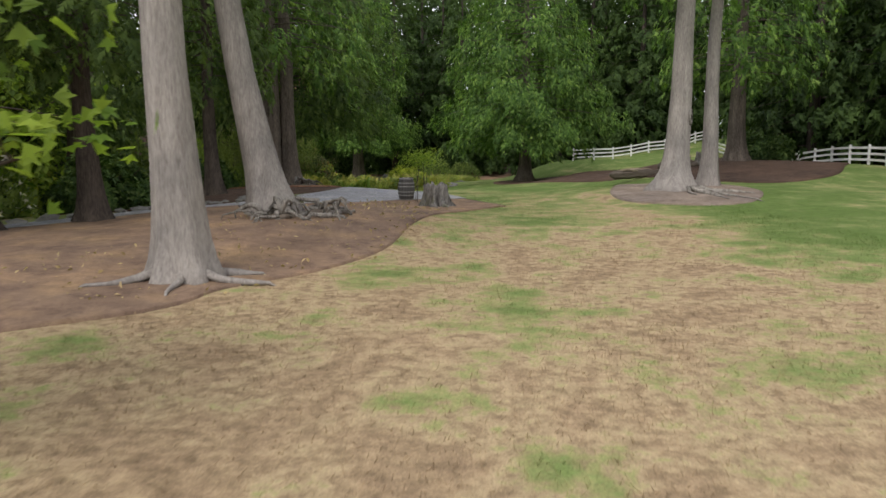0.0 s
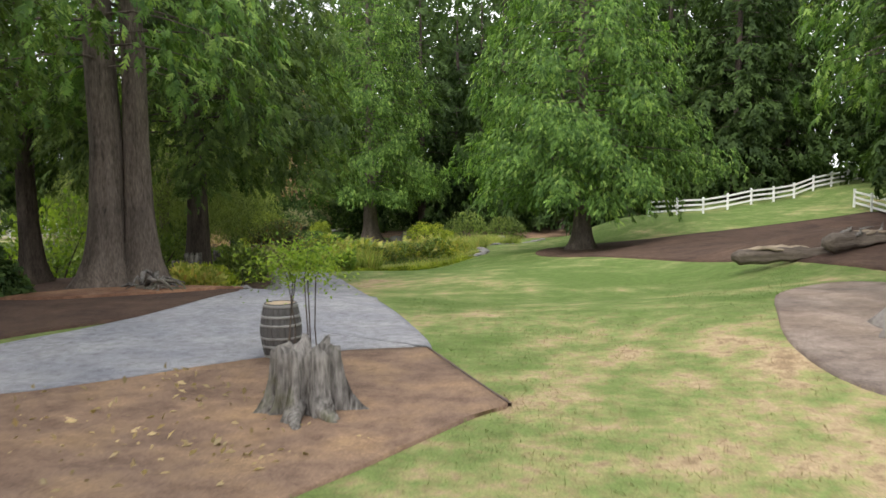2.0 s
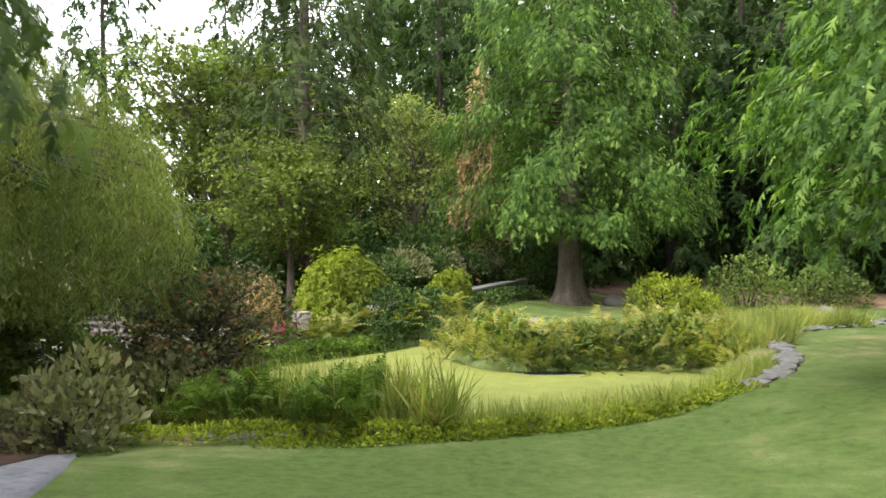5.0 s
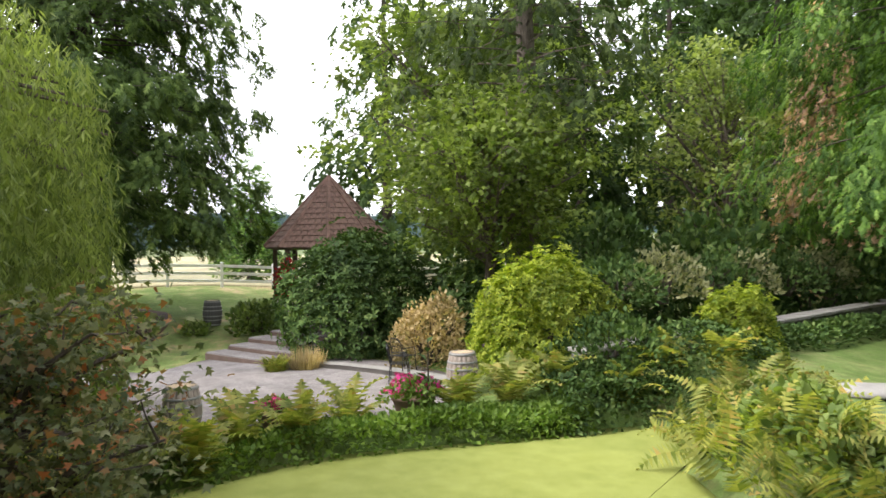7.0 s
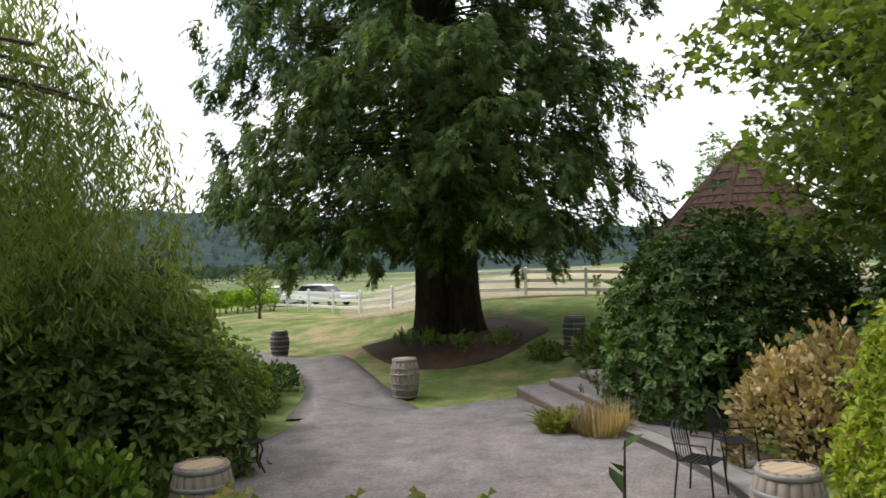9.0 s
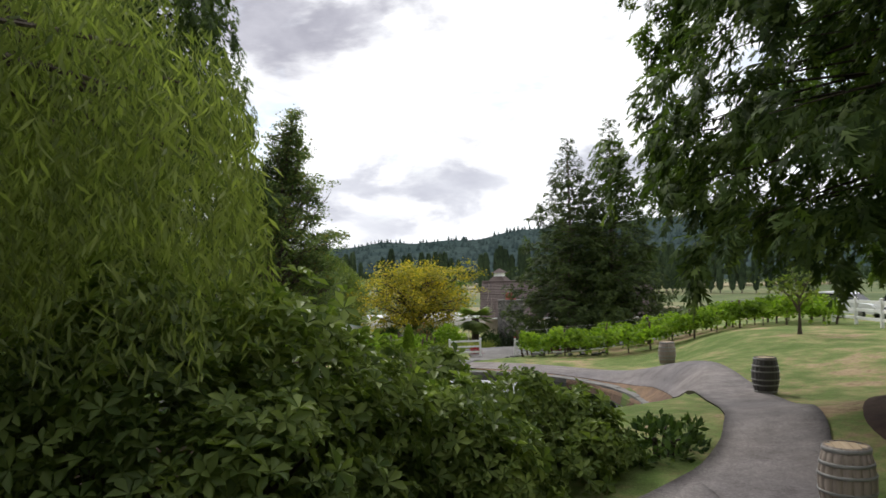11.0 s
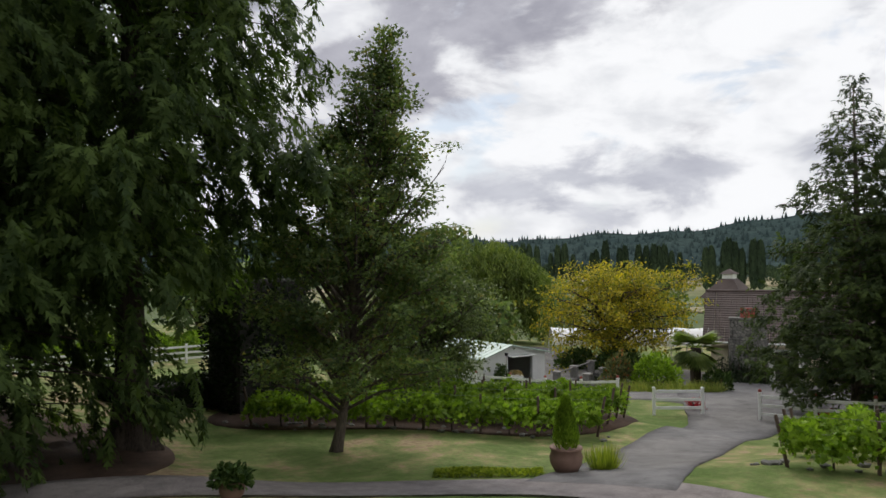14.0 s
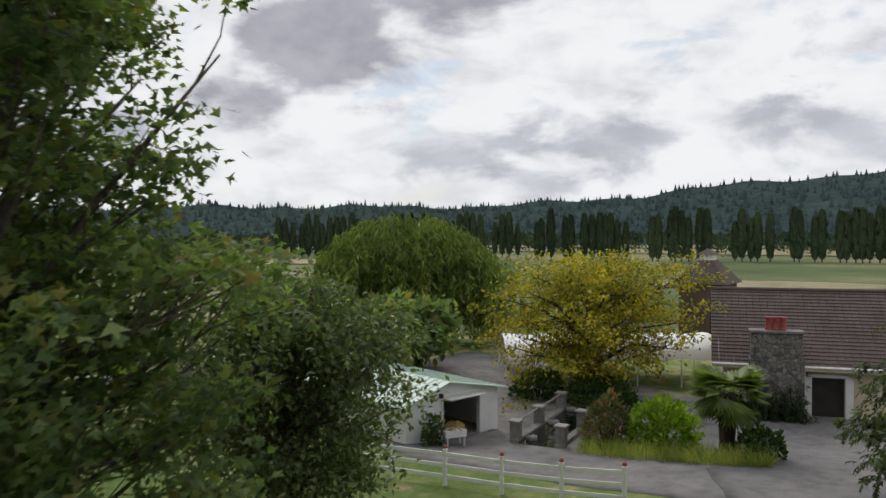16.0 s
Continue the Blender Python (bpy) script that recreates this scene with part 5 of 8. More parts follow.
# ---- made things ----
def barrel(at, label, turn=0.0, tone="oak"):
    """A wine barrel of staves, hoops and planked head."""
    ob = thing("wine_barrel", label, "barrel", (*at, ground_at(*at) + 0.03), turn, "old wine barrels")
    prof = [(0.275, 0.0), (0.315, 0.18), (0.345, 0.36), (0.35, 0.46), (0.345, 0.56), (0.315, 0.74), (0.275, 0.92)]
    n, half = 18, math.pi / 18 * 0.99
    key = "stave_" + tone
    if key not in bpy.data.meshes:
        g, v, f = Geo(), [], []
        for r, z in prof:
            for a, k in ((-half, 0.985), (0, 1.0), (half, 0.985)):
                v.append((r * k * math.cos(a), r * k * math.sin(a), z))
            v.append(((r - 0.03) * math.cos(half), (r - 0.03) * math.sin(half), z))
            v.append(((r - 0.03) * math.cos(half), -(r - 0.03) * math.sin(half), z))
        for k in range(len(prof) - 1):
            o, q = k * 5, k * 5 + 5
            f += [(o, o + 1, q + 1, q), (o + 1, o + 2, q + 2, q + 1), (o + 2, o + 3, q + 3, q + 2), (o + 4, o, q, q + 4)]
        o = 5 * (len(prof) - 1)
        f += [(o, o + 1, o + 2, o + 3, o + 4), (4, 3, 2, 1, 0)]
        g.add(v, f)
        g.mesh(key, tone, True)
        for nm, z0, z1 in (("hoop", 0.015, 0.065), ("hoop_quarter", 0.19, 0.235), ("hoop_bilge", 0.335, 0.375)):
            rad = lambda z: np.interp(z, [p[1] for p in prof], [p[0] for p in prof]) + 0.004
            Geo().lathe([(rad(z0), z0), (rad(z0) + 0.004, z0 + 0.004), (rad(z1) + 0.004, z1 - 0.004), (rad(z1), z1)], 36).mesh(nm, "hoop", True)
        h = Geo()
        for k in range(5):
            x0, x1 = -0.26 + 0.104 * k + 0.002, -0.26 + 0.104 * (k + 1) - 0.002
            y = math.sqrt(max(0.01, 0.262 ** 2 - max(abs(x0), abs(x1)) ** 2)) if k != 2 else 0.255
            h.box((x0, -y, 0.893), (x1, y, 0.912), 0.003)
        h.mesh("barrel_head", "oak_top")
    for k in range(n):
        part("stave", bpy.data.meshes[key], ob, m=pose(0, 0, 0, 0, 0, 360 * k / n))
    for nm in ("hoop", "hoop_quarter", "hoop_bilge"):
        part("hoop", bpy.data.meshes[nm], ob, "dull steel hoop")
        part("hoop", bpy.data.meshes[nm], ob, "dull steel hoop", m=pose(0, 0, 0.92, 180, 0, 0))
    part("head", bpy.data.meshes["barrel_head"], ob, "bare oak barrel head")
    return ob


def boulder_mesh(name, size, seed, mat="stone", sub=2):
    """A worn boulder."""
    r = np.random.default_rng(seed)
    bm = bmesh.new()
    bmesh.ops.create_icosphere(bm, subdivisions=sub, radius=1.0)
    k = r.normal(0, 1, (4, 3))
    ph = r.uniform(0, 6, 4)
    for v in bm.verts:
        c = np.array(v.co)
        d = 1 + sum(0.10 * math.sin(2.2 * float(c @ k[i]) + ph[i]) for i in range(4))
        v.co = Vector(c * d * np.array(size))
        v.co.z = max(v.co.z, -size[2] * 0.55)
    me = bpy.data.meshes.new(name)
    bm.to_mesh(me)
    bm.free()
    me.materials.append(M[mat])
    me.polygons.foreach_set("use_smooth", [sub > 1] * len(me.polygons))
    return me


def stone(name, label, at, size, seed, mat="stone", group="", lift=0.0, category="rock", sub=2):
    return thing(name, label, category, (at[0], at[1], ground_at(*at) + size[2] * 0.4 + lift), seed * 47 % 360, group, mesh=boulder_mesh(name, size, seed, mat, sub))


def stump(at, radius, height, label, seed, roots=7, hollow=True, mat="dead_wood"):
    """A sawn stump with flaring roots and a sunken, uneven top."""
    r = np.random.default_rng(seed)
    ob = thing("tree_stump", label, "stump", (*at, ground_at(*at)), r.uniform(0, 360))
    ph = r.uniform(0, 6.28, 3)
    zs = [-0.2, 0.0, 0.12, 0.3, 0.55, 0.8, 1.0]
    def flute(k, a):
        foot = math.exp(-max(zs[k], 0) * height / 0.3)
        return 1 + (0.3 * foot + 0.10) * math.sin(roots * a + ph[0]) - 0.24 * abs(math.sin(5.5 * a + ph[1])) ** 7 - 0.2 * abs(math.sin(4.0 * a + ph[2])) ** 9 + 0.06 * math.sin(11 * a + ph[1]) + 0.04 * math.sin(17 * a + ph[2] + zs[k] * 3)
    body = Geo().tube([(0, 0, z * height) for z in zs], [radius * (1 + 0.5 * math.exp(-max(z, 0) * height / 0.22)) for z in zs], 44, False, flute)
    n = 44
    o = len(body.v) - n
    ring = body.v[-n:]
    jag = [0.06 * math.sin(5 * s + ph[1]) * height + 0.05 * r.uniform(-1, 1) for s in range(n)]
    for s in range(n):
        x, y, z = body.v[o + s]
        body.v[o + s] = (x, y, z + jag[s])
    k = len(body.v)
    body.v += [(x * 0.8, y * 0.8, z + jag[s] - 0.02) for s, (x, y, z) in enumerate(ring)] + [(x * 0.55, y * 0.55, z - (0.16 if hollow else 0.0)) for x, y, z in ring] + [(0, 0, ring[0][2] - (0.2 if hollow else 0))]
    body.f += [(o + s, o + (s + 1) % n, k + (s + 1) % n, k + s) for s in range(n)] + [(k + s, k + (s + 1) % n, k + n + (s + 1) % n, k + n + s) for s in range(n)] + [(k + n + s, k + n + (s + 1) % n, k + 2 * n) for s in range(n)]
    part("body", body.mesh("stump_body", mat, True), ob)
    for i in range(roots):
        a = (2 * math.pi * i - ph[0] + math.pi / 2) / roots + r.uniform(-0.12, 0.12)
        L = radius * r.uniform(1.5, 2.3)
        c, s = math.cos(a), math.sin(a)
        p = [(c * radius * 0.85, s * radius * 0.85, 0.22 * height), (c * radius * 1.3, s * radius * 1.3, 0.09), (c * L * 0.9 + 0.1 * r.normal(), s * L * 0.9, 0.03), (c * L * 1.15, s * L * 1.15, -0.08)]
        part("root", Geo().tube(p, [radius * 0.30, radius * 0.24, radius * 0.14, 0.03], 8).mesh("root", mat, True), ob)
    return ob


def driftwood(at, label, seed, n=7, size=1.0, mat="dead_wood"):
    """A low tangle of grey weathered roots, some broken short."""
    r = np.random.default_rng(seed)
    ob = thing("weathered_roots", label, "roots", (*at, ground_at(*at)), 0)
    part("core", boulder_mesh("core", (0.5 * size, 0.34 * size, 0.16 * size), seed, "log_wood"), ob, m=pose(0, 0, 0.08 * size))
    for i in range(int(n * 3.2)):
        a = 2 * math.pi * i / n + r.uniform(-0.5, 0.5)
        L = size * r.uniform(0.4, 1.35)
        up = (r.uniform(0.05, 0.3) if i % 3 else r.uniform(0.4, 0.75)) * size * (1.3 - L / size * 0.6)
        c, s = math.cos(a), math.sin(a)
        o = r.normal(0, 0.2, 2) * size
        p = [(o[0], o[1], 0.12 * size)]
        for q in (0.25, 0.45, 0.65, 0.85, 1.0):
            p.append((o[0] + c * L * q + 0.07 * r.normal() * size, o[1] + s * L * q + 0.07 * r.normal() * size, up * math.sin(math.pi * (0.15 + 0.8 * q)) + 0.03 * r.normal()))
        w = r.uniform(0.03, 0.085) * size
        part("root", Geo().tube(p, [w, w * 1.1, w * 0.8, w * 0.75, w * 0.5, w * 0.2], 8, True, lambda k, q: 1 + 0.3 * math.sin(3 * q + k * 1.3) + 0.15 * math.sin(5 * q - k)).mesh("root", mat, True), ob)
    return ob


def surface_roots(at, label, seed, runs, mat):
    """Bare roots that snake over the soil. runs: (heading in degrees, length)."""
    r = np.random.default_rng(seed)
    z0 = ground_at(*at)
    ob = thing("surface_roots", label, "roots", (*at, z0))
    for deg, length in runs:
        a, pts, p = radians(deg), [], np.array([0.45 * math.cos(radians(deg)), 0.45 * math.sin(radians(deg))])
        for k in range(9):
            pts.append((p[0], p[1], ground_at(at[0] + p[0], at[1] + p[1]) - z0 + (0.14 * math.exp(-k * 0.6) + 0.065) * (1 if k < 8 else -0.6)))
            a += r.normal(0, 0.16)
            p = p + np.array([math.cos(a), math.sin(a)]) * length / 8
        w = r.uniform(0.07, 0.12)
        part("root", Geo().tube(pts, [w * (1.2 - 0.12 * k) for k in range(9)], 8, True, lambda k, q: 1 + 0.22 * math.sin(3 * q + k)).mesh("root", mat, True), ob)
    return ob


def fence(line, label, height=1.25, gap=2.4, rails=3, group="", caps=False, mat="white_paint"):
    """A post and rail fence that follows the land."""
    pts = np.array(smooth_line(line, 12)) if len(line) > 2 else np.array([np.array(line[0]) * (1 - t) + np.array(line[1]) * t for t in np.linspace(0, 1, 30)])
    s = np.r_[0, np.cumsum(np.linalg.norm(np.diff(pts, axis=0), axis=1))]
    n = max(1, round(s[-1] / gap))
    at = [np.array([np.interp(q, s, pts[:, k]) for k in (0, 1)]) for q in np.linspace(0, s[-1], n + 1)]
    z0 = ground_at(*at[0])
    ob = thing("fence", label, "fence", (*at[0], z0), group=group)
    key = f"post_{height:.2f}"
    if key not in bpy.data.meshes:
        g = Geo().box((-0.065, -0.065, -0.3), (0.065, 0.065, height), 0.008)
        g.box((-0.08, -0.08, height), (0.08, 0.08, height + 0.025), 0.006)
        g.add([(-0.07, -0.07, height + 0.025), (0.07, -0.07, height + 0.025), (0.07, 0.07, height + 0.025), (-0.07, 0.07, height + 0.025), (0, 0, height + 0.07)], [(0, 1, 4), (1, 2, 4), (2, 3, 4), (3, 0, 4)])
        g.mesh(key, mat)
    for k, p in enumerate(at):
        d = at[min(k + 1, n)] - at[max(k - 1, 0)]
        post = part("post", bpy.data.meshes[key], ob, m=pose(p[0] - at[0][0], p[1] - at[0][1], ground_at(*p) - z0, 0, 0, math.degrees(math.atan2(d[1], d[0]))))
        if caps:
            part("cap", bpy.data.meshes.get("post_cap") or Geo().lathe([(0.05, 0), (0.085, 0.02), (0.075, 0.09), (0.03, 0.13)], 10).mesh("post_cap", "red_clay", True), post, "red post-top light", pose(0, 0, height + 0.06))
    for a, b in zip(at, at[1:]):
        L, za, zb = float(np.linalg.norm(b - a)), ground_at(*a) - z0, ground_at(*b) - z0
        ang = math.degrees(math.atan2(b[1] - a[1], b[0] - a[0]))
        tip = -math.degrees(math.atan2(zb - za, L))
        m = Geo().box((0.05, -0.022, -0.07), (math.hypot(L, zb - za) - 0.05, 0.022, 0.07), 0.006).mesh("rail", mat)
        for j in range(rails):
            part("rail", m, ob, m=pose(a[0] - at[0][0], a[1] - at[0][1], za + height * (0.26 + 0.62 * j / max(1, rails - 1)), 0, tip, ang))
    return ob


# ---- first lawn: stump, barrel, roots, log, stones ----
barrel((-1.5, 31.4), "dark weathered oak barrel behind a stump", 10, "dark_oak")
stump((-0.3, 28.4), 0.41, 0.86, "sawn grey stump with spreading mossy roots", 81)
stump((-8.9, 45.6), 0.32, 1.3, "narrow dark stump beside the path", 82, 5)
stump((-10.0, 47.0), 0.28, 0.9, "split grey stump among hydrangeas", 83, 5)
stump((-9.8, 50.4), 0.2, 1.15, "slender rotten stump behind leaves", 84, 4)
driftwood((-3.4, 21.9), "bleached tangled roots on bare soil", 85, 6, 1.0, "bleached")
driftwood((-4.6, 21.0), "grey splintered roots at a cedar's foot", 86, 6, 0.95, "bleached")
driftwood((-6.9, 38.2), "half-buried roots in reddish needle litter", 94, 7, 0.9)
driftwood((-5.6, 24.4), "mossy old root mound", 87, 6, 0.8)
surface_roots((9.9, 31.2), "pale bare surface roots of a cedar", 88, [(-62, 2.6), (-44, 3.2), (-30, 2.4), (-80, 1.7), (-100, 1.4), (-15, 1.9)], "bleached")
surface_roots((-4.9, 14.2), "brown surface roots at a pale cedar's foot", 95, [(-20, 1.5), (-75, 1.3), (-140, 1.5), (30, 1.2)], "pale_bark")
stump((-5.3, 26.1), 0.34, 0.34, "low mossy rotten stump beside the path", 89, 6, True, "moss")


def log(at, turn, length, radius, label, seed):
    """A weathered log: a ridged trunk split open along its top, with torn ends and snapped branches."""
    r = np.random.default_rng(seed)
    ob = thing("fallen_log", label, "log", (*at, ground_at(*at) + radius * 0.7), turn)
    n = 15
    p = [(-length / 2 + length * k / (n - 1), 0.05 * r.normal(), 0.03 * r.normal() + 0.012 * k) for k in range(n)]
    ph = r.uniform(0, 6.28, 4)
    rad = [radius * (1.05 - 0.03 * k) * (0.35 if k in (0, n - 1) else 1.0) for k in range(n)]
    part("body", Geo().tube(p, rad, 22, True, lambda k, a: 1 + 0.13 * math.sin(3 * a + ph[0] + 0.25 * k) + 0.09 * math.sin(7 * a + ph[1] - 0.2 * k) + 0.07 * math.sin(11 * a + 0.9 * k) - 0.22 * max(0.0, math.sin(a + ph[2])) ** 5).mesh("log_body", "log_wood", True), ob)
    for k in range(4):
        q, y = r.uniform(-0.42, 0.1) * length, r.uniform(-0.7, 0.7) * radius
        ln = length * r.uniform(0.25, 0.5)
        part("split_slab", Geo().tube([(q + ln * t, y + 0.04 * r.normal(), radius * (0.85 + 0.25 * math.sin(3 * t)) + 0.03 * r.normal()) for t in np.linspace(0, 1, 7)], [0.02, 0.07, 0.09, 0.085, 0.08, 0.06, 0.015], 7, True, lambda k, a: 1 + 0.35 * math.cos(2 * a)).mesh("split_slab", "split_wood", True), ob, "pale split slab of bare wood")
    for k in range(4):
        q = r.uniform(-0.4, 0.45) * length
        part("broken_branch", Geo().tube([(q, 0, radius * 0.5), (q + 0.2, 0.1 * r.normal(), radius * 1.2), (q + 0.35, 0.2 * r.normal(), radius * 1.5), (q + 0.5, 0.25 * r.normal(), radius * (1.6 + r.uniform(0, 0.8)))], [0.09, 0.065, 0.04, 0.012], 6).mesh("broken_branch", "dead_wood", True), ob)
    return ob


log((11.4, 44.2), -6, 3.6, 0.26, "long weathered log on dark soil", 91)
log((13.3, 43.7), 10, 2.4, 0.28, "broken grey log beside a longer one", 92)
stump((14.9, 44.2), 0.4, 0.7, "upturned dark root plate behind the logs", 93, 8)

fence([(12.6, 74.7), (15.8, 75.9), (19.7, 77.8), (23.6, 79.9), (29.0, 83.4), (34.0, 87.0)], "white three-rail fence climbing a grassy bank", 1.15, 2.2, 3, "white garden fence")
fence([(25.5, 72.0), (25.6, 65.0), (25.6, 56.0), (25.4, 46.0), (24.6, 38.0), (27.0, 30.0)], "white three-rail fence along the wood's edge", 1.15, 2.4, 3, "white garden fence")

# stones along the gravel path
ks = np.random.default_rng(9)
for k, (x, y) in enumerate(smooth_line([(-16.0, 15.6), (-10.8, 25.6), (-7.9, 30.4)], 11)):
    stone("edging_stone", "low grey edging stone beside the path", (x + ks.normal() * 0.1, y + ks.normal() * 0.1), (ks.uniform(0.22, 0.42), ks.uniform(0.15, 0.26), ks.uniform(0.09, 0.16)), 100 + k, group="path edging stones", sub=1)
for k, (x, y) in enumerate(smooth_line([(-5.6, 40.6), (-6.1, 44.4), (-6.5, 47.0), (-7.6, 51.0), (-8.3, 53.2)], 6)):
    stone("edging_stone", "low grey edging stone beside the path", (x + 0.16 + ks.normal() * 0.08, y), (ks.uniform(0.2, 0.36), ks.uniform(0.14, 0.24), ks.uniform(0.08, 0.15)), 140 + k, group="path edging stones", sub=1)
# pale kerb along the pond's lawn side
for k, (x, y) in enumerate(smooth_line([(-8.0, 57.6), (-4.4, 60.9), (-1.4, 63.4), (0.6, 65.6), (1.0, 68.8), (0.7, 72.6), (2.8, 78.6), (5.6, 86.0)], 7)):
    stone("pond_stone", "pale flat stone edging the lawn", (x, y), (ks.uniform(0.3, 0.5), ks.uniform(0.2, 0.32), ks.uniform(0.07, 0.13)), 180 + k, group="pond edging stones", sub=1)
stone("boulder", "grey boulder at the lawn's edge", (1.9, 79.6), (0.75, 0.55, 0.5), 171)
stone("boulder", "white boulder beside island steps", (-7.2, 85.4), (0.6, 0.45, 0.4), 172)
stone("boulder", "grey boulder beside island steps", (-6.4, 86.4), (0.55, 0.5, 0.55), 173)
stone("boulder", "pinkish bare flat rock in the island lawn", (-8.1, 74.2), (0.85, 0.7, 0.13), 174, "step")


def timber_steps(at, turn, n, width, label):
    ob = thing("garden_steps", label, "steps", (*at, ground_at(*at)), turn)
    for k in range(n):
        part("step", Geo().box((-width / 2, 0.38 * k, -0.4), (width / 2, 0.38 * k + 0.42, 0.16 * (k + 1)), 0.015).mesh("step", "post_wood"), ob)
    return ob


timber_steps((-4.4, 86.2), -10, 5, 2.6, "dark timber steps climbing from the island lawn")
drape("soil_bank", smooth_ring([(-7, 88.5), (-2, 87.5), (4, 88), (10, 90), (8, 97), (-4, 98), (-12, 95)]), "dirt", "bare reddish soil bank under the woods", "soil", 0.05, 8)

# planting round the first lawn
def stump_sapling(at, z):
    """Thin shoots with airy light leaves behind the stump."""
    r = np.random.default_rng(201)
    ob = thing("elder_sapling", "airy light green sapling growing behind a stump", "sapling", (*at, z))
    tips = []
    for k in range(6):
        a = k * 1.05 + r.uniform(-0.3, 0.3)
        e = np.array([math.cos(a) * r.uniform(0.2, 0.7), math.sin(a) * r.uniform(0.1, 0.5), r.uniform(0.75, 1.15)])
        part("shoot", Geo().tube([(0.25 * math.cos(a), 0.2 * math.sin(a), -1.0), (0.2 * math.cos(a), 0.2 * math.sin(a), -0.2), e * 0.5 + np.array([0, 0, 0.05]), e], [0.012, 0.011, 0.008, 0.004], 5).mesh("shoot", "dark_bark"), ob)
        tips.append(e)
    i = r.integers(0, 6, 1700)
    p = np.array(tips)[i] * r.uniform(0.6, 1.08, 1700)[:, None] + r.normal(0, 1, (1700, 3)) * np.array([0.3, 0.24, 0.13])
    v, f = scatter(DIAMOND, p, r.normal(0, 0.7, p.shape) + np.array([0, 0, -0.2]), r.normal(0, 0.4, p.shape) + np.array([0, 0, 1.0]), 0.07 * r.uniform(0.6, 1.3, 1700))
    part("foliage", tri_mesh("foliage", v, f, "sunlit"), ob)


stump_sapling((-0.85, 30.3), ground_at(-0.85, 30.3) + 0.95)
H_SPOTS = [((-8.4, 45.6), (0.9, 0.9, 0.9), "lime"), ((-8.2, 48.3), (1.0, 0.9, 1.3), "laurel"), ((-8.6, 50.8), (0.9, 0.9, 1.2), "grey_leaf"), ((-10.6, 53.4), (1.3, 1.2, 1.7), "laurel"), ((-9.3, 56.0), (1.0, 1.0, 1.3), "grey_leaf"),
           ((-12.6, 50.5), (1.6, 1.4, 2.1), "laurel"), ((-7.4, 42.4), (0.9, 0.8, 0.7), "lime")]
for k, (p, r, m) in enumerate(H_SPOTS):
    shrub("hydrangea", {"lime": "yellow-green hydrangea with pale heads", "laurel": "leafy green hydrangea bush", "grey_leaf": "faded grey-green hydrangea bush"}[m], p, r, 1500, 0.2, 210 + k, m, DIAMOND, group="hydrangeas beside the path")
for k, (p, r, m, lab) in enumerate([((-12.2, 27.5), (1.7, 1.5, 2.0), "rhodo", "dark glossy rhododendron beneath cedars"), ((-15.0, 24.0), (1.8, 1.6, 2.3), "laurel", "leafy laurel with pale white blossom"), ((-11.6, 37.4), (1.6, 1.5, 1.5), "rhodo", "dark rhododendron in deep shade"),
                                    ((-14.5, 36.0), (1.8, 1.8, 3.2), "laurel", "bright laurel behind dark trunks"), ((-17.5, 30.0), (2.2, 2.2, 3.6), "lime", "sunlit yellow-green shrub beyond the trees"), ((-16.5, 41.0), (2.2, 2.2, 3.8), "laurel", "tall sunlit laurel behind cedars"),
                                    ((-19.0, 24.5), (2.4, 2.4, 4.0), "laurel", "tall bright laurel beyond the path"), ((-13.6, 54.0), (1.8, 1.8, 3.0), "laurel", "bushy laurel near the pond"), ((20.5, 49.5), (1.7, 1.5, 1.7), "rhodo", "rounded dark shrub by the fence"),
                                    # the first thicket takes the leaf colour with sunlight painted in
                                    ((-17.0, 50.0), (2.4, 2.2, 4.4), "sunlit", "pale green thicket with sunlight in its leaf colour"), ((-21.0, 36.0), (2.4, 2.4, 5.0), "lime", "pale sunlit thicket beyond the trees"), ((-6.9, 40.6), (0.8, 0.7, 0.55), "fern", "low mossy fern mound")]):
    bush = shrub("shrub", lab, p, r, 1700, 0.26, 230 + k, m, DIAMOND if m != "rhodo" else WHORL, droop=0.9 if m == "willow" else 0.0)
    if "blossom" in lab:
        rb = np.random.default_rng(7)
        bp, bd = dome((r[0] * 1.05, r[1] * 1.05, r[2] * 1.03), 160, rb, 0.27, 0.0)
        bv, bf = scatter(STAR, bp, rb.normal(0, 1, bd.shape), bd, 0.2 * rb.uniform(0.6, 1.2, 160))
        part("blossom", tri_mesh("blossom", bv, bf, "blossom"), bush, "clusters of white petals")
for k, (p, r) in enumerate([((-4.2, 82.0), (1.7, 1.5, 1.7)), ((-1.0, 84.6), (1.9, 1.7, 2.2)), ((-2.6, 79.4), (1.2, 1.2, 1.1)), ((2.4, 88.0), (1.6, 1.5, 1.8))]):
    shrub("azalea", "light green azalea on the pond bank", p, r, 2600, 0.17, 250 + k, "laurel" if k % 2 else "lime", DIAMOND, group="azaleas on the pond bank")

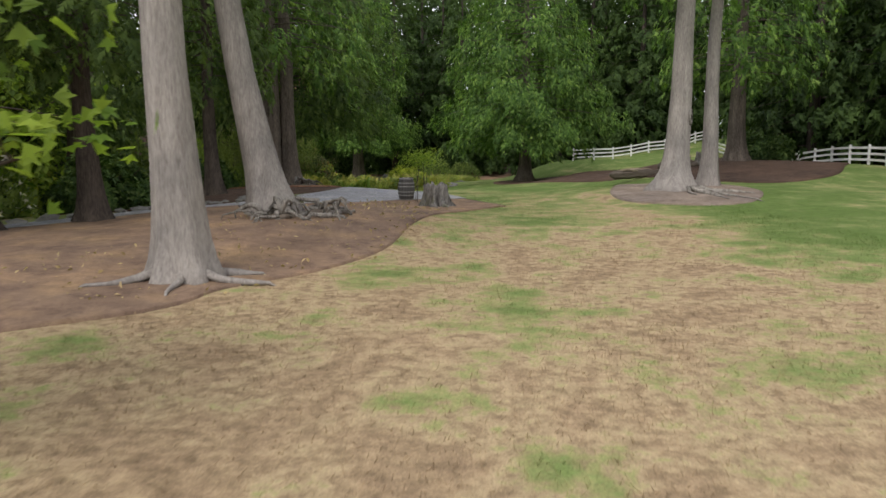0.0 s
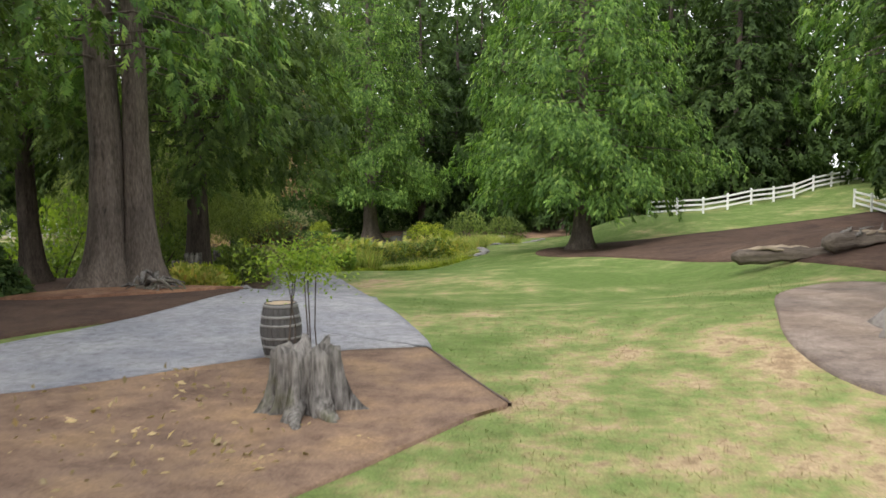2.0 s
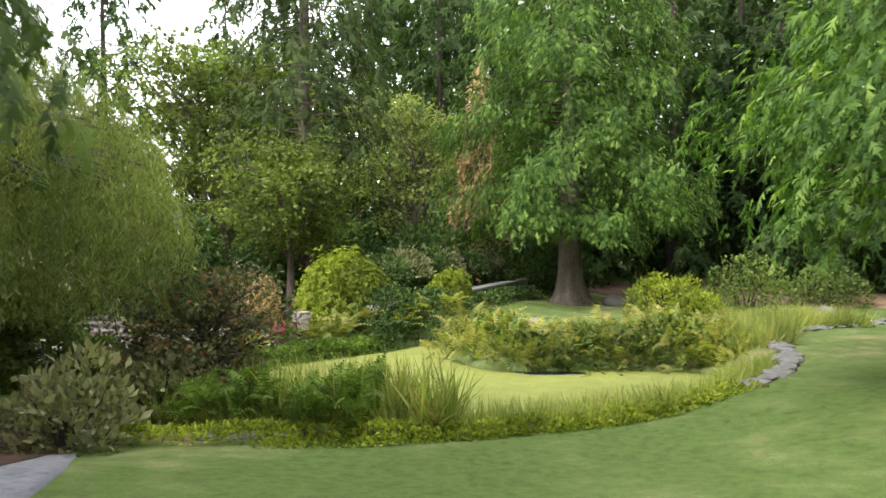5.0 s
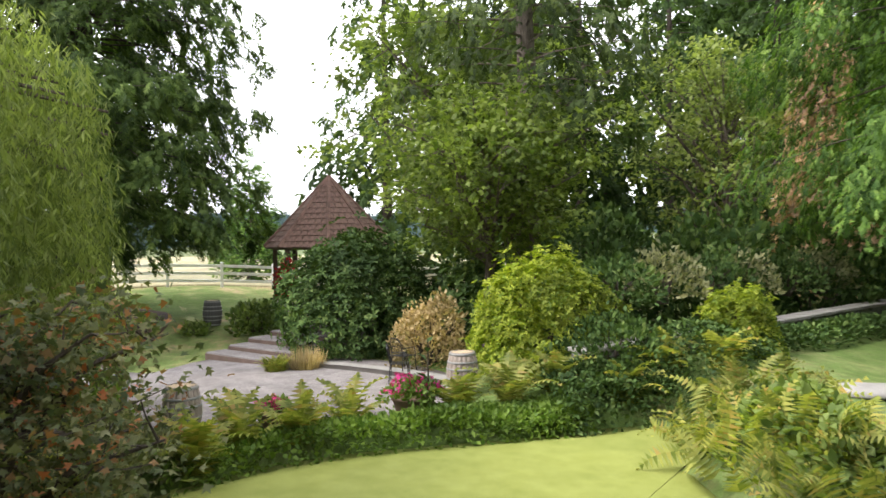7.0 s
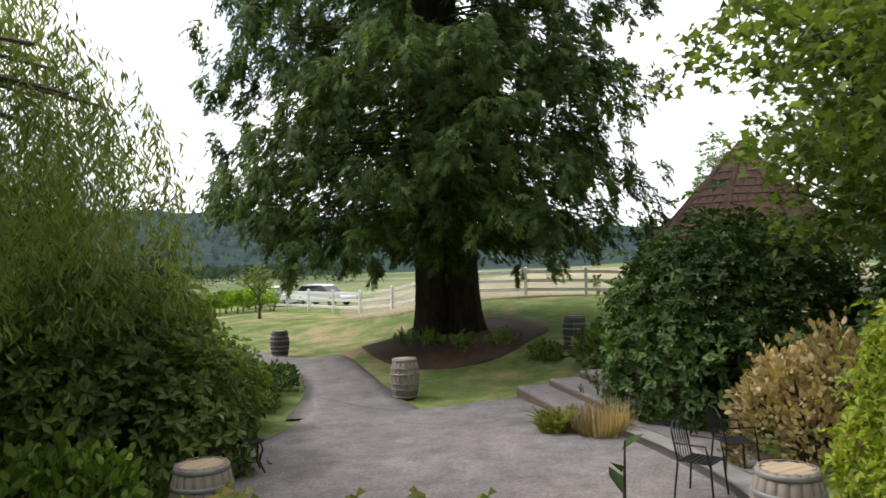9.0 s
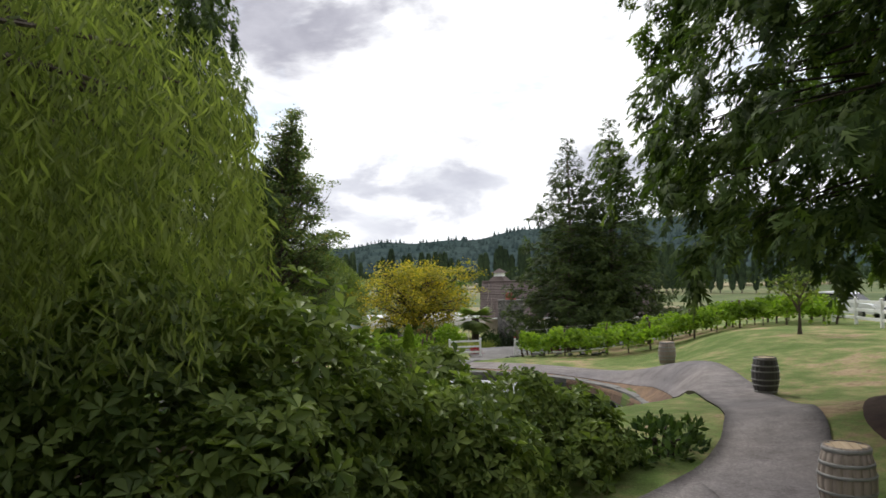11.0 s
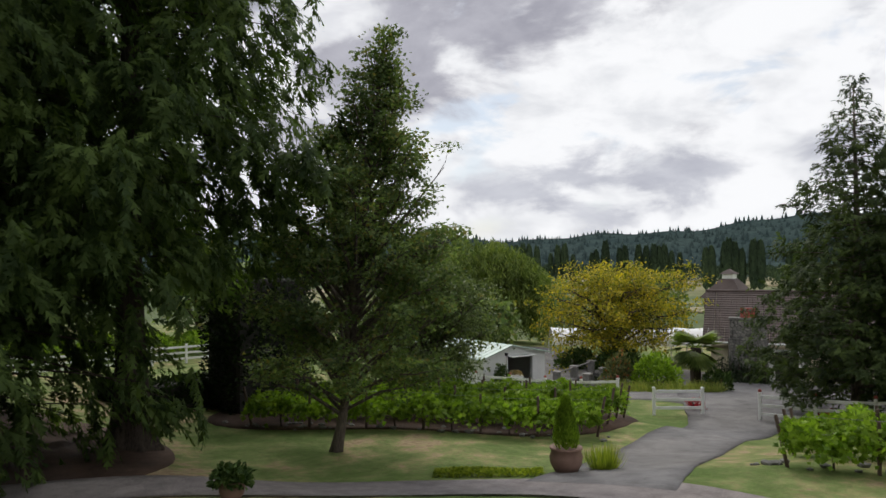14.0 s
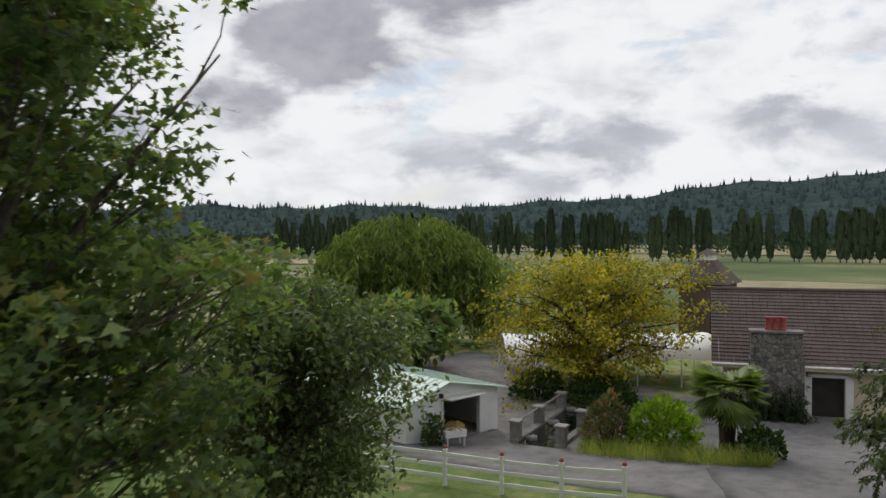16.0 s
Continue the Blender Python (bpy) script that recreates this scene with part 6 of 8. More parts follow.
bank("pond_reeds", "arching green and straw reeds at the pond's edge", [(-11.0, 59.0), (-7.6, 59.2), (-4.6, 60.9), (-2.0, 63.0), (-0.2, 66.0), (-0.1, 69.2)], 1.2, 0.2, 6500, 0.52, 260, "reed", BLADE, 1.3, "reeds")
bank("iris_bed", "dense green iris blades beside the pond", [(-0.2, 70.6), (-0.2, 73.6), (0.8, 77.0), (2.6, 80.2)], 2.4, 0.2, 6500, 0.7, 261, "reed", BLADE, 1.5, "irises")
bank("pond_ferns", "yellowing ferns along the pond bank", [(-9.4, 71.6), (-8.2, 70.0), (-6.4, 69.0), (-4.2, 69.9), (-2.2, 70.9), (-0.4, 71.2)], 2.2, 0.5, 520, 0.7, 262, "fern", FROND, 0.7, "ferns")
bank("pond_shrubs", "low mixed shrubs on the island's edge", [(-9.2, 71.8), (-7.8, 70.0), (-6.2, 69.2), (-4.2, 70.1), (-2.2, 71.1), (-0.6, 71.6)], 1.9, 0.8, 2600, 0.15, 263, "lime", DIAMOND, 0.5, "shrubs")
bank("pond_shrubs", "dark leafy shrubs between ferns on the island", [(-8.6, 70.6), (-6.2, 69.0), (-4.2, 69.8), (-2.2, 70.8), (-0.6, 71.3)], 1.7, 0.9, 4200, 0.19, 265, "laurel", OVAL, 0.4, "shrubs")
bank("shore_grasses", "tall straw and green grasses on the near shore", [(-8.4, 59.5), (-7.0, 59.9), (-5.8, 60.2), (-4.6, 60.6)], 0.8, 0.2, 900, 1.25, 266, "reed", BLADE, 1.8, "grasses")
bank("shore_ferns", "green ferns and leafy plants by the shore", [(-9.6, 58.9), (-8.2, 58.9), (-6.8, 59.4), (-5.8, 59.7)], 1.2, 0.8, 420, 0.55, 267, "ivy", FROND, 0.8, "ferns")
bank("ground_cover", "bright low ground cover beside the kerb", [(-9.6, 56.2), (-6.6, 58.6), (-4.2, 60.4), (-2.0, 62.4), (-0.2, 64.8)], 1.0, 0.26, 5200, 0.12, 264, "lime", DIAMOND, 0.6, "ground cover")
bank("moss_edge", "lime green creeping moss along kerb stones", [(-7.0, 57.6), (-4.2, 60.0), (-1.6, 62.4), (0.4, 65.0)], 0.6, 0.06, 2600, 0.10, 265, "lime", DIAMOND, 0.9, "moss")
bank("leaf_litter", "scattered pale fallen leaves and wood chips", [(-7.0, 13.0), (-4.0, 17.5), (-3.0, 22.5), (-2.6, 27.0), (-1.0, 29.0)], 5.0, 0.03, 700, 0.11, 266, "tan", DIAMOND, 0.05, "litter", 0.04)

# blades of the dry lawn, too many to count
def lawn_blades(name, label, mat, n, box, seed, size, wet):
    r = np.random.default_rng(seed)
    x, y = r.uniform(box[0], box[1], n), box[2] + (box[3] - box[2]) * r.uniform(0, 1, n) ** 1.25
    soil = np.minimum(inside_dist(x, y, SOIL_A), inside_dist(x, y, SOIL_B))
    ok = (soil > 0.02) & (x > np.interp(y, [0, 30, 34, 60], [-40, -40, 0.6, -4.5]))
    patch = np.sin(x * 0.9 + 1.3 * np.sin(y * 0.35)) + np.sin(y * 0.7 + x * 0.4) + 1.6 * np.clip((x - 4) / 6, 0, 1) + 1.2 * np.clip((y - 24) / 14, 0, 1)
    ok &= (patch > 1.25) if wet else (patch < 2.4)
    x, y = x[ok], y[ok]
    pos = np.stack([x, y, terrain(x, y) - 0.004], 1)
    along = r.normal(0, 0.55, pos.shape) + np.array([0, 0, 0.75])
    tri = (np.array([(-0.07, 0, 0), (0.07, 0, 0), (0.0, 1, 0.15)], float), np.array([(0, 1, 2)]))
    v, f = scatter(tri, pos, along, r.normal(0, 1, pos.shape), size * r.uniform(0.5, 1.4, len(pos)))
    tagged(new(name, tri_mesh(name, v, f, mat)), label, "grass", kind="stuff")


lawn_blades("dry_grass", "short straw-coloured dry grass blades", "lawn", 90000, (-7, 11, 2.5, 34), 271, 0.075, False)
lawn_blades("green_grass", "short green grass blades in patches", "lawn", 60000, (-5, 13, 3, 46), 272, 0.075, True)

# ---- round the patio ----
barrel((-14.5, 69.5), "pale oak barrel beside an iron chair", 30)
barrel((-15.53, 63.77), "brown oak barrel with bare wooden head", 70)
barrel((-25.4, 65.3), "grey weathered barrel at the lawn corner", 120)
barrel((-29.2, 69.9), "dark barrel with steel hoops near the steps", 0, "dark_oak")
barrel((-35.0, 60.2), "dark weathered barrel beside the path", 40, "dark_oak")
barrel((-43.4, 52.6), "banded grey barrel further along the path", 200)


def patio_steps():
    ob = thing("stone_steps", "broad pale stone steps up to the gazebo", "steps", (-24.8, 67.87, -2.15), 13)
    for k in range(6):
        part("step", Geo().box((-0.3 * (k > 1) * 0.5 + 0.22 * k, 0.7 * k, -0.3), (3.7 - 0.1 * k, 0.7 * k + 0.76, 0.155 * (k + 1)), 0.018).mesh("step", "concrete"), ob)
        part("riser", Geo().box((-0.3 * (k > 1) * 0.5 + 0.22 * k - 0.012, 0.7 * k - 0.012, -0.28), (3.7 - 0.1 * k, 0.7 * k + 0.03, 0.155 * (k + 1) - 0.05), 0.004).mesh("riser", "post_wood"), ob)


patio_steps()


def gazebo(at, floor_z, radius, eave, apex, sides=8):
    cx, cy = at
    ob = thing("gazebo", "octagonal garden gazebo with a steep brown shake roof", "gazebo", (cx, cy, floor_z), 12)
    part("deck", Geo().lathe([(radius * 0.9, -0.6), (radius * 0.9, -0.02), (radius * 0.88, 0.0)], sides).mesh("deck", "step"), ob)
    ez, az = eave - floor_z, apex - floor_z
    ring = [(radius * math.cos(2 * math.pi * k / sides), radius * math.sin(2 * math.pi * k / sides)) for k in range(sides)]
    post = Geo().box((-0.08, -0.08, 0), (0.08, 0.08, ez + 0.12), 0.012).box((-0.11, -0.11, 0), (0.11, 0.11, 0.2), 0.01).mesh("gazebo_post", "post_wood")
    beam_len = 2 * radius * 0.84 * math.sin(math.pi / sides)
    beam = Geo().box((-beam_len / 2, -0.06, -0.1), (beam_len / 2, 0.06, 0.1), 0.01).mesh("gazebo_beam", "post_wood")
    for k, (x, y) in enumerate(ring):
        a = 360 * k / sides
        part("post", post, ob, m=pose(x * 0.84, y * 0.84, 0, 0, 0, a))
        mid = radians(a + 180 / sides)
        rr = radius * 0.84 * math.cos(math.pi / sides)
        part("beam", beam, ob, m=pose(rr * math.cos(mid), rr * math.sin(mid), ez + 0.02, 0, 0, math.degrees(mid) + 90))
    deck = Geo()
    v = [(x * 1.0, y * 1.0, ez) for x, y in ring] + [(0, 0, az)] + [(x * 0.97, y * 0.97, ez - 0.05) for x, y in ring] + [(0, 0, az - 0.12)]
    deck.add(v, [(k, (k + 1) % sides, sides) for k in range(sides)] + [(sides + 1 + (k + 1) % sides, sides + 1 + k, 2 * sides + 1) for k in range(sides)] + [((k + 1) % sides, k, sides + 1 + k, sides + 1 + (k + 1) % sides) for k in range(sides)])
    roof = part("roof", deck.mesh("roof_deck", "post_wood"), ob, "dark timber roof boards")
    # shakes: rows of split shingles, each its own piece
    r = np.random.default_rng(4)
    shake = Geo().add([(-0.5, 0, 0.012), (0.5, 0, 0.012), (0.5, 1, 0.0), (-0.5, 1, 0.0), (-0.5, 0, 0.04), (0.5, 0, 0.04), (0.48, 1, 0.012), (-0.48, 1, 0.012)],
                      [(4, 5, 6, 7), (0, 1, 5, 4), (1, 2, 6, 5), (3, 0, 4, 7), (2, 3, 7, 6)]).mesh("shake", "shingle")
    rows, slope = 13, math.hypot(radius * math.cos(math.pi / sides), az - ez)
    tilt = math.degrees(math.atan2(az - ez, radius * math.cos(math.pi / sides)))
    n = 0
    for k in range(sides):
        mid = radians(360 / sides * (k + 0.5))
        for j in range(rows):
            t = j / rows
            half = radius * math.sin(math.pi / sides) * (1 - t)
            cols = max(1, round(2 * half / 0.26))
            rr = radius * math.cos(math.pi / sides) * (1 - t)
            for c in range(cols):
                w = 2 * half / cols
                u = -half + w * (c + 0.5)
                x, y = rr * math.cos(mid) - u * math.sin(mid), rr * math.sin(mid) + u * math.cos(mid)
                m = pose(x, y, ez + (az - ez) * t + 0.004 + r.uniform(0, 0.012), 0, 0, math.degrees(mid) + 90) @ pose(0, 0, 0, tilt, 0, r.uniform(-2, 2))
                part("shake", shake, roof, m=m @ Matrix.Diagonal((w * 0.95, slope / rows * 1.25, 1.0, 1)))
                n += 1
    for k, (x, y) in enumerate(ring):
        d = Vector((-x, -y, az - ez)).normalized()
        part("ridge_cap", Geo().tube([Vector((x, y, ez + 0.03)) + d * 0.02, Vector((0, 0, az + 0.04))], [0.09, 0.07], 6).mesh("ridge_cap", "shingle"), roof)
    return ob


gazebo((-28.3, 74.4), -1.0, 2.55, 1.08, 3.82)
fl = shrub("hanging_flowers", "tall mass of crimson hanging blossom", (-26.6, 71.6), (0.42, 0.42, 1.15), 700, 0.13, 301, "red", DIAMOND, "flowers", lift=0.95)

# shrubs
def planted(rows, start):
    for k, (name, label, p, r, n, size, m, shape) in enumerate(rows):
        shrub(name, label, p, r, n, size, start + k, m, shape)


planted([
    ("rhododendron", "large rounded dark rhododendron by the gazebo", (-22.0, 71.7), (2.7, 2.5, 3.2), 4600, 0.185, "rhodo", WHORL),
    ("rhododendron", "dark rhododendron beneath the maple", (-19.3, 74.2), (2.0, 2.0, 2.4), 2400, 0.2, "rhodo", WHORL),
    ("azalea", "big yellow-green azalea over the patio", (-14.3, 71.9), (1.75, 1.7, 2.3), 4600, 0.125, "lime", WHORL),
    ("azalea", "smaller yellow-green azalea by the wall", (-11.4, 75.2), (1.0, 1.0, 1.6), 1700, 0.125, "lime", WHORL),
    ("viburnum", "dark leafy shrub over the water", (-12.3, 71.6), (1.25, 1.2, 1.3), 3000, 0.12, "rhodo", OVAL),
    ("hydrangea", "faded tan hydrangea with dry heads", (-18.0, 71.3), (1.15, 1.05, 1.6), 3600, 0.12, "tan", OVAL),
    ("shrub", "small leafy shrub beside the steps", (-26.8, 70.5), (1.0, 0.9, 1.0), 900, 0.22, "laurel", OVAL),
    ("shrub", "low grassy tuft beside a barrel", (-28.6, 69.0), (0.6, 0.5, 0.4), 350, 0.18, "laurel", OVAL),
    ("rhododendron", "broad glossy rhododendron beside the patio", (-18.7, 61.2), (2.4, 2.0, 2.95), 4200, 0.18, "laurel", WHORL),
    ("rhododendron", "rounded glossy rhododendron along the path", (-22.0, 60.7), (2.1, 2.0, 1.85), 3200, 0.18, "laurel", WHORL),
    ("rhododendron", "low end of a glossy rhododendron hedge", (-24.6, 61.0), (1.5, 1.4, 1.4), 2200, 0.17, "laurel", WHORL),
    ("rhododendron", "small dark clipped mound at the path", (-26.8, 61.9), (1.0, 0.6, 0.6), 600, 0.16, "rhodo", DIAMOND),
    ("rhododendron", "young light green rhododendron", (-15.9, 61.9), (1.0, 0.9, 1.1), 1600, 0.16, "ivy", OVAL),
    ("shrub", "grey-leaved shrub at the pond corner", (-13.8, 62.1), (1.0, 0.9, 1.05), 1300, 0.16, "grey_leaf", DIAMOND),
    ("shrub", "silvery shrub overhanging the pond", (-10.4, 58.9), (1.5, 1.2, 1.5), 2200, 0.17, "grey_leaf", DIAMOND),
    ("rhododendron", "dark rhododendron in the woodland edge", (-15.6, 80.5), (2.6, 2.4, 3.2), 3800, 0.26, "rhodo", OVAL),
    ("rhododendron", "dark rhododendron in the woodland edge", (-14.6, 85.5), (2.6, 2.4, 3.0), 3400, 0.26, "rhodo", OVAL),
    ("rhododendron", "dark rhododendron in the woodland edge", (-19.5, 80.0), (2.6, 2.6, 3.6), 3400, 0.26, "rhodo", OVAL),
    ("rhododendron", "dark rhododendron in the woodland edge", (-13.0, 90.5), (2.8, 2.4, 3.0), 3000, 0.28, "rhodo", OVAL),
], 310)
for k, (x, y) in enumerate([(-13.6, 73.6), (-13.7, 75.6), (-13.6, 77.6), (-13.8, 79.6), (-13.6, 81.8), (-13.7, 84.0)]):
    shrub("spirea", "mounded grey-green and dark shrub above the wall", (x, y), (1.1, 1.15, 1.0 + 0.2 * (k % 2)), 900, 0.17, 340 + k, "grey_leaf" if k % 2 else "rhodo", DIAMOND, group="mounded shrubs above the wall", lift=1.2)

# bronze maple over the pond's corner
broadleaf("japanese_maple", "bronze-tinged grey-green Japanese maple over the water", (-10.3, 60.0), 3.6, 0.5, 1.8, 0.08, 8000, 0.10, 355, "red_leaf", "dark_bark", TRILOBE, limbs=22, twigs=8, cluster=0.28, rise=0.4)


def low_wall():
    ob = thing("retaining_wall", "low dry-stone retaining wall with flat pale coping", "wall", (0, 0, 0))
    r = np.random.default_rng(8)
    line = smooth_line([(-12.5, 70.9), (-12.35, 75.0), (-12.3, 80.0), (-12.3, 86.6)], 8)
    for a, b in zip(line, line[1:]):
        mid, L = (a + b) / 2, float(np.linalg.norm(b - a))
        ang = math.degrees(math.atan2(b[1] - a[1], b[0] - a[0]))
        part("coping", Geo().box((-L / 2 + 0.01, -0.3, -0.05), (L / 2 - 0.01, 0.3, 0.05), 0.015).mesh("coping", "step"), ob, m=pose(mid[0], mid[1], -0.95 + r.uniform(-0.01, 0.01), 0, 0, ang))
        for j in range(2):
            part("wall_stone", Geo().box((-L / 2 + 0.012, -0.22, -0.19), (L / 2 - 0.012, 0.22, 0.19), 0.04).mesh("wall_stone", "stone"), ob, m=pose(mid[0] + r.uniform(-0.02, 0.02), mid[1], -1.2 - 0.4 * j, 0, 0, ang + r.uniform(-3, 3)))


low_wall()


def flower_pot(at, label, seed, size=1.0):
    ob = thing("flower_pot", label, "flower pot", (*at, ground_at(*at) + 0.02), 0, "flower pots on the patio edge")
    r = np.random.default_rng(seed)
    part("pot", Geo().lathe([(q * size, z * size) for q, z in ((0.24, 0), (0.30, 0.22), (0.36, 0.44), (0.40, 0.46), (0.40, 0.52), (0.36, 0.52), (0.34, 0.47), (0.02, 0.46))], 20).mesh("pot", "clay", True), ob)
    p, d = dome((0.6 * size, 0.6 * size, 0.42 * size), 520, r, 0.15)
    trail = r.uniform(0, 1, 520) < 0.35
    p[:, 2] = np.where(trail & (np.hypot(p[:, 0], p[:, 1]) > 0.38 * size), p[:, 2] - 0.45 * size * r.uniform(0, 1, 520), p[:, 2])
    v, f = scatter(OVAL, p, d + r.normal(0, 0.5, d.shape), d, 0.10 * r.uniform(0.7, 1.3, len(p)))
    part("foliage", tri_mesh("foliage", v + np.array([0, 0, 0.46 * size]), f, "ivy"), ob)
    p, d = dome((0.64 * size, 0.64 * size, 0.5 * size), 460, r, 0.15, 0.05)
    keep = (p[:, 2] > 0.14 * size) & (np.sin(p[:, 0] * 9 + seed) + np.sin(p[:, 1] * 10) > -0.9)
    p, d = p[keep], d[keep]
    v, f = scatter(STAR, p, r.normal(0, 1, d.shape), d, 0.085 * r.uniform(0.7, 1.3, len(p)))
    part("blossom", tri_mesh("blossom", v + np.array([0, 0, 0.5 * size]), f, "pink"), ob, "magenta petunia blossom")
    return ob


flower_pot((-13.75, 67.5), "terracotta pot overflowing with magenta petunias", 361, 0.85)
flower_pot((-13.95, 68.0), "terracotta pot of magenta petunias and trailing green", 362, 0.7)
flower_pot((-14.9, 65.2), "low pot of dusky pink petunias", 363, 0.6)


def canna(at):
    ob = thing("canna", "tall bronze canna with broad leaves", "plant", (*at, ground_at(*at)))
    part("stem", Geo().tube([(0, 0, 0), (0.03, 0.02, 0.8), (0.0, 0.05, 1.55)], [0.022, 0.018, 0.008], 6).mesh("stem", "dark_bark"), ob)
    r = np.random.default_rng(6)
    for k in range(7):
        a = k * 2.4
        p = np.array([[0.0, 0.02, 0.45 + 0.17 * k]])
        v, f = scatter((DIAMOND[0] * np.array([0.9, 1, 1]), DIAMOND[1]), p, np.array([[math.cos(a), math.sin(a), 0.7]]), np.array([[0.0, 0.2, 1.0]]), np.array([0.42 - 0.03 * k]))
        part("leaf", tri_mesh("leaf", v, f, "rhodo"), ob)


canna((-13.5, 67.75))
clump("sedge", "round tuft of straw-brown sedge", (-20.4, 68.9), 0.4, 700, 0.55, 371, "tan", BLADE, up=0.9)
clump("sedge", "yellow-green leafy tuft beside brown sedge", (-20.7, 68.2), 0.3, 120, 0.4, 372, "fern", FROND)
FERN_SPOTS = [(-13.9, 66.3), (-13.8, 65.2), (-14.0, 64.2), (-13.4, 63.2), (-13.3, 68.4), (-12.9, 69.4), (-12.5, 70.3), (-11.4, 72.5), (-10.6, 73.2), (-11.6, 71.3), (-13.2, 61.3), (-12.4, 60.3)]
for k, p in enumerate(FERN_SPOTS):
    clump("fern", "arching yellow-green fern on the bank", p, 0.16, 24, 0.95, 380 + k, "fern", FROND, group="ferns on the pond bank", up=0.65)
bank("cotoneaster", "dark trailing cotoneaster over the water", [(-12.1, 69.7), (-11.5, 71.0), (-11.2, 72.6), (-11.4, 75.4)], 2.2, 1.0, 7000, 0.13, 394, "rhodo", DIAMOND, 0.2, "shrubs")
bank("wall_shrubs", "low dark shrubs before a stone wall", [(-11.5, 74.6), (-11.5, 78.0), (-11.6, 82.0), (-11.8, 86.0)], 1.4, 0.62, 4500, 0.16, 393, "rhodo", DIAMOND, 0.4, "shrubs")
bank("ivy_bank", "dense bright ivy spilling to the pond", [(-13.6, 62.6), (-13.6, 65.0), (-13.0, 67.2), (-12.2, 69.0), (-11.6, 70.2)], 1.3, 0.34, 8000, 0.13, 395, "ivy", DIAMOND, 0.5, "ivy", 0.03)


def iron_chair(at, turn, label):
    ob = thing("iron_chair", label, "chair", (*at, ground_at(*at) + 0.055), turn, "black iron patio chairs")
    for x in (-0.2, 0.2):
        for y in (-0.2, 0.2):
            part("leg", Geo().tube([(x * 1.15, y * 1.2, 0), (x, y, 0.44)], [0.013, 0.013], 6).mesh("leg", "iron"), ob)
    for k in range(7):
        part("slat", Geo().box((-0.21, -0.21 + 0.06 * k, 0.44), (0.21, -0.165 + 0.06 * k, 0.455), 0.003).mesh("slat", "iron"), ob)
    part("back_frame", Geo().tube([(-0.2, 0.2, 0.44), (-0.2, 0.27, 0.8), (-0.1, 0.29, 0.9), (0.1, 0.29, 0.9), (0.2, 0.27, 0.8), (0.2, 0.2, 0.44)], [0.013] * 6, 6).mesh("back_frame", "iron"), ob)
    for k in range(5):
        x = -0.13 + 0.065 * k
        part("back_bar", Geo().tube([(x, 0.205, 0.45), (x, 0.275, 0.84)], [0.007, 0.007], 5).mesh("back_bar", "iron"), ob)
    for x in (-0.23, 0.23):
        part("armrest", Geo().tube([(x, 0.22, 0.66), (x, -0.16, 0.66), (x, -0.2, 0.44)], [0.012] * 3, 6).mesh("armrest", "iron"), ob)
    return ob


iron_chair((-16.7, 69.4), 140, "black iron armchair with slatted seat")


def iron_stool(at, turn):
    ob = thing("iron_stool", "black iron stool with a round pierced seat", "stool", (*at, ground_at(*at) + 0.055), turn, "black iron stools by the hedge")
    part("seat", Geo().lathe([(0.02, 0.47), (0.15, 0.475), (0.19, 0.465), (0.20, 0.45), (0.19, 0.435), (0.02, 0.44)], 20).mesh("stool_seat", "iron", True), ob)
    for k in range(4):
        c, s = math.cos(k * math.pi / 2 + 0.4), math.sin(k * math.pi / 2 + 0.4)
        part("leg", Geo().tube([(c * 0.15, s * 0.15, 0.45), (c * 0.19, s * 0.19, 0.34), (c * 0.13, s * 0.13, 0.16), (c * 0.22, s * 0.22, 0.0)], [0.014] * 4, 6).mesh("stool_leg", "iron"), ob)
    part("ring", Geo().tube([(0.13 * math.cos(q), 0.13 * math.sin(q), 0.17) for q in np.linspace(0, 2 * math.pi, 17)], [0.008] * 17, 5).mesh("stool_ring", "iron"), ob)


iron_stool((-17.9, 63.1), 10)
iron_stool((-18.5, 63.5), 50)


iron_chair((-17.5, 70.1), 185, "black iron armchair before a hydrangea")
strip("kerb", [(-15.6, 70.0), (-17.3, 69.95), (-19.6, 69.5), (-21.3, 68.9)], [0.4, 0.4, 0.4, 0.35], "step", "pale stone kerb between patio and shrubs", "kerb", 0.16)

bank("bed_plants", "low dark ferns edging the cedar bed", [(-31.0, 64.6), (-30.2, 66.0), (-30.0, 67.4), (-31.0, 68.4)], 0.8, 0.2, 110, 0.36, 397, "ivy", FROND, 0.8, "ferns")

# paddock beyond the lawn
drape("dry_field", smooth_ring([(-43, 62), (-41, 75), (-38, 88), (-60, 130), (-120, 140), (-170, 100), (-120, 66), (-70, 60)]), "field", "straw-coloured dry paddock behind a fence", "field", 0.07, 60)
fence([(-37.6, 88.0), (-39.6, 77.0), (-42.0, 68.8), (-46.2, 63.6), (-51.0, 59.2), (-56.5, 54.6)], "pale rail fence between lawn and paddock", 1.25, 2.6, 3, "paddock fence")


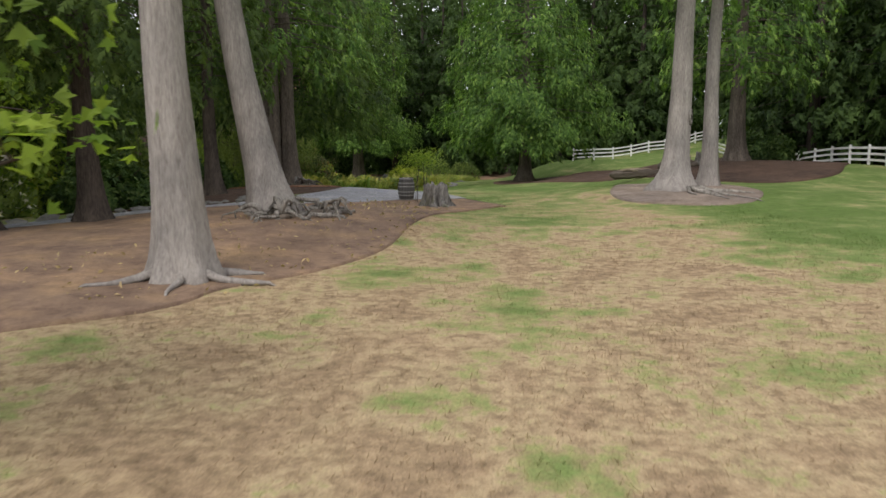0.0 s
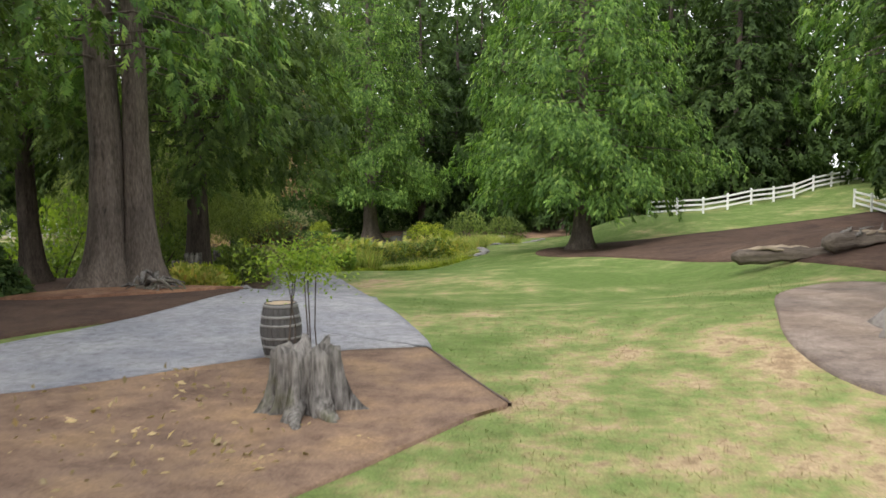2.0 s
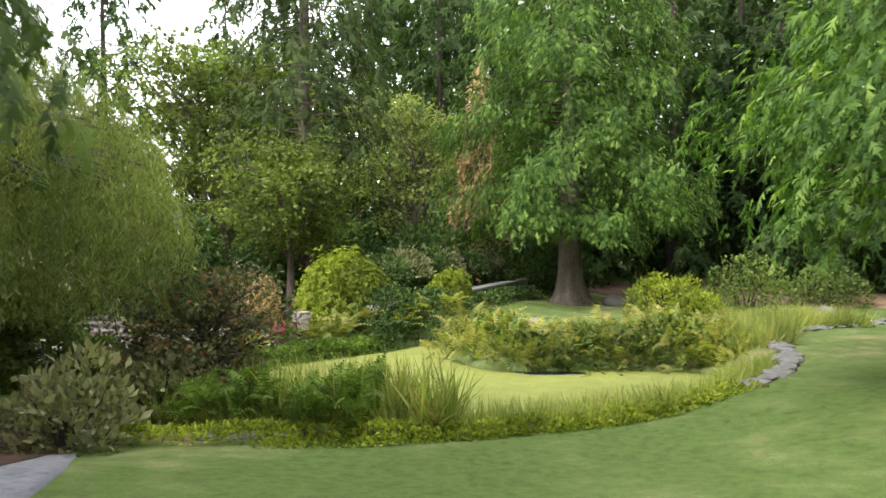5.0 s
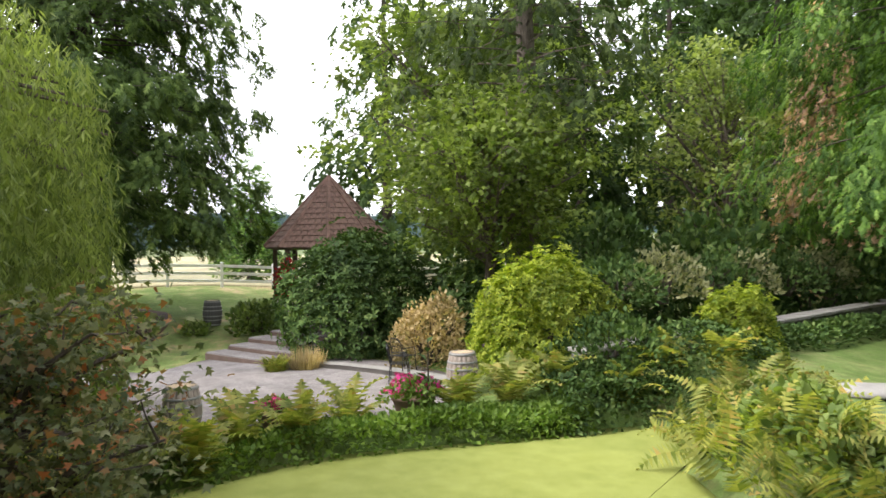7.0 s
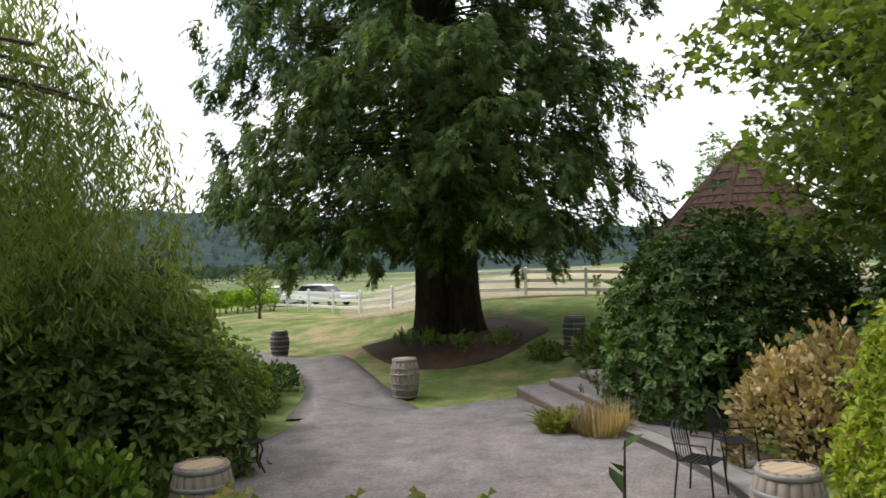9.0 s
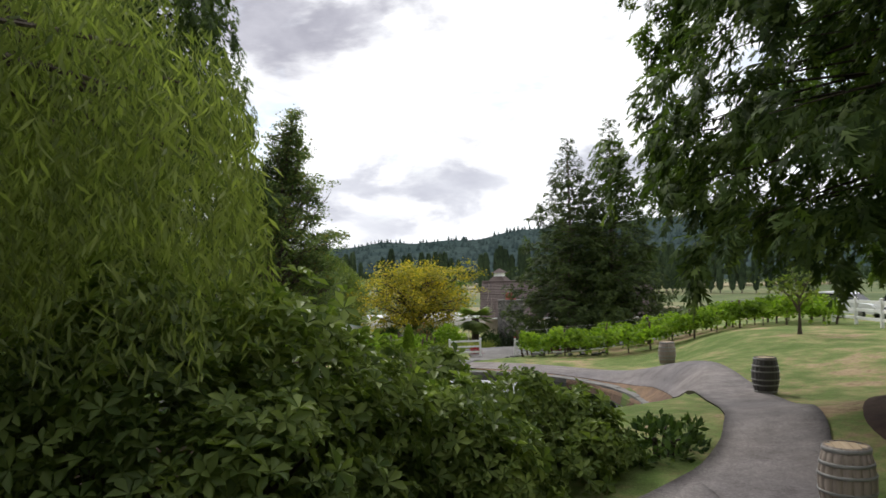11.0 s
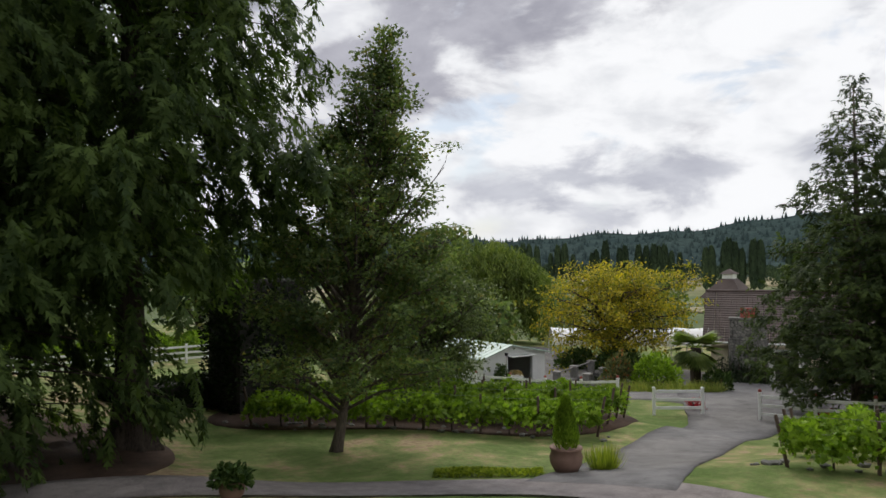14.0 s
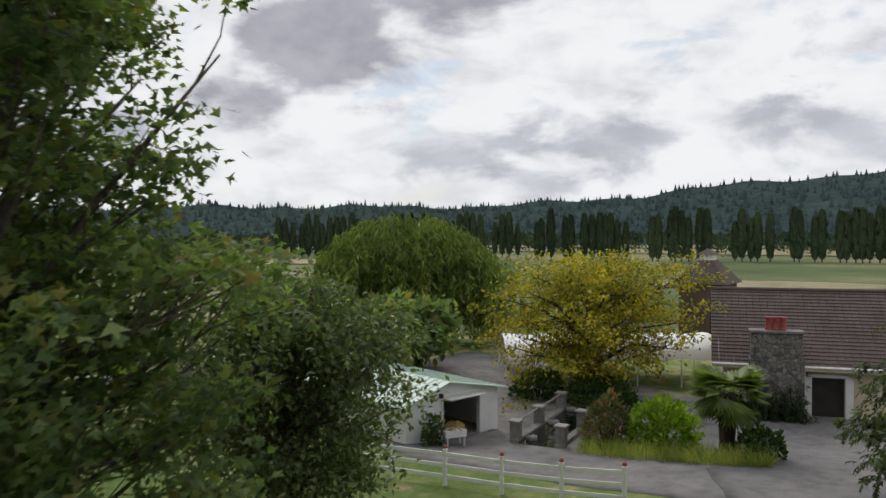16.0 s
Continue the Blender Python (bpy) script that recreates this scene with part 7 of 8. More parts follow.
def parked_car(at, turn, label):
    """A small car: body shell, glasshouse, roof and four wheels."""
    ob = thing("parked_car", label, "car", (*at, ground_at(*at)), turn, "white cars by the paddock")
    def slab(profile, half, inset=0.0):
        n = len(profile)
        v = [(x, -half + inset * (z > 0.9), z) for x, z in profile] + [(x, half - inset * (z > 0.9), z) for x, z in profile]
        return Geo().add(v, [tuple(range(n)), tuple(range(2 * n - 1, n - 1, -1))] + [((k + 1) % n, k, n + k, n + (k + 1) % n) for k in range(n)])
    part("body", slab([(-2.1, 0.3), (2.1, 0.3), (2.15, 0.6), (1.95, 0.82), (1.1, 0.9), (-1.95, 0.95), (-2.15, 0.7)], 0.86, 0.06).mesh("car_body", "car_paint"), ob)
    part("glasshouse", slab([(-1.75, 0.92), (1.05, 0.89), (0.45, 1.36), (-1.35, 1.38)], 0.74, 0.06).mesh("glasshouse", "car_glass"), ob, "dark tinted windows")
    part("roof", slab([(-1.4, 1.37), (0.5, 1.35), (0.3, 1.45), (-1.2, 1.46)], 0.7, 0.04).mesh("car_roof", "car_paint"), ob)
    for x in (-1.3, 1.3):
        for y in (-0.82, 0.82):
            w = part("wheel", Geo().lathe([(0.08, -0.09), (0.28, -0.1), (0.32, -0.06), (0.32, 0.06), (0.28, 0.1), (0.08, 0.09)], 16).mesh("tyre", "rubber", True), ob, m=pose(x, y, 0.32, 90, 0, 0))
            part("rim", Geo().lathe([(0.02, -0.105), (0.2, -0.108), (0.21, 0.108), (0.02, 0.105)], 12).mesh("rim", "hoop", True), w)


parked_car((-60.0, 57.6), 62, "white car parked beyond the paddock fence")
parked_car((-61.5, 53.6), 75, "white saloon car parked beyond the fence")
M["hedge"] = leaf("dark_hedge_leaves", (0.012, 0.024, 0.012), (0.035, 0.06, 0.024), 0.6, 0.15)

# ---- the lower pond ----
def pond_rim():
    """The kerb: cast segments with open joints, all round the water."""
    n = 52
    ob = tagged(new("pond_kerb", None), "low weathered grey kerb round the pond", "kerb", kind="structure")
    ob.matrix_world = pose(-32.0, 48.6, POND_Z)
    r = np.random.default_rng(5)
    for s in range(n):
        v, f = [], []
        lift = r.uniform(-0.012, 0.012)
        for k in range(4):
            a = 2 * math.pi * (s + 0.012 + 0.976 * k / 3) / n
            for rr, z in ((-0.02, -0.5), (-0.02, 0.17), (0.0, 0.19), (0.30, 0.21), (0.33, 0.19), (0.34, -0.2)):
                v.append(((8.7 + rr) * math.cos(a), (8.3 + rr) * math.sin(a), z + lift))
        for k in range(3):
            for j in range(5):
                q = k * 6 + j
                f.append((q, q + 6, q + 7, q + 1))
        f += [(0, 1, 2, 3, 4, 5), (23, 22, 21, 20, 19, 18)]
        part("kerb_segment", Geo().add(v, f).mesh("kerb_segment", "stone"), ob)


pond_rim()
bank("slope_ferns", "dark ferns on the shaded pond slope", [(-23.6, 43.6), (-21.2, 47.0), (-20.6, 51.0), (-21.2, 55.0)], 3.4, 0.3, 700, 0.6, 403, "rhodo", FROND, 0.7, "ferns")
strip("verge", [(-40.9, 44.4), (-41.2, 47.4), (-40.9, 50.8), (-39.4, 53.8), (-37.0, 56.6)], [0.5, 0.8, 1.1, 1.3, 1.2], "dirt", "worn brown verge between path and pond", "verge", 0.03)
bank("verge_plants", "yellow-green creeping plants at the pond rim", [(-27.4, 42.0), (-29.2, 40.4), (-30.9, 39.6)], 0.9, 0.12, 3400, 0.10, 401, "lime", DIAMOND, 0.8, "ground cover")
bank("verge_plants", "bright yellow-green ground cover beside a pot", [(-38.2, 37.0), (-39.4, 37.8), (-40.8, 38.7)], 0.8, 0.16, 2600, 0.10, 402, "lime", DIAMOND, 0.8, "ground cover")
for k, (x, y) in enumerate([(-33.6, 46.9), (-34.35, 46.45)]):
    ob = thing("pond_float", "round black float on the water", "float", (x, y, POND_Z), 0, "pond floats")
    part("ring", Geo().lathe([(0.09, -0.05), (0.17, -0.04), (0.2, 0.05), (0.17, 0.12), (0.09, 0.13), (0.03, 0.09)], 20).mesh("ring", "rubber", True), ob)


def planter(at, label, size, seed, kind):
    ob = thing("planter", label, "planter", (*at, ground_at(*at) + 0.04), 0)
    part("pot", Geo().lathe([(0.30 * size, 0), (0.42 * size, 0.2 * size), (0.46 * size, 0.42 * size), (0.40 * size, 0.58 * size), (0.45 * size, 0.62 * size), (0.45 * size, 0.68 * size), (0.38 * size, 0.66 * size), (0.02, 0.62 * size)], 22).mesh("pot", "clay", True), ob)
    r = np.random.default_rng(seed)
    if kind == "cone":
        n = 2600
        u = r.uniform(0, 1, n) ** 0.7
        a = r.uniform(0, 2 * math.pi, n)
        rad = 0.40 * (1 - u) ** 0.6 * (1 - 0.35 * np.exp(-u * 12)) * r.uniform(0.8, 1.05, n)
        p = np.stack([rad * np.cos(a), rad * np.sin(a), 0.62 * size + 1.45 * u], 1)
        d = np.stack([np.cos(a) * 0.5, np.sin(a) * 0.5, np.ones(n)], 1)
        v, f = scatter(DIAMOND, p, d, np.stack([np.cos(a), np.sin(a), np.zeros(n)], 1), 0.13 * r.uniform(0.7, 1.3, n))
        part("topiary", tri_mesh("topiary", v, f, "vine"), ob)
    else:
        p, d = dome((0.6 * size, 0.6 * size, 0.66 * size), 900, r)
        v, f = scatter(DIAMOND, p, d + r.normal(0, 0.4, d.shape), d, 0.14 * r.uniform(0.7, 1.3, len(p)))
        part("foliage", tri_mesh("foliage", v + np.array([0, 0, 0.5 * size]), f, "rhodo"), ob)
    return ob


planter((-41.4, 39.0), "terracotta jar with a clipped conical bush", 1.05, 411, "cone")
planter((-32.0, 38.6), "dark stone pot with a rounded bush", 0.66, 412, "ball")
clump("ornamental_grass", "yellow ornamental grass tuft beside a jar", (-42.5, 39.3), 0.3, 420, 0.7, 413, "lime", BLADE, up=0.8)


def vine_row(start, way, length, label, seed, tall=1.5):
    """One trellised row: posts, wires, stems and a hanging curtain of leaves."""
    r = np.random.default_rng(seed)
    w = unit(np.array(way, float))
    z0 = ground_at(*start)
    ob = thing("vine_row", label, "grapevines", (*start, z0), 0, "rows of grapevines")
    n = int(length / 1.9)
    height = lambda q: ground_at(start[0] + w[0] * q, start[1] + w[1] * q) - z0
    for k in range(n + 1):
        q = length * k / n
        lean = 0.35 if k == 0 else (-0.35 if k == n else 0.0)
        part("post", Geo().tube([(w[0] * q, w[1] * q, height(q) - 0.3), (w[0] * (q - lean), w[1] * (q - lean), height(q) + tall)], [0.055, 0.05], 7).mesh("vine_post", "post_wood"), ob)
        if k < n:
            q2 = q + length / n * 0.5
            part("vine_stem", Geo().tube([(w[0] * q2, w[1] * q2, height(q2) - 0.1), (w[0] * q2 + 0.05, w[1] * q2 + 0.04, height(q2) + 0.5), (w[0] * q2, w[1] * q2, height(q2) + 1.0)], [0.035, 0.03, 0.02], 5).mesh("vine_stem", "dark_bark"), ob)
    for h in (0.95, 1.4):
        part("wire", Geo().tube([(w[0] * q, w[1] * q, height(q) + h) for q in np.linspace(0, length, 9)], [0.004] * 9, 4).mesh("wire", "hoop"), ob)
    m = int(length * 420)
    q, side, up = r.uniform(-0.2, length + 0.2, m), r.normal(0, 0.34, m), r.beta(2.0, 1.6, m)
    zz = terrain(start[0] + w[0] * q, start[1] + w[1] * q) - z0
    lump = 0.16 * np.sin(q * 2.3 + seed) + 0.1 * np.sin(q * 5.1)
    p = np.stack([w[0] * q - w[1] * side, w[1] * q + w[0] * side, zz + 0.52 + (0.76 + lump) * up - np.abs(side) * 0.35], 1)
    d = r.normal(0, 0.8, p.shape) + np.array([0, 0, 0.1])
    v, f = scatter(TRILOBE, p, d, np.stack([-w[1] * side, w[0] * side, np.full(m, 0.5)], 1) + r.normal(0, 0.4, p.shape), 0.20 * r.uniform(0.6, 1.3, m))
    part("foliage", tri_mesh("foliage", v, f, "vine"), ob)


for k in range(4):
    vine_row((-46.6 - 1.75 * k, 34.0 - 1.5 * k), (0.87, -0.5), 13.0 - 0.8 * k, "leafy green trellised vine row above stony soil", 420 + k)
for k in range(3):
    vine_row((-46.2 - 2.0 * k, 42.7 - 1.3 * k), (-0.52, 0.85), 15.0, "low leafy vine row beside the lawn", 430 + k, 1.4)
drape("vine_soil", smooth_ring([(-47.5, 33.6), (-40, 30.3), (-34, 27), (-36, 23.5), (-41, 21.5), (-48, 25), (-53, 28.5)]), "dark_soil", "dark stony soil beneath the vines", "soil", 0.03, 10)
pb = np.random.default_rng(12)
for k in range(70):
    t = pb.uniform(0, 1)
    x, y = (-47.0 + 12.5 * t + pb.normal() * 0.35, 34.1 - 7.2 * t + pb.normal() * 0.4) if k % 3 else (-46.0 - 2.5 * t + pb.normal() * 0.3, 42.0 + 4 * t + pb.normal() * 0.3)
    s = pb.uniform(0.08, 0.2)
    stone("cobble", "pale cobble lying under the vines", (x, y), (s, s * 0.8, s * 0.5), 440 + k, group="cobbles under the vines", sub=1)

# white fences and gates
fence([(-56.64, 29.82), (-54.5, 28.76)], "short white gate panel beside the drive", 1.3, 2.2, 3, "white yard fence")
fence([(-50.0, 15.4), (-52.1, 18.3), (-54.3, 22.1), (-55.5, 25.0)], "white three-rail yard fence with red caps", 1.3, 2.3, 3, "white yard fence", caps=True)
fence([(-57.8, 32.2), (-58.9, 34.8), (-60.6, 38.8)], "white gate panel across the drive", 1.3, 2.2, 3, "white yard fence", caps=True)
fence([(-24.0, 6.6), (-28.7, 4.9), (-32.5, 3.7), (-38.0, 2.5), (-44.0, 2.0)], "white rail fence along the sloping lawn", 1.25, 2.4, 3, "white lawn fence")


def hedge(name, label, at, size, turn, n, seed, mat="hedge", leaf_size=0.22):
    """A clipped hedge: leaves set over a rounded block."""
    r = np.random.default_rng(seed)
    ob = thing(name, label, "hedge", (*at, ground_at(*at) - 0.1), turn)
    d = unit(r.normal(0, 1, (n, 3)))
    k = 1 / np.max(np.abs(d) ** 1.0 + 1e-6, axis=1)
    p = d * k[:, None] * r.uniform(0.88, 1.03, n)[:, None]
    p = p * (1 - 0.1 * (np.abs(p) > 0.9).sum(1) / 3)[:, None]
    p = p * np.array(size) / 2
    p[:, 2] += size[2] / 2
    v, f = scatter(DIAMOND, p, d + r.normal(0, 0.6, d.shape) + np.array([0, 0, 0.4]), d, leaf_size * r.uniform(0.7, 1.3, n))
    part("foliage", tri_mesh("foliage", v, f, mat), ob)
    # dark box added behind the leaves, painting the hedge's inner shade
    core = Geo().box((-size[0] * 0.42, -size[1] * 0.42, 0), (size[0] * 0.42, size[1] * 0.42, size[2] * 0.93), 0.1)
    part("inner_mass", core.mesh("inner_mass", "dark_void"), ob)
    return ob


hedge("tall_hedge", "tall clipped dark evergreen hedge", (-36.6, 23.6), (4.6, 2.4, 6.0), 25, 7000, 500)
hedge("low_hedge", "low clipped dark hedge", (-33.3, 23.8), (4.2, 1.2, 1.3), 22, 2600, 501)
hedge("low_hedge", "clipped dark hedge along the lawn", (-31.2, 22.2), (2.2, 1.2, 1.0), 40, 1500, 502)

# ---- barn ----
def barn():
    """A low gabled garage; local x runs along its open front, y back into it."""
    ob = thing("barn", "small white garage barn with a pale green metal roof", "barn", (-54.2, 13.3, ground_at(-57, 12) + 0.02), math.degrees(math.atan2(-0.9, -5.6)))
    W, D, H, P, PX = 5.7, 18.0, 2.05, 2.72, 2.3     # front width, depth, eaves, peak and where it stands
    top = lambda x: H + (P - H) * (x / PX if x < PX else (W - x) / (W - PX))
    a, b = 2.15, 4.45
    def gable(x0, x1, z0):
        xs = sorted({x0, x1, *([PX] if x0 < PX < x1 else [])})
        g = Geo()
        n = len(xs)
        v = [(x, y, z) for y in (0.0, 0.18) for z, xx in ((0, xs),) for x in xx for z in (z0,)] + [(x, y, top(x)) for y in (0.0, 0.18) for x in xs]
        f = []
        for k in range(n - 1):
            f += [(k, k + 1, 2 * n + k + 1, 2 * n + k), (n + k + 1, n + k, 3 * n + k, 3 * n + k + 1), (2 * n + k, 2 * n + k + 1, 3 * n + k + 1, 3 * n + k), (k + 1, k, n + k, n + k + 1)]
        f += [(0, 2 * n, 3 * n, n), (n - 1, 2 * n - 1, 4 * n - 1, 3 * n - 1)]
        return g.add(v, f)
    for x0, x1, z0 in ((0, a, -0.5), (a, b, 2.02), (b, W, -0.5)):
        part("front_wall", gable(x0, x1, z0).mesh("front_wall", "white_paint"), ob)
    for x0 in (0, W - 0.18):
        part("side_wall", Geo().box((x0, 0.18, -0.5), (x0 + 0.18, D, H - 0.02), 0.01).mesh("side_wall", "white_paint"), ob)
    part("back_wall", Geo().box((0.18, D - 0.18, -0.5), (W - 0.18, D, H - 0.02), 0.01).mesh("back_wall", "white_paint"), ob)
    part("floor", Geo().box((0.18, 0.0, -0.3), (W - 0.18, D - 0.18, 0.03), 0.0).mesh("barn_floor", "concrete"), ob)
    for x0, x1 in ((-0.45, PX), (W + 0.45, PX)):
        n = 40
        z0 = H + (P - H) * ((-0.45 / PX) if x0 < 0 else (-0.45 / (W - PX)))
        g, wide = Geo(), (D + 0.7) / n
        for ya, yb, t in ((0, wide - 0.03, 0.06), (wide - 0.03, wide, 0.09)):
            g.add([(x0, ya, z0), (x1, ya, P), (x1, yb, P), (x0, yb, z0), (x0, ya, z0 + t), (x1, ya, P + t), (x1, yb, P + t), (x0, yb, z0 + t)], [(4, 5, 6, 7), (0, 1, 5, 4), (3, 2, 6, 7), (0, 4, 7, 3), (0, 3, 2, 1)])
        sheet = g.mesh("roof_sheet", "green_metal")
        for k in range(n):
            part("roof_sheet", sheet, ob, "pale green ribbed metal sheet", pose(0, -0.35 + wide * k, 0))
    part("door_frame", Geo().box((a - 0.1, -0.05, 0), (a, 0.03, 2.1)).box((b, -0.05, 0), (b + 0.1, 0.03, 2.1)).box((a - 0.1, -0.05, 2.02), (b + 0.1, 0.03, 2.12)).mesh("door_frame", "white_paint"), ob)
    part("raised_door", Geo().box((a + 0.03, -0.5, 1.93), (b - 0.03, 1.4, 2.0), 0.01).mesh("raised_door", "white_paint"), ob, "white door swung up overhead")
    part("wall_lamp", Geo().box((a - 0.25, -0.2, 2.05), (a - 0.1, 0.0, 2.25), 0.02).mesh("wall_lamp", "iron"), ob, "small black wall lamp")
    for k in range(3):
        part("shelf", Geo().box((a, 2.6, 0.4 + 0.5 * k), (b, 3.0, 0.45 + 0.5 * k), 0.01).mesh("shelf", "post_wood"), ob)


barn()


def flower_cart():
    ob = thing("flower_cart", "small white wooden cart of flowers", "cart", (-56.1, 14.2, ground_at(-56, 14) + 0.06), 170)
    part("tray", Geo().box((-0.5, -0.3, 0.4), (0.5, 0.3, 0.7), 0.015).mesh("tray", "white_paint"), ob)
    for x in (-0.4, 0.4):
        for y in (-0.25, 0.25):
            part("leg", Geo().box((x - 0.03, y - 0.03, 0), (x + 0.03, y + 0.03, 0.42), 0.005).mesh("leg", "white_paint"), ob)
    r = np.random.default_rng(2)
    p, d = dome((0.5, 0.3, 0.35), 260, r)
    v, f = scatter(DIAMOND, p, d, d, 0.13)
    part("flowers", tri_mesh("flowers", v + np.array([0, 0, 0.66]), f, "tan"), ob)


flower_cart()


# ---- house ----
def house():
    ang = 129.0
    z = ground_at(-75, 15)
    ob = thing("house", "long cream house with a brown tiled roof and stone chimney", "house", (-73.7, 14.7, z), ang)
    L, D, H, R = 17.0, 10.0, 3.05, 3.3        # along the front, depth, eaves, rise of the roof
    g = Geo().box((0, -0.3, -0.5), (4.5, 0.0, H), 0.0).box((6.1, -0.3, -0.5), (L, 0.0, H), 0.0).box((4.5, -0.3, 2.2), (6.1, 0.0, H), 0.0)
    part("front_wall", g.mesh("front_wall", "stucco"), ob)
    part("end_wall", Geo().box((0, -D, -0.5), (0.3, -0.3, H), 0.0).mesh("end_wall", "stucco"), ob)
    part("end_wall", Geo().box((L - 0.3, -D, -0.5), (L, -0.3, H), 0.0).mesh("end_wall", "stucco"), ob)
    part("back_wall", Geo().box((0.3, -D, -0.5), (L - 0.3, -D + 0.3, H), 0.0).mesh("back_wall", "stucco"), ob)
    part("gable", Geo().add([(0.05, 0, H), (0.05, -D, H), (0.05, -D / 2, H + R), (0.3, 0, H), (0.3, -D, H), (0.3, -D / 2, H + R)], [(0, 2, 1), (3, 4, 5), (0, 3, 5, 2), (1, 2, 5, 4)]).mesh("gable", "stucco"), ob)
    # roof: courses of tiles, each lapping the one below
    for s in (0, 1):
        roof = None
        n = 22
        g = Geo()
        y0, y1 = (0.7, -D / 2) if s == 0 else (-D - 0.7, -D / 2)
        for k in range(n):
            a, b = k / n, (k + 1.12) / n
            za, zb = H - 0.25 + (R + 0.35) * a, H - 0.25 + (R + 0.35) * b
            ya, yb = y0 + (y1 - y0) * a, y0 + (y1 - y0) * min(b, 1.02)
            cols = 46 if s == 0 else 1
            for c in range(cols):
                x0, x1 = -0.6 + (L + 1.2) * c / cols, -0.6 + (L + 1.2) * (c + 1) / cols - (0.02 if cols > 1 else 0)
                g.add([(x0, ya, za), (x1, ya, za), (x1, yb, zb), (x0, yb, zb), (x0, ya, za + 0.075), (x1, ya, za + 0.075), (x1, yb, zb + 0.02), (x0, yb, zb + 0.02)], [(4, 5, 6, 7), (0, 1, 5, 4), (0, 4, 7, 3), (1, 2, 6, 5)])
        tagged(part("roof_tiles", g.mesh("roof_tiles", "roof_tile"), ob, "weathered brown roof tiles"), kind="stuff")
    part("ridge", Geo().tube([(-0.6, -D / 2, H + R + 0.14), (L + 0.6, -D / 2, H + R + 0.14)], [0.13, 0.13], 8).mesh("ridge", "roof_tile"), ob)
    part("gutter", Geo().tube([(-0.6, 0.76, H - 0.22), (L + 0.6, 0.76, H - 0.22)], [0.07, 0.07], 8).mesh("gutter", "white_paint"), ob)
    part("fascia", Geo().box((-0.6, 0.66, H - 0.42), (L + 0.6, 0.70, H - 0.26), 0.0).mesh("fascia", "stucco"), ob)
    ch = part("chimney", Geo().box((1.3, 0.02, -0.4), (4.05, 1.0, 3.2), 0.03).box((1.4, 0.05, 3.2), (3.95, 0.9, 4.6), 0.03).mesh("chimney", "chimney_stone"), ob, "broad grey fieldstone chimney")
    part("coping", Geo().box((1.3, -0.02, 4.6), (4.05, 1.0, 4.74), 0.02).mesh("coping", "stone"), ch)
    for x in (2.3, 2.65, 3.0):
        part("chimney_pot", Geo().lathe([(0.17, 0), (0.2, 0.05), (0.17, 0.1), (0.15, 0.62), (0.19, 0.66), (0.19, 0.72), (0.1, 0.72)], 12).mesh("chimney_pot", "red_clay", True), ch, "red clay chimney pot", pose(x, -0.5, 4.73))
    part("door_frame", Geo().box((4.3, 0.0, 0), (4.5, 0.12, 2.4), 0.01).box((6.1, 0.0, 0), (6.3, 0.12, 2.4), 0.01).box((4.3, 0.0, 2.2), (6.3, 0.12, 2.4), 0.01).mesh("door_frame", "white_paint"), ob)
    for x in (3.95, 6.15):
        part("shutter", Geo().box((x - 0.02, 0.14, 0.05), (x + 0.35, 0.19, 2.25), 0.01).mesh("shutter", "white_paint"), ob)
    # flat near-black panel closes the opening; its colour is the indoor shade
    part("dark_door", Geo().box((4.5, -0.28, 0), (6.1, -0.2, 2.2)).mesh("dark_door", "dark_void"), ob, "near-black panel painting the doorway's shade")
    for x in (8.0, 12.0):
        w = part("window", Geo().box((x, 0.0, 0.95), (x + 1.4, 0.08, 2.2), 0.01).mesh("window", "white_paint"), ob)
        for k in range(2):
            part("pane", Geo().box((x + 0.1 + 0.62 * k, 0.082, 1.05), (x + 0.66 + 0.62 * k, 0.09, 2.1)).mesh("pane", "water"), w)
    turn_over = Matrix.Diagonal((1, -1, 1, 1))         # the front looks towards the courtyard
    for c in ob.children_recursive:
        if c.data and c.name.split(".")[0] != "chimney_pot":
            c.data.transform(turn_over)
            c.data.flip_normals()
    # further hip roof behind
    h2 = thing("house_wing", "distant brown hipped roof with a small lantern", "house", (-108, -13.6, -8.0), 20)
    part("wall", Geo().box((-2.4, -2.4, -6), (2.4, 2.4, 5.1)).mesh("wing_wall", "post_wood"), h2)
    part("hip_roof", Geo().add([(-2.9, -2.9, 5.0), (2.9, -2.9, 5.0), (2.9, 2.9, 5.0), (-2.9, 2.9, 5.0), (-0.8, -0.8, 7.5), (0.8, -0.8, 7.5), (0.8, 0.8, 7.5), (-0.8, 0.8, 7.5)], [(0, 1, 5, 4), (1, 2, 6, 5), (2, 3, 7, 6), (3, 0, 4, 7), (4, 5, 6, 7), (3, 2, 1, 0)]).mesh("hip_roof", "roof_tile"), h2)
    part("lantern", Geo().box((-0.7, -0.7, 7.4), (0.7, 0.7, 8.1), 0.02).mesh("lantern", "white_paint"), h2)
    part("lantern_roof", Geo().add([(-1.0, -1.0, 8.1), (1.0, -1.0, 8.1), (1.0, 1.0, 8.1), (-1.0, 1.0, 8.1), (0, 0, 8.8)], [(0, 1, 4), (1, 2, 4), (2, 3, 4), (3, 0, 4), (3, 2, 1, 0)]).mesh("lantern_roof", "roof_tile"), h2)


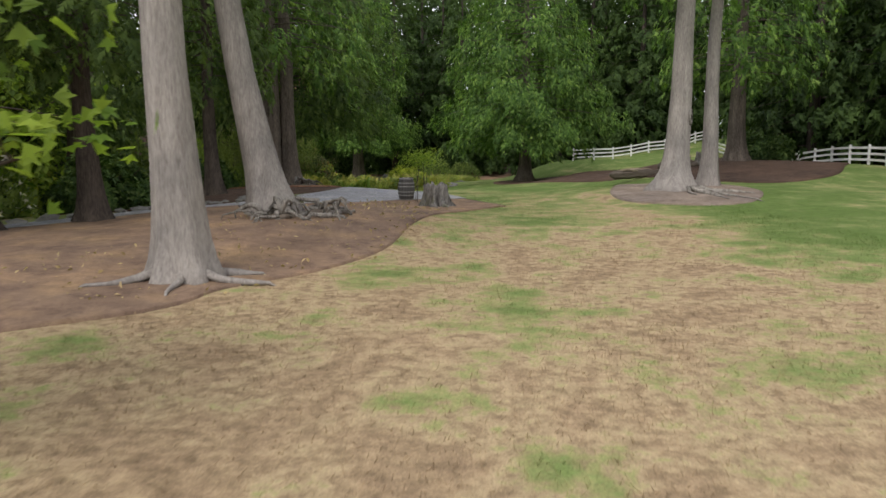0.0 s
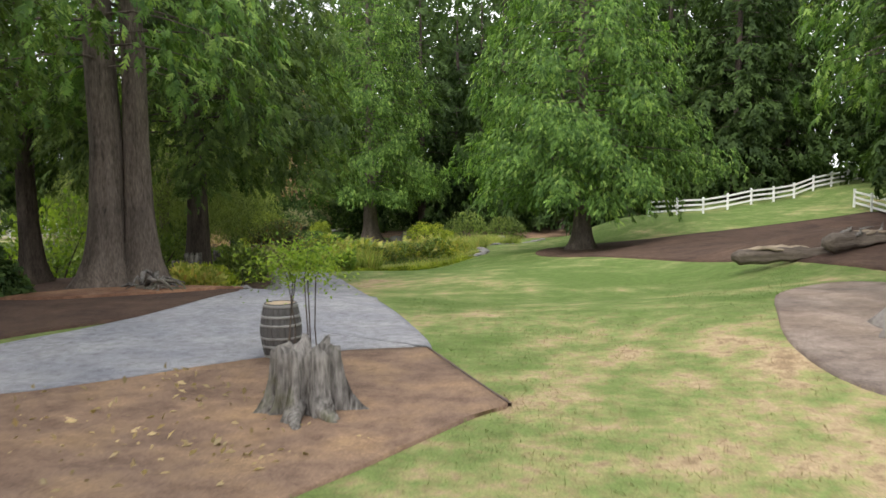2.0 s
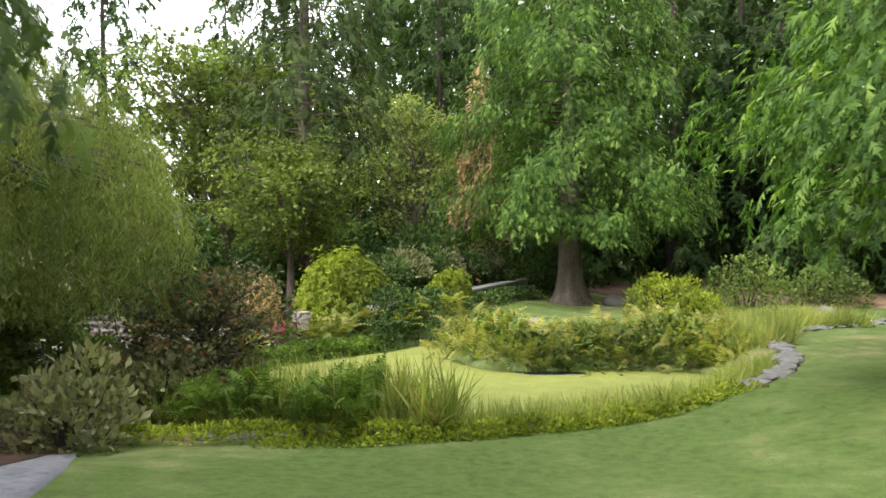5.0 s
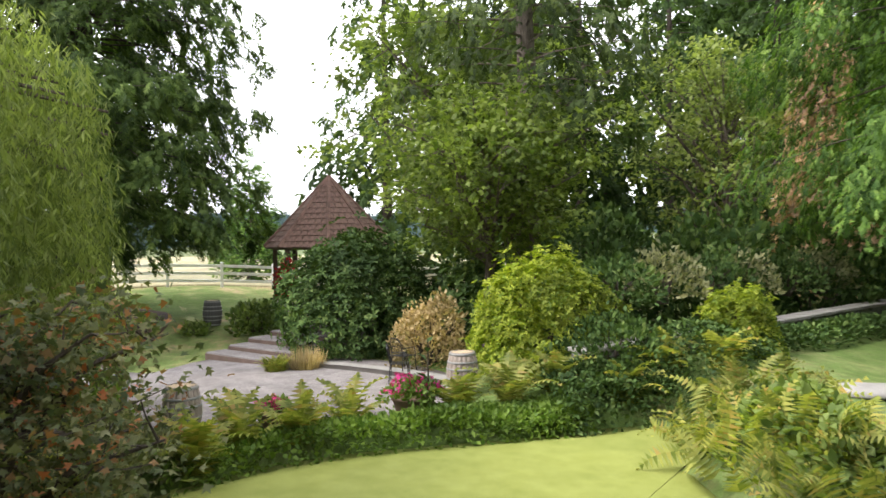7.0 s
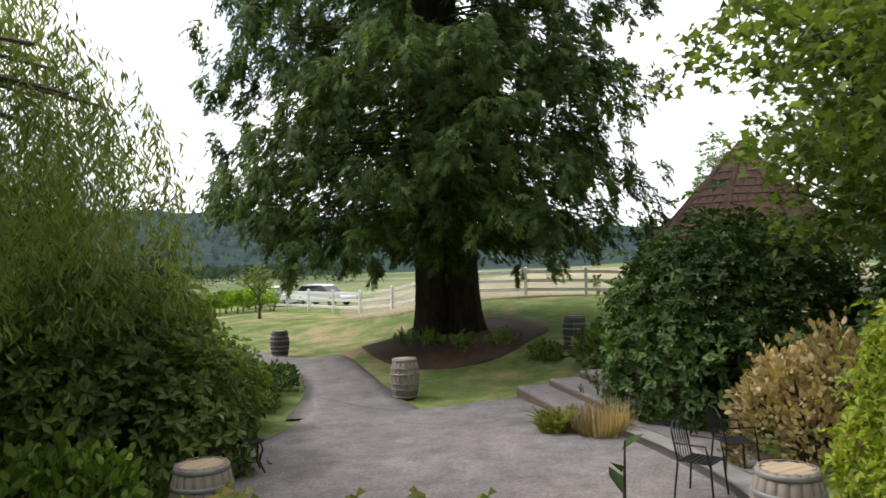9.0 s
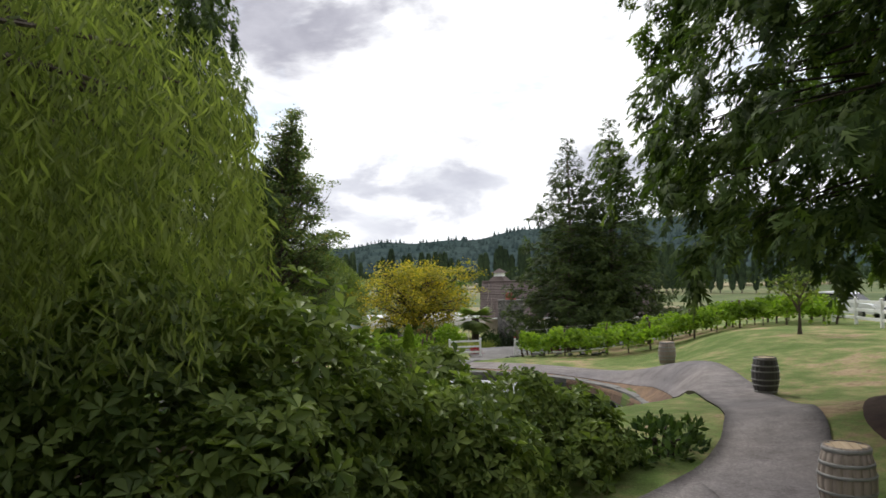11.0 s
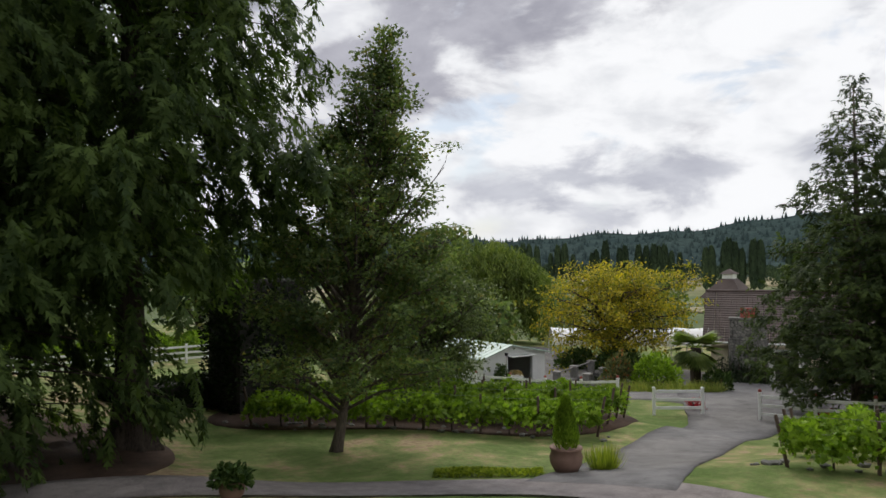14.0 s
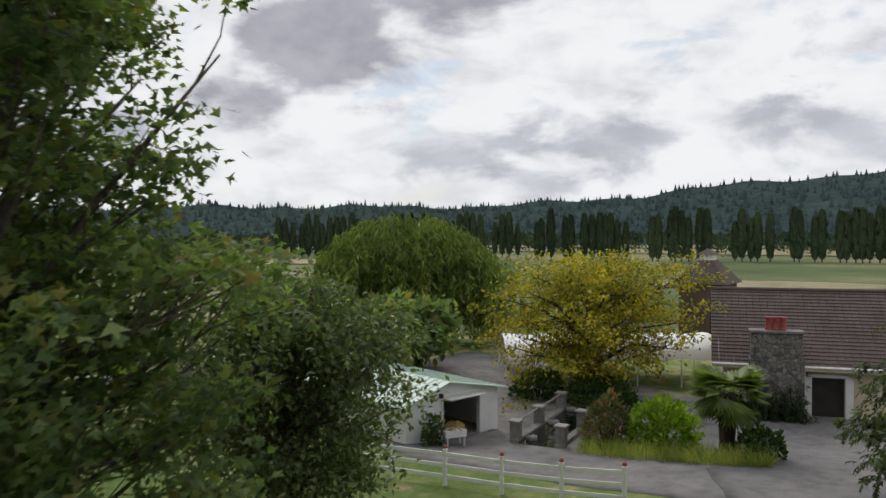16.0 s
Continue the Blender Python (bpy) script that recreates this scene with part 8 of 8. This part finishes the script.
def chimney_material():
    m, nt, b = graph("fieldstone")
    co = put(nt, "ShaderNodeTexCoord")
    vo = put(nt, "ShaderNodeTexVoronoi", [(co.outputs["Object"], "Vector")], Scale=4.2)
    edge = put(nt, "ShaderNodeTexVoronoi", [(co.outputs["Object"], "Vector")], Scale=4.2)
    edge.feature = "DISTANCE_TO_EDGE"
    c = ramp(nt, put(nt, "ShaderNodeSeparateColor", [(vo.outputs["Color"], 0)]).outputs[0], [(0.0, (0.09, 0.087, 0.083)), (0.5, (0.16, 0.152, 0.14)), (1.0, (0.24, 0.225, 0.205))])
    j = ramp(nt, edge.outputs["Distance"], [(0.02, (0.35, 0.35, 0.35)), (0.07, (1, 1, 1))])
    nt.links.new(blend(nt, 1.0, c, j, "MULTIPLY"), b.inputs["Base Color"])
    b.inputs["Roughness"].default_value = 0.9
    bumped(nt, b, edge.outputs["Distance"], 0.8, 0.05)
    return m


M["chimney_stone"] = chimney_material()
house()


def marquee():
    ob = thing("marquee", "white event marquee with arched cloth roof", "tent", (-74.6, 3.4, ground_at(-74, 3)), 147)
    n = 5
    for k in range(n):
        g = Geo()
        x0, x1 = -6.2 + 14.2 * k / n, -6.2 + 14.2 * (k + 1) / n
        m = 9
        ring = [(-3.2 * math.cos(math.pi * j / (m - 1)), 1.7 + 1.2 * math.sin(math.pi * j / (m - 1)) ** 0.8) for j in range(m)]
        for x in (x0, (x0 + x1) / 2, x1):
            g.v += [(x, y, z - (0.12 if x == (x0 + x1) / 2 else 0)) for y, z in ring]
        for i in range(2):
            for j in range(m - 1):
                a = i * m + j
                g.f.append((a, a + 1, a + m + 1, a + m))
        part("roof_bay", g.mesh("roof_bay", "fabric", True), ob)
    for k in range(n + 1):
        for y in (-3.15, 3.15):
            part("pole", Geo().tube([(-6.2 + 14.2 * k / n, y, -0.2), (-6.2 + 14.2 * k / n, y, 1.75)], [0.05, 0.05], 8).mesh("pole", "white_paint"), ob)


marquee()

# water garden in the courtyard
def water_garden():
    ob = thing("rill", "stone-edged water rill with pillars and handrails", "water feature", (-63.2, 13.6, ground_at(-63, 13.5) + 0.03), 210.5)
    for y in (-1.2, 0.85):
        part("edge", Geo().box((-4.4, y, -0.3), (3.4, y + 0.35, 0.22), 0.03).mesh("edge", "stone"), ob)
    part("water", Geo().box((-4.4, -0.85, -0.2), (3.4, 0.85, 0.1)).mesh("rill_water", "water"), ob)
    for k in range(5):
        part("cascade_stone", boulder_mesh("cascade_stone", (0.34, 0.28, 0.2), 620 + k), ob, m=pose(-3.6 + 1.5 * k, 0.5 * (-1) ** k, 0.12))
    for x, y in ((-4.1, 0.86), (-1.0, 0.86), (2.4, 0.86), (-4.1, -1.3), (-1.0, -1.3)):
        p = part("pillar", Geo().box((x - 0.22, y, -0.2), (x + 0.22, y + 0.44, 0.95), 0.03).mesh("pillar", "stone"), ob)
        part("cap", Geo().box((x - 0.28, y - 0.06, 0.95), (x + 0.28, y + 0.5, 1.05), 0.02).mesh("pillar_cap", "step"), p)
    for x0, x1 in ((-4.1, -1.0), (-1.0, 2.4)):
        part("handrail", Geo().tube([(x0 + (x1 - x0) * t, 1.08, 0.98 - 0.05 * math.sin(math.pi * t)) for t in np.linspace(0, 1, 7)], [0.045] * 7, 6).mesh("handrail", "step"), ob)


water_garden()


def palm(at):
    ob = thing("fan_palm", "small fan palm with shaggy trunk", "palm", (*at, ground_at(*at)))
    part("trunk", Geo().tube([(0, 0, -0.2), (0.05, 0, 1.4), (0.0, 0.05, 2.7)], [0.26, 0.34, 0.30], 12, True, lambda k, a: 1 + 0.15 * math.sin(9 * a + k * 2)).mesh("palm_trunk", "dark_bark", True), ob)
    r = np.random.default_rng(15)
    for k in range(38):
        a, e = k * 2.4, r.uniform(-1.2, 1.0)
        d = unit(np.array([math.cos(a), math.sin(a), e]))
        c = np.array([0, 0, 2.7]) + d * 0.75
        ang = np.linspace(-1.25, 1.25, 15)
        side = unit(np.cross(d, [0, 0, 1.0]))
        ways = np.array([d * math.cos(t) + side * math.sin(t) for t in ang])
        v, f = scatter(NARROW, np.repeat(c[None], 15, 0), ways + np.array([0, 0, -0.15]), np.repeat(np.cross(side, d)[None], 15, 0), 1.05)
        st = Geo().tube([(0, 0, 2.6), tuple(c)], [0.02, 0.012], 4)
        fan = part("frond", tri_mesh("frond", v, f, "laurel"), ob)
        part("stalk", st.mesh("stalk", "vine"), fan)


palm((-64.2, 22.2))
planted([
    ("crape_myrtle", "small shrub tipped with dusty pink", (-62.0, 17.6), (1.1, 1.0, 2.0), 1500, 0.24, "red_leaf", DIAMOND),
    ("shrub", "white-flowered leafy shrub by the palm", (-63.6, 19.4), (1.7, 1.5, 1.9), 2000, 0.26, "vine", DIAMOND),
    ("shrub", "low dark evergreen mound", (-64.6, 23.4), (0.9, 0.9, 1.3), 800, 0.24, "rhodo", DIAMOND),
    ("shrub", "dark shrubs beneath the yellow tree", (-67.5, 11.5), (2.0, 1.8, 1.7), 1800, 0.3, "rhodo", DIAMOND),
    ("shrub", "dark rounded shrub behind the rill", (-66.0, 8.0), (1.6, 1.4, 1.5), 1400, 0.3, "rhodo", DIAMOND),
    ("shrub", "green shrub at the barn corner", (-55.2, 13.9), (0.5, 0.5, 1.35), 500, 0.2, "rhodo", DIAMOND),
    ("shrub", "red-flowered bush by the gate", (-57.3, 28.7), (0.45, 0.45, 0.6), 300, 0.13, "red", DIAMOND),
    ("shrub", "red-flowered bush by the gate", (-59.8, 34.4), (0.5, 0.5, 0.6), 300, 0.13, "red", DIAMOND),
    ("shrub", "flowering tub by the house", (-77.0, 21.8), (0.6, 0.6, 0.7), 400, 0.2, "laurel", DIAMOND),
], 520)
bank("day_lilies", "arching day lilies edging the island bed", [(-60.6, 17.6), (-61.6, 20.2), (-62.8, 22.6), (-64.0, 24.4)], 1.4, 0.2, 3000, 0.7, 540, "reed", BLADE, 0.9, "lilies")
for k in range(6):
    conifer("dwarf_cypress", "small dark cypress against the house", (-73.1 - 0.37 * k, 16.3 + 0.46 * k), 2.2 - 0.25 * (k % 2), 0.1, 0.42, 420, 0.26, 0.07, 550 + k, "dark_bark", "hedge", group="dwarf cypresses at the house", limbs=30)

# ---- trees and fields down the valley ----
for k, (x, y, h, r, m) in enumerate([(-40, -8, 8, 4.5, "dark_maple"), (-61.0, -2.0, 4.6, 2.4, "dark_maple"), (-64.6, -3.4, 5.0, 2.4, "dark_maple"), (-57.5, -4.0, 4.4, 2.2, "laurel"), (-30, -16, 9, 5.0, "dark_maple"), (-90, -30, 9, 5.0, "dark_maple"), (-98, -18, 8, 5, "laurel"), (-22, -8, 10, 5, "dark_maple")]):
    broadleaf("valley_tree", "leafy green tree down the slope", (x, y), h, 0.8, r, 0.2, 2200, 0.7, 560 + k, m, "dark_bark", DIAMOND, 0.6, "trees down the slope", limbs=24, twigs=9)
bank("bramble", "bright tangled bramble bank behind the fence", [(-22, -2), (-30, -2.5), (-38, -3.5), (-46, -4)], 5.0, 1.6, 5200, 0.4, 575, "vine", DIAMOND, 0.4, "brambles")


def poplar_mesh():
    r = np.random.default_rng(77)
    n = 520
    u, a = r.uniform(0, 1, n), r.uniform(0, 2 * math.pi, n)
    rad = 2.6 * np.sin(np.pi * np.clip(0.08 + 0.9 * u, 0, 1)) ** 0.5 * r.uniform(0.75, 1.05, n)
    p = np.stack([rad * np.cos(a), rad * np.sin(a), 1.2 + 22.5 * u], 1)
    d = np.stack([np.cos(a) * 0.4, np.sin(a) * 0.4, np.ones(n)], 1)
    v, f = scatter(DIAMOND, p, d, np.stack([np.cos(a), np.sin(a), np.zeros(n)], 1), 3.0)
    return tri_mesh("poplar_crown", v, f, "poplar")


POPLAR, PTRUNK = poplar_mesh(), Geo().tube([(0, 0, -1), (0, 0, 18)], [0.35, 0.15], 7).mesh("poplar_trunk", "dark_bark")
pr = np.random.default_rng(21)
for deg0, deg1, dist, n in ((116, 127, 420, 24), (128.5, 133, 410, 11), (134, 141, 430, 14), (142, 160, 470, 34), (108, 116, 400, 10)):
    for k in range(n):
        if pr.uniform() < 0.12:
            continue
        be = radians(deg0 + (deg1 - deg0) * (k + pr.uniform(0, 0.5)) / n)
        x, y, s = -38 - math.sin(be) * dist, 42 + math.cos(be) * dist, pr.uniform(0.8, 1.1)
        ob = thing("poplar_tree", "tall dark poplar in a valley windbreak", "tree", (x, y, ground_at(x, y)), pr.uniform(0, 360), "valley windbreak poplars")
        part("crown", POPLAR, ob, m=Matrix.Diagonal((s * 0.72, s * 0.72, s, 1)))
        part("trunk", PTRUNK, ob, m=Matrix.Diagonal((s, s, s, 1)))
for k, (be, d, w, l, m) in enumerate([(126, 250, 46, 16, "field"), (122, 560, 160, 60, "field"), (150, 620, 200, 60, "field"), (136, 700, 200, 60, "field"), (160, 420, 90, 30, "field")]):
    b0 = radians(be)
    cx, cy = -38 - math.sin(b0) * d, 42 + math.cos(b0) * d
    ring = [(cx + math.cos(b0) * w * math.cos(t) - math.sin(b0) * l * math.sin(t), cy + math.sin(b0) * w * math.cos(t) + math.cos(b0) * l * math.sin(t)) for t in np.linspace(0, 2 * math.pi, 24, endpoint=False)]
    drape("valley_field", ring, m, "pale stubble field in the valley", "field", 0.6, 4)
r8 = np.random.default_rng(31)
n8 = 1100
be8, d8 = np.radians(r8.uniform(95, 172, n8)), 480 + 670 * r8.uniform(0, 1, n8)
p8 = np.stack([-38 - np.sin(be8) * d8, 42 + np.cos(be8) * d8, np.full(n8, -15.0)], 1)
lv, lf = [], []
for q, s in zip(p8, r8.uniform(3.5, 9, n8)):
    k = 60
    d = unit(r8.normal(0, 1, (k, 3)) * np.array([1, 1, 0.9]) + np.array([0, 0, 0.4]))
    v, f = scatter(DIAMOND, q + d * s * np.array([1, 1, 1.1]) * 0.6 + np.array([0, 0, s * 0.5]), d + np.array([0, 0, 0.9]), d, s * 0.36)
    lf.append(f + sum(len(x) for x in lv))
    lv.append(v)
tagged(new("valley_woods", tri_mesh("valley_woods", np.concatenate(lv), np.concatenate(lf), "poplar")), "scattered dark woods on the valley floor", "woods", kind="stuff")
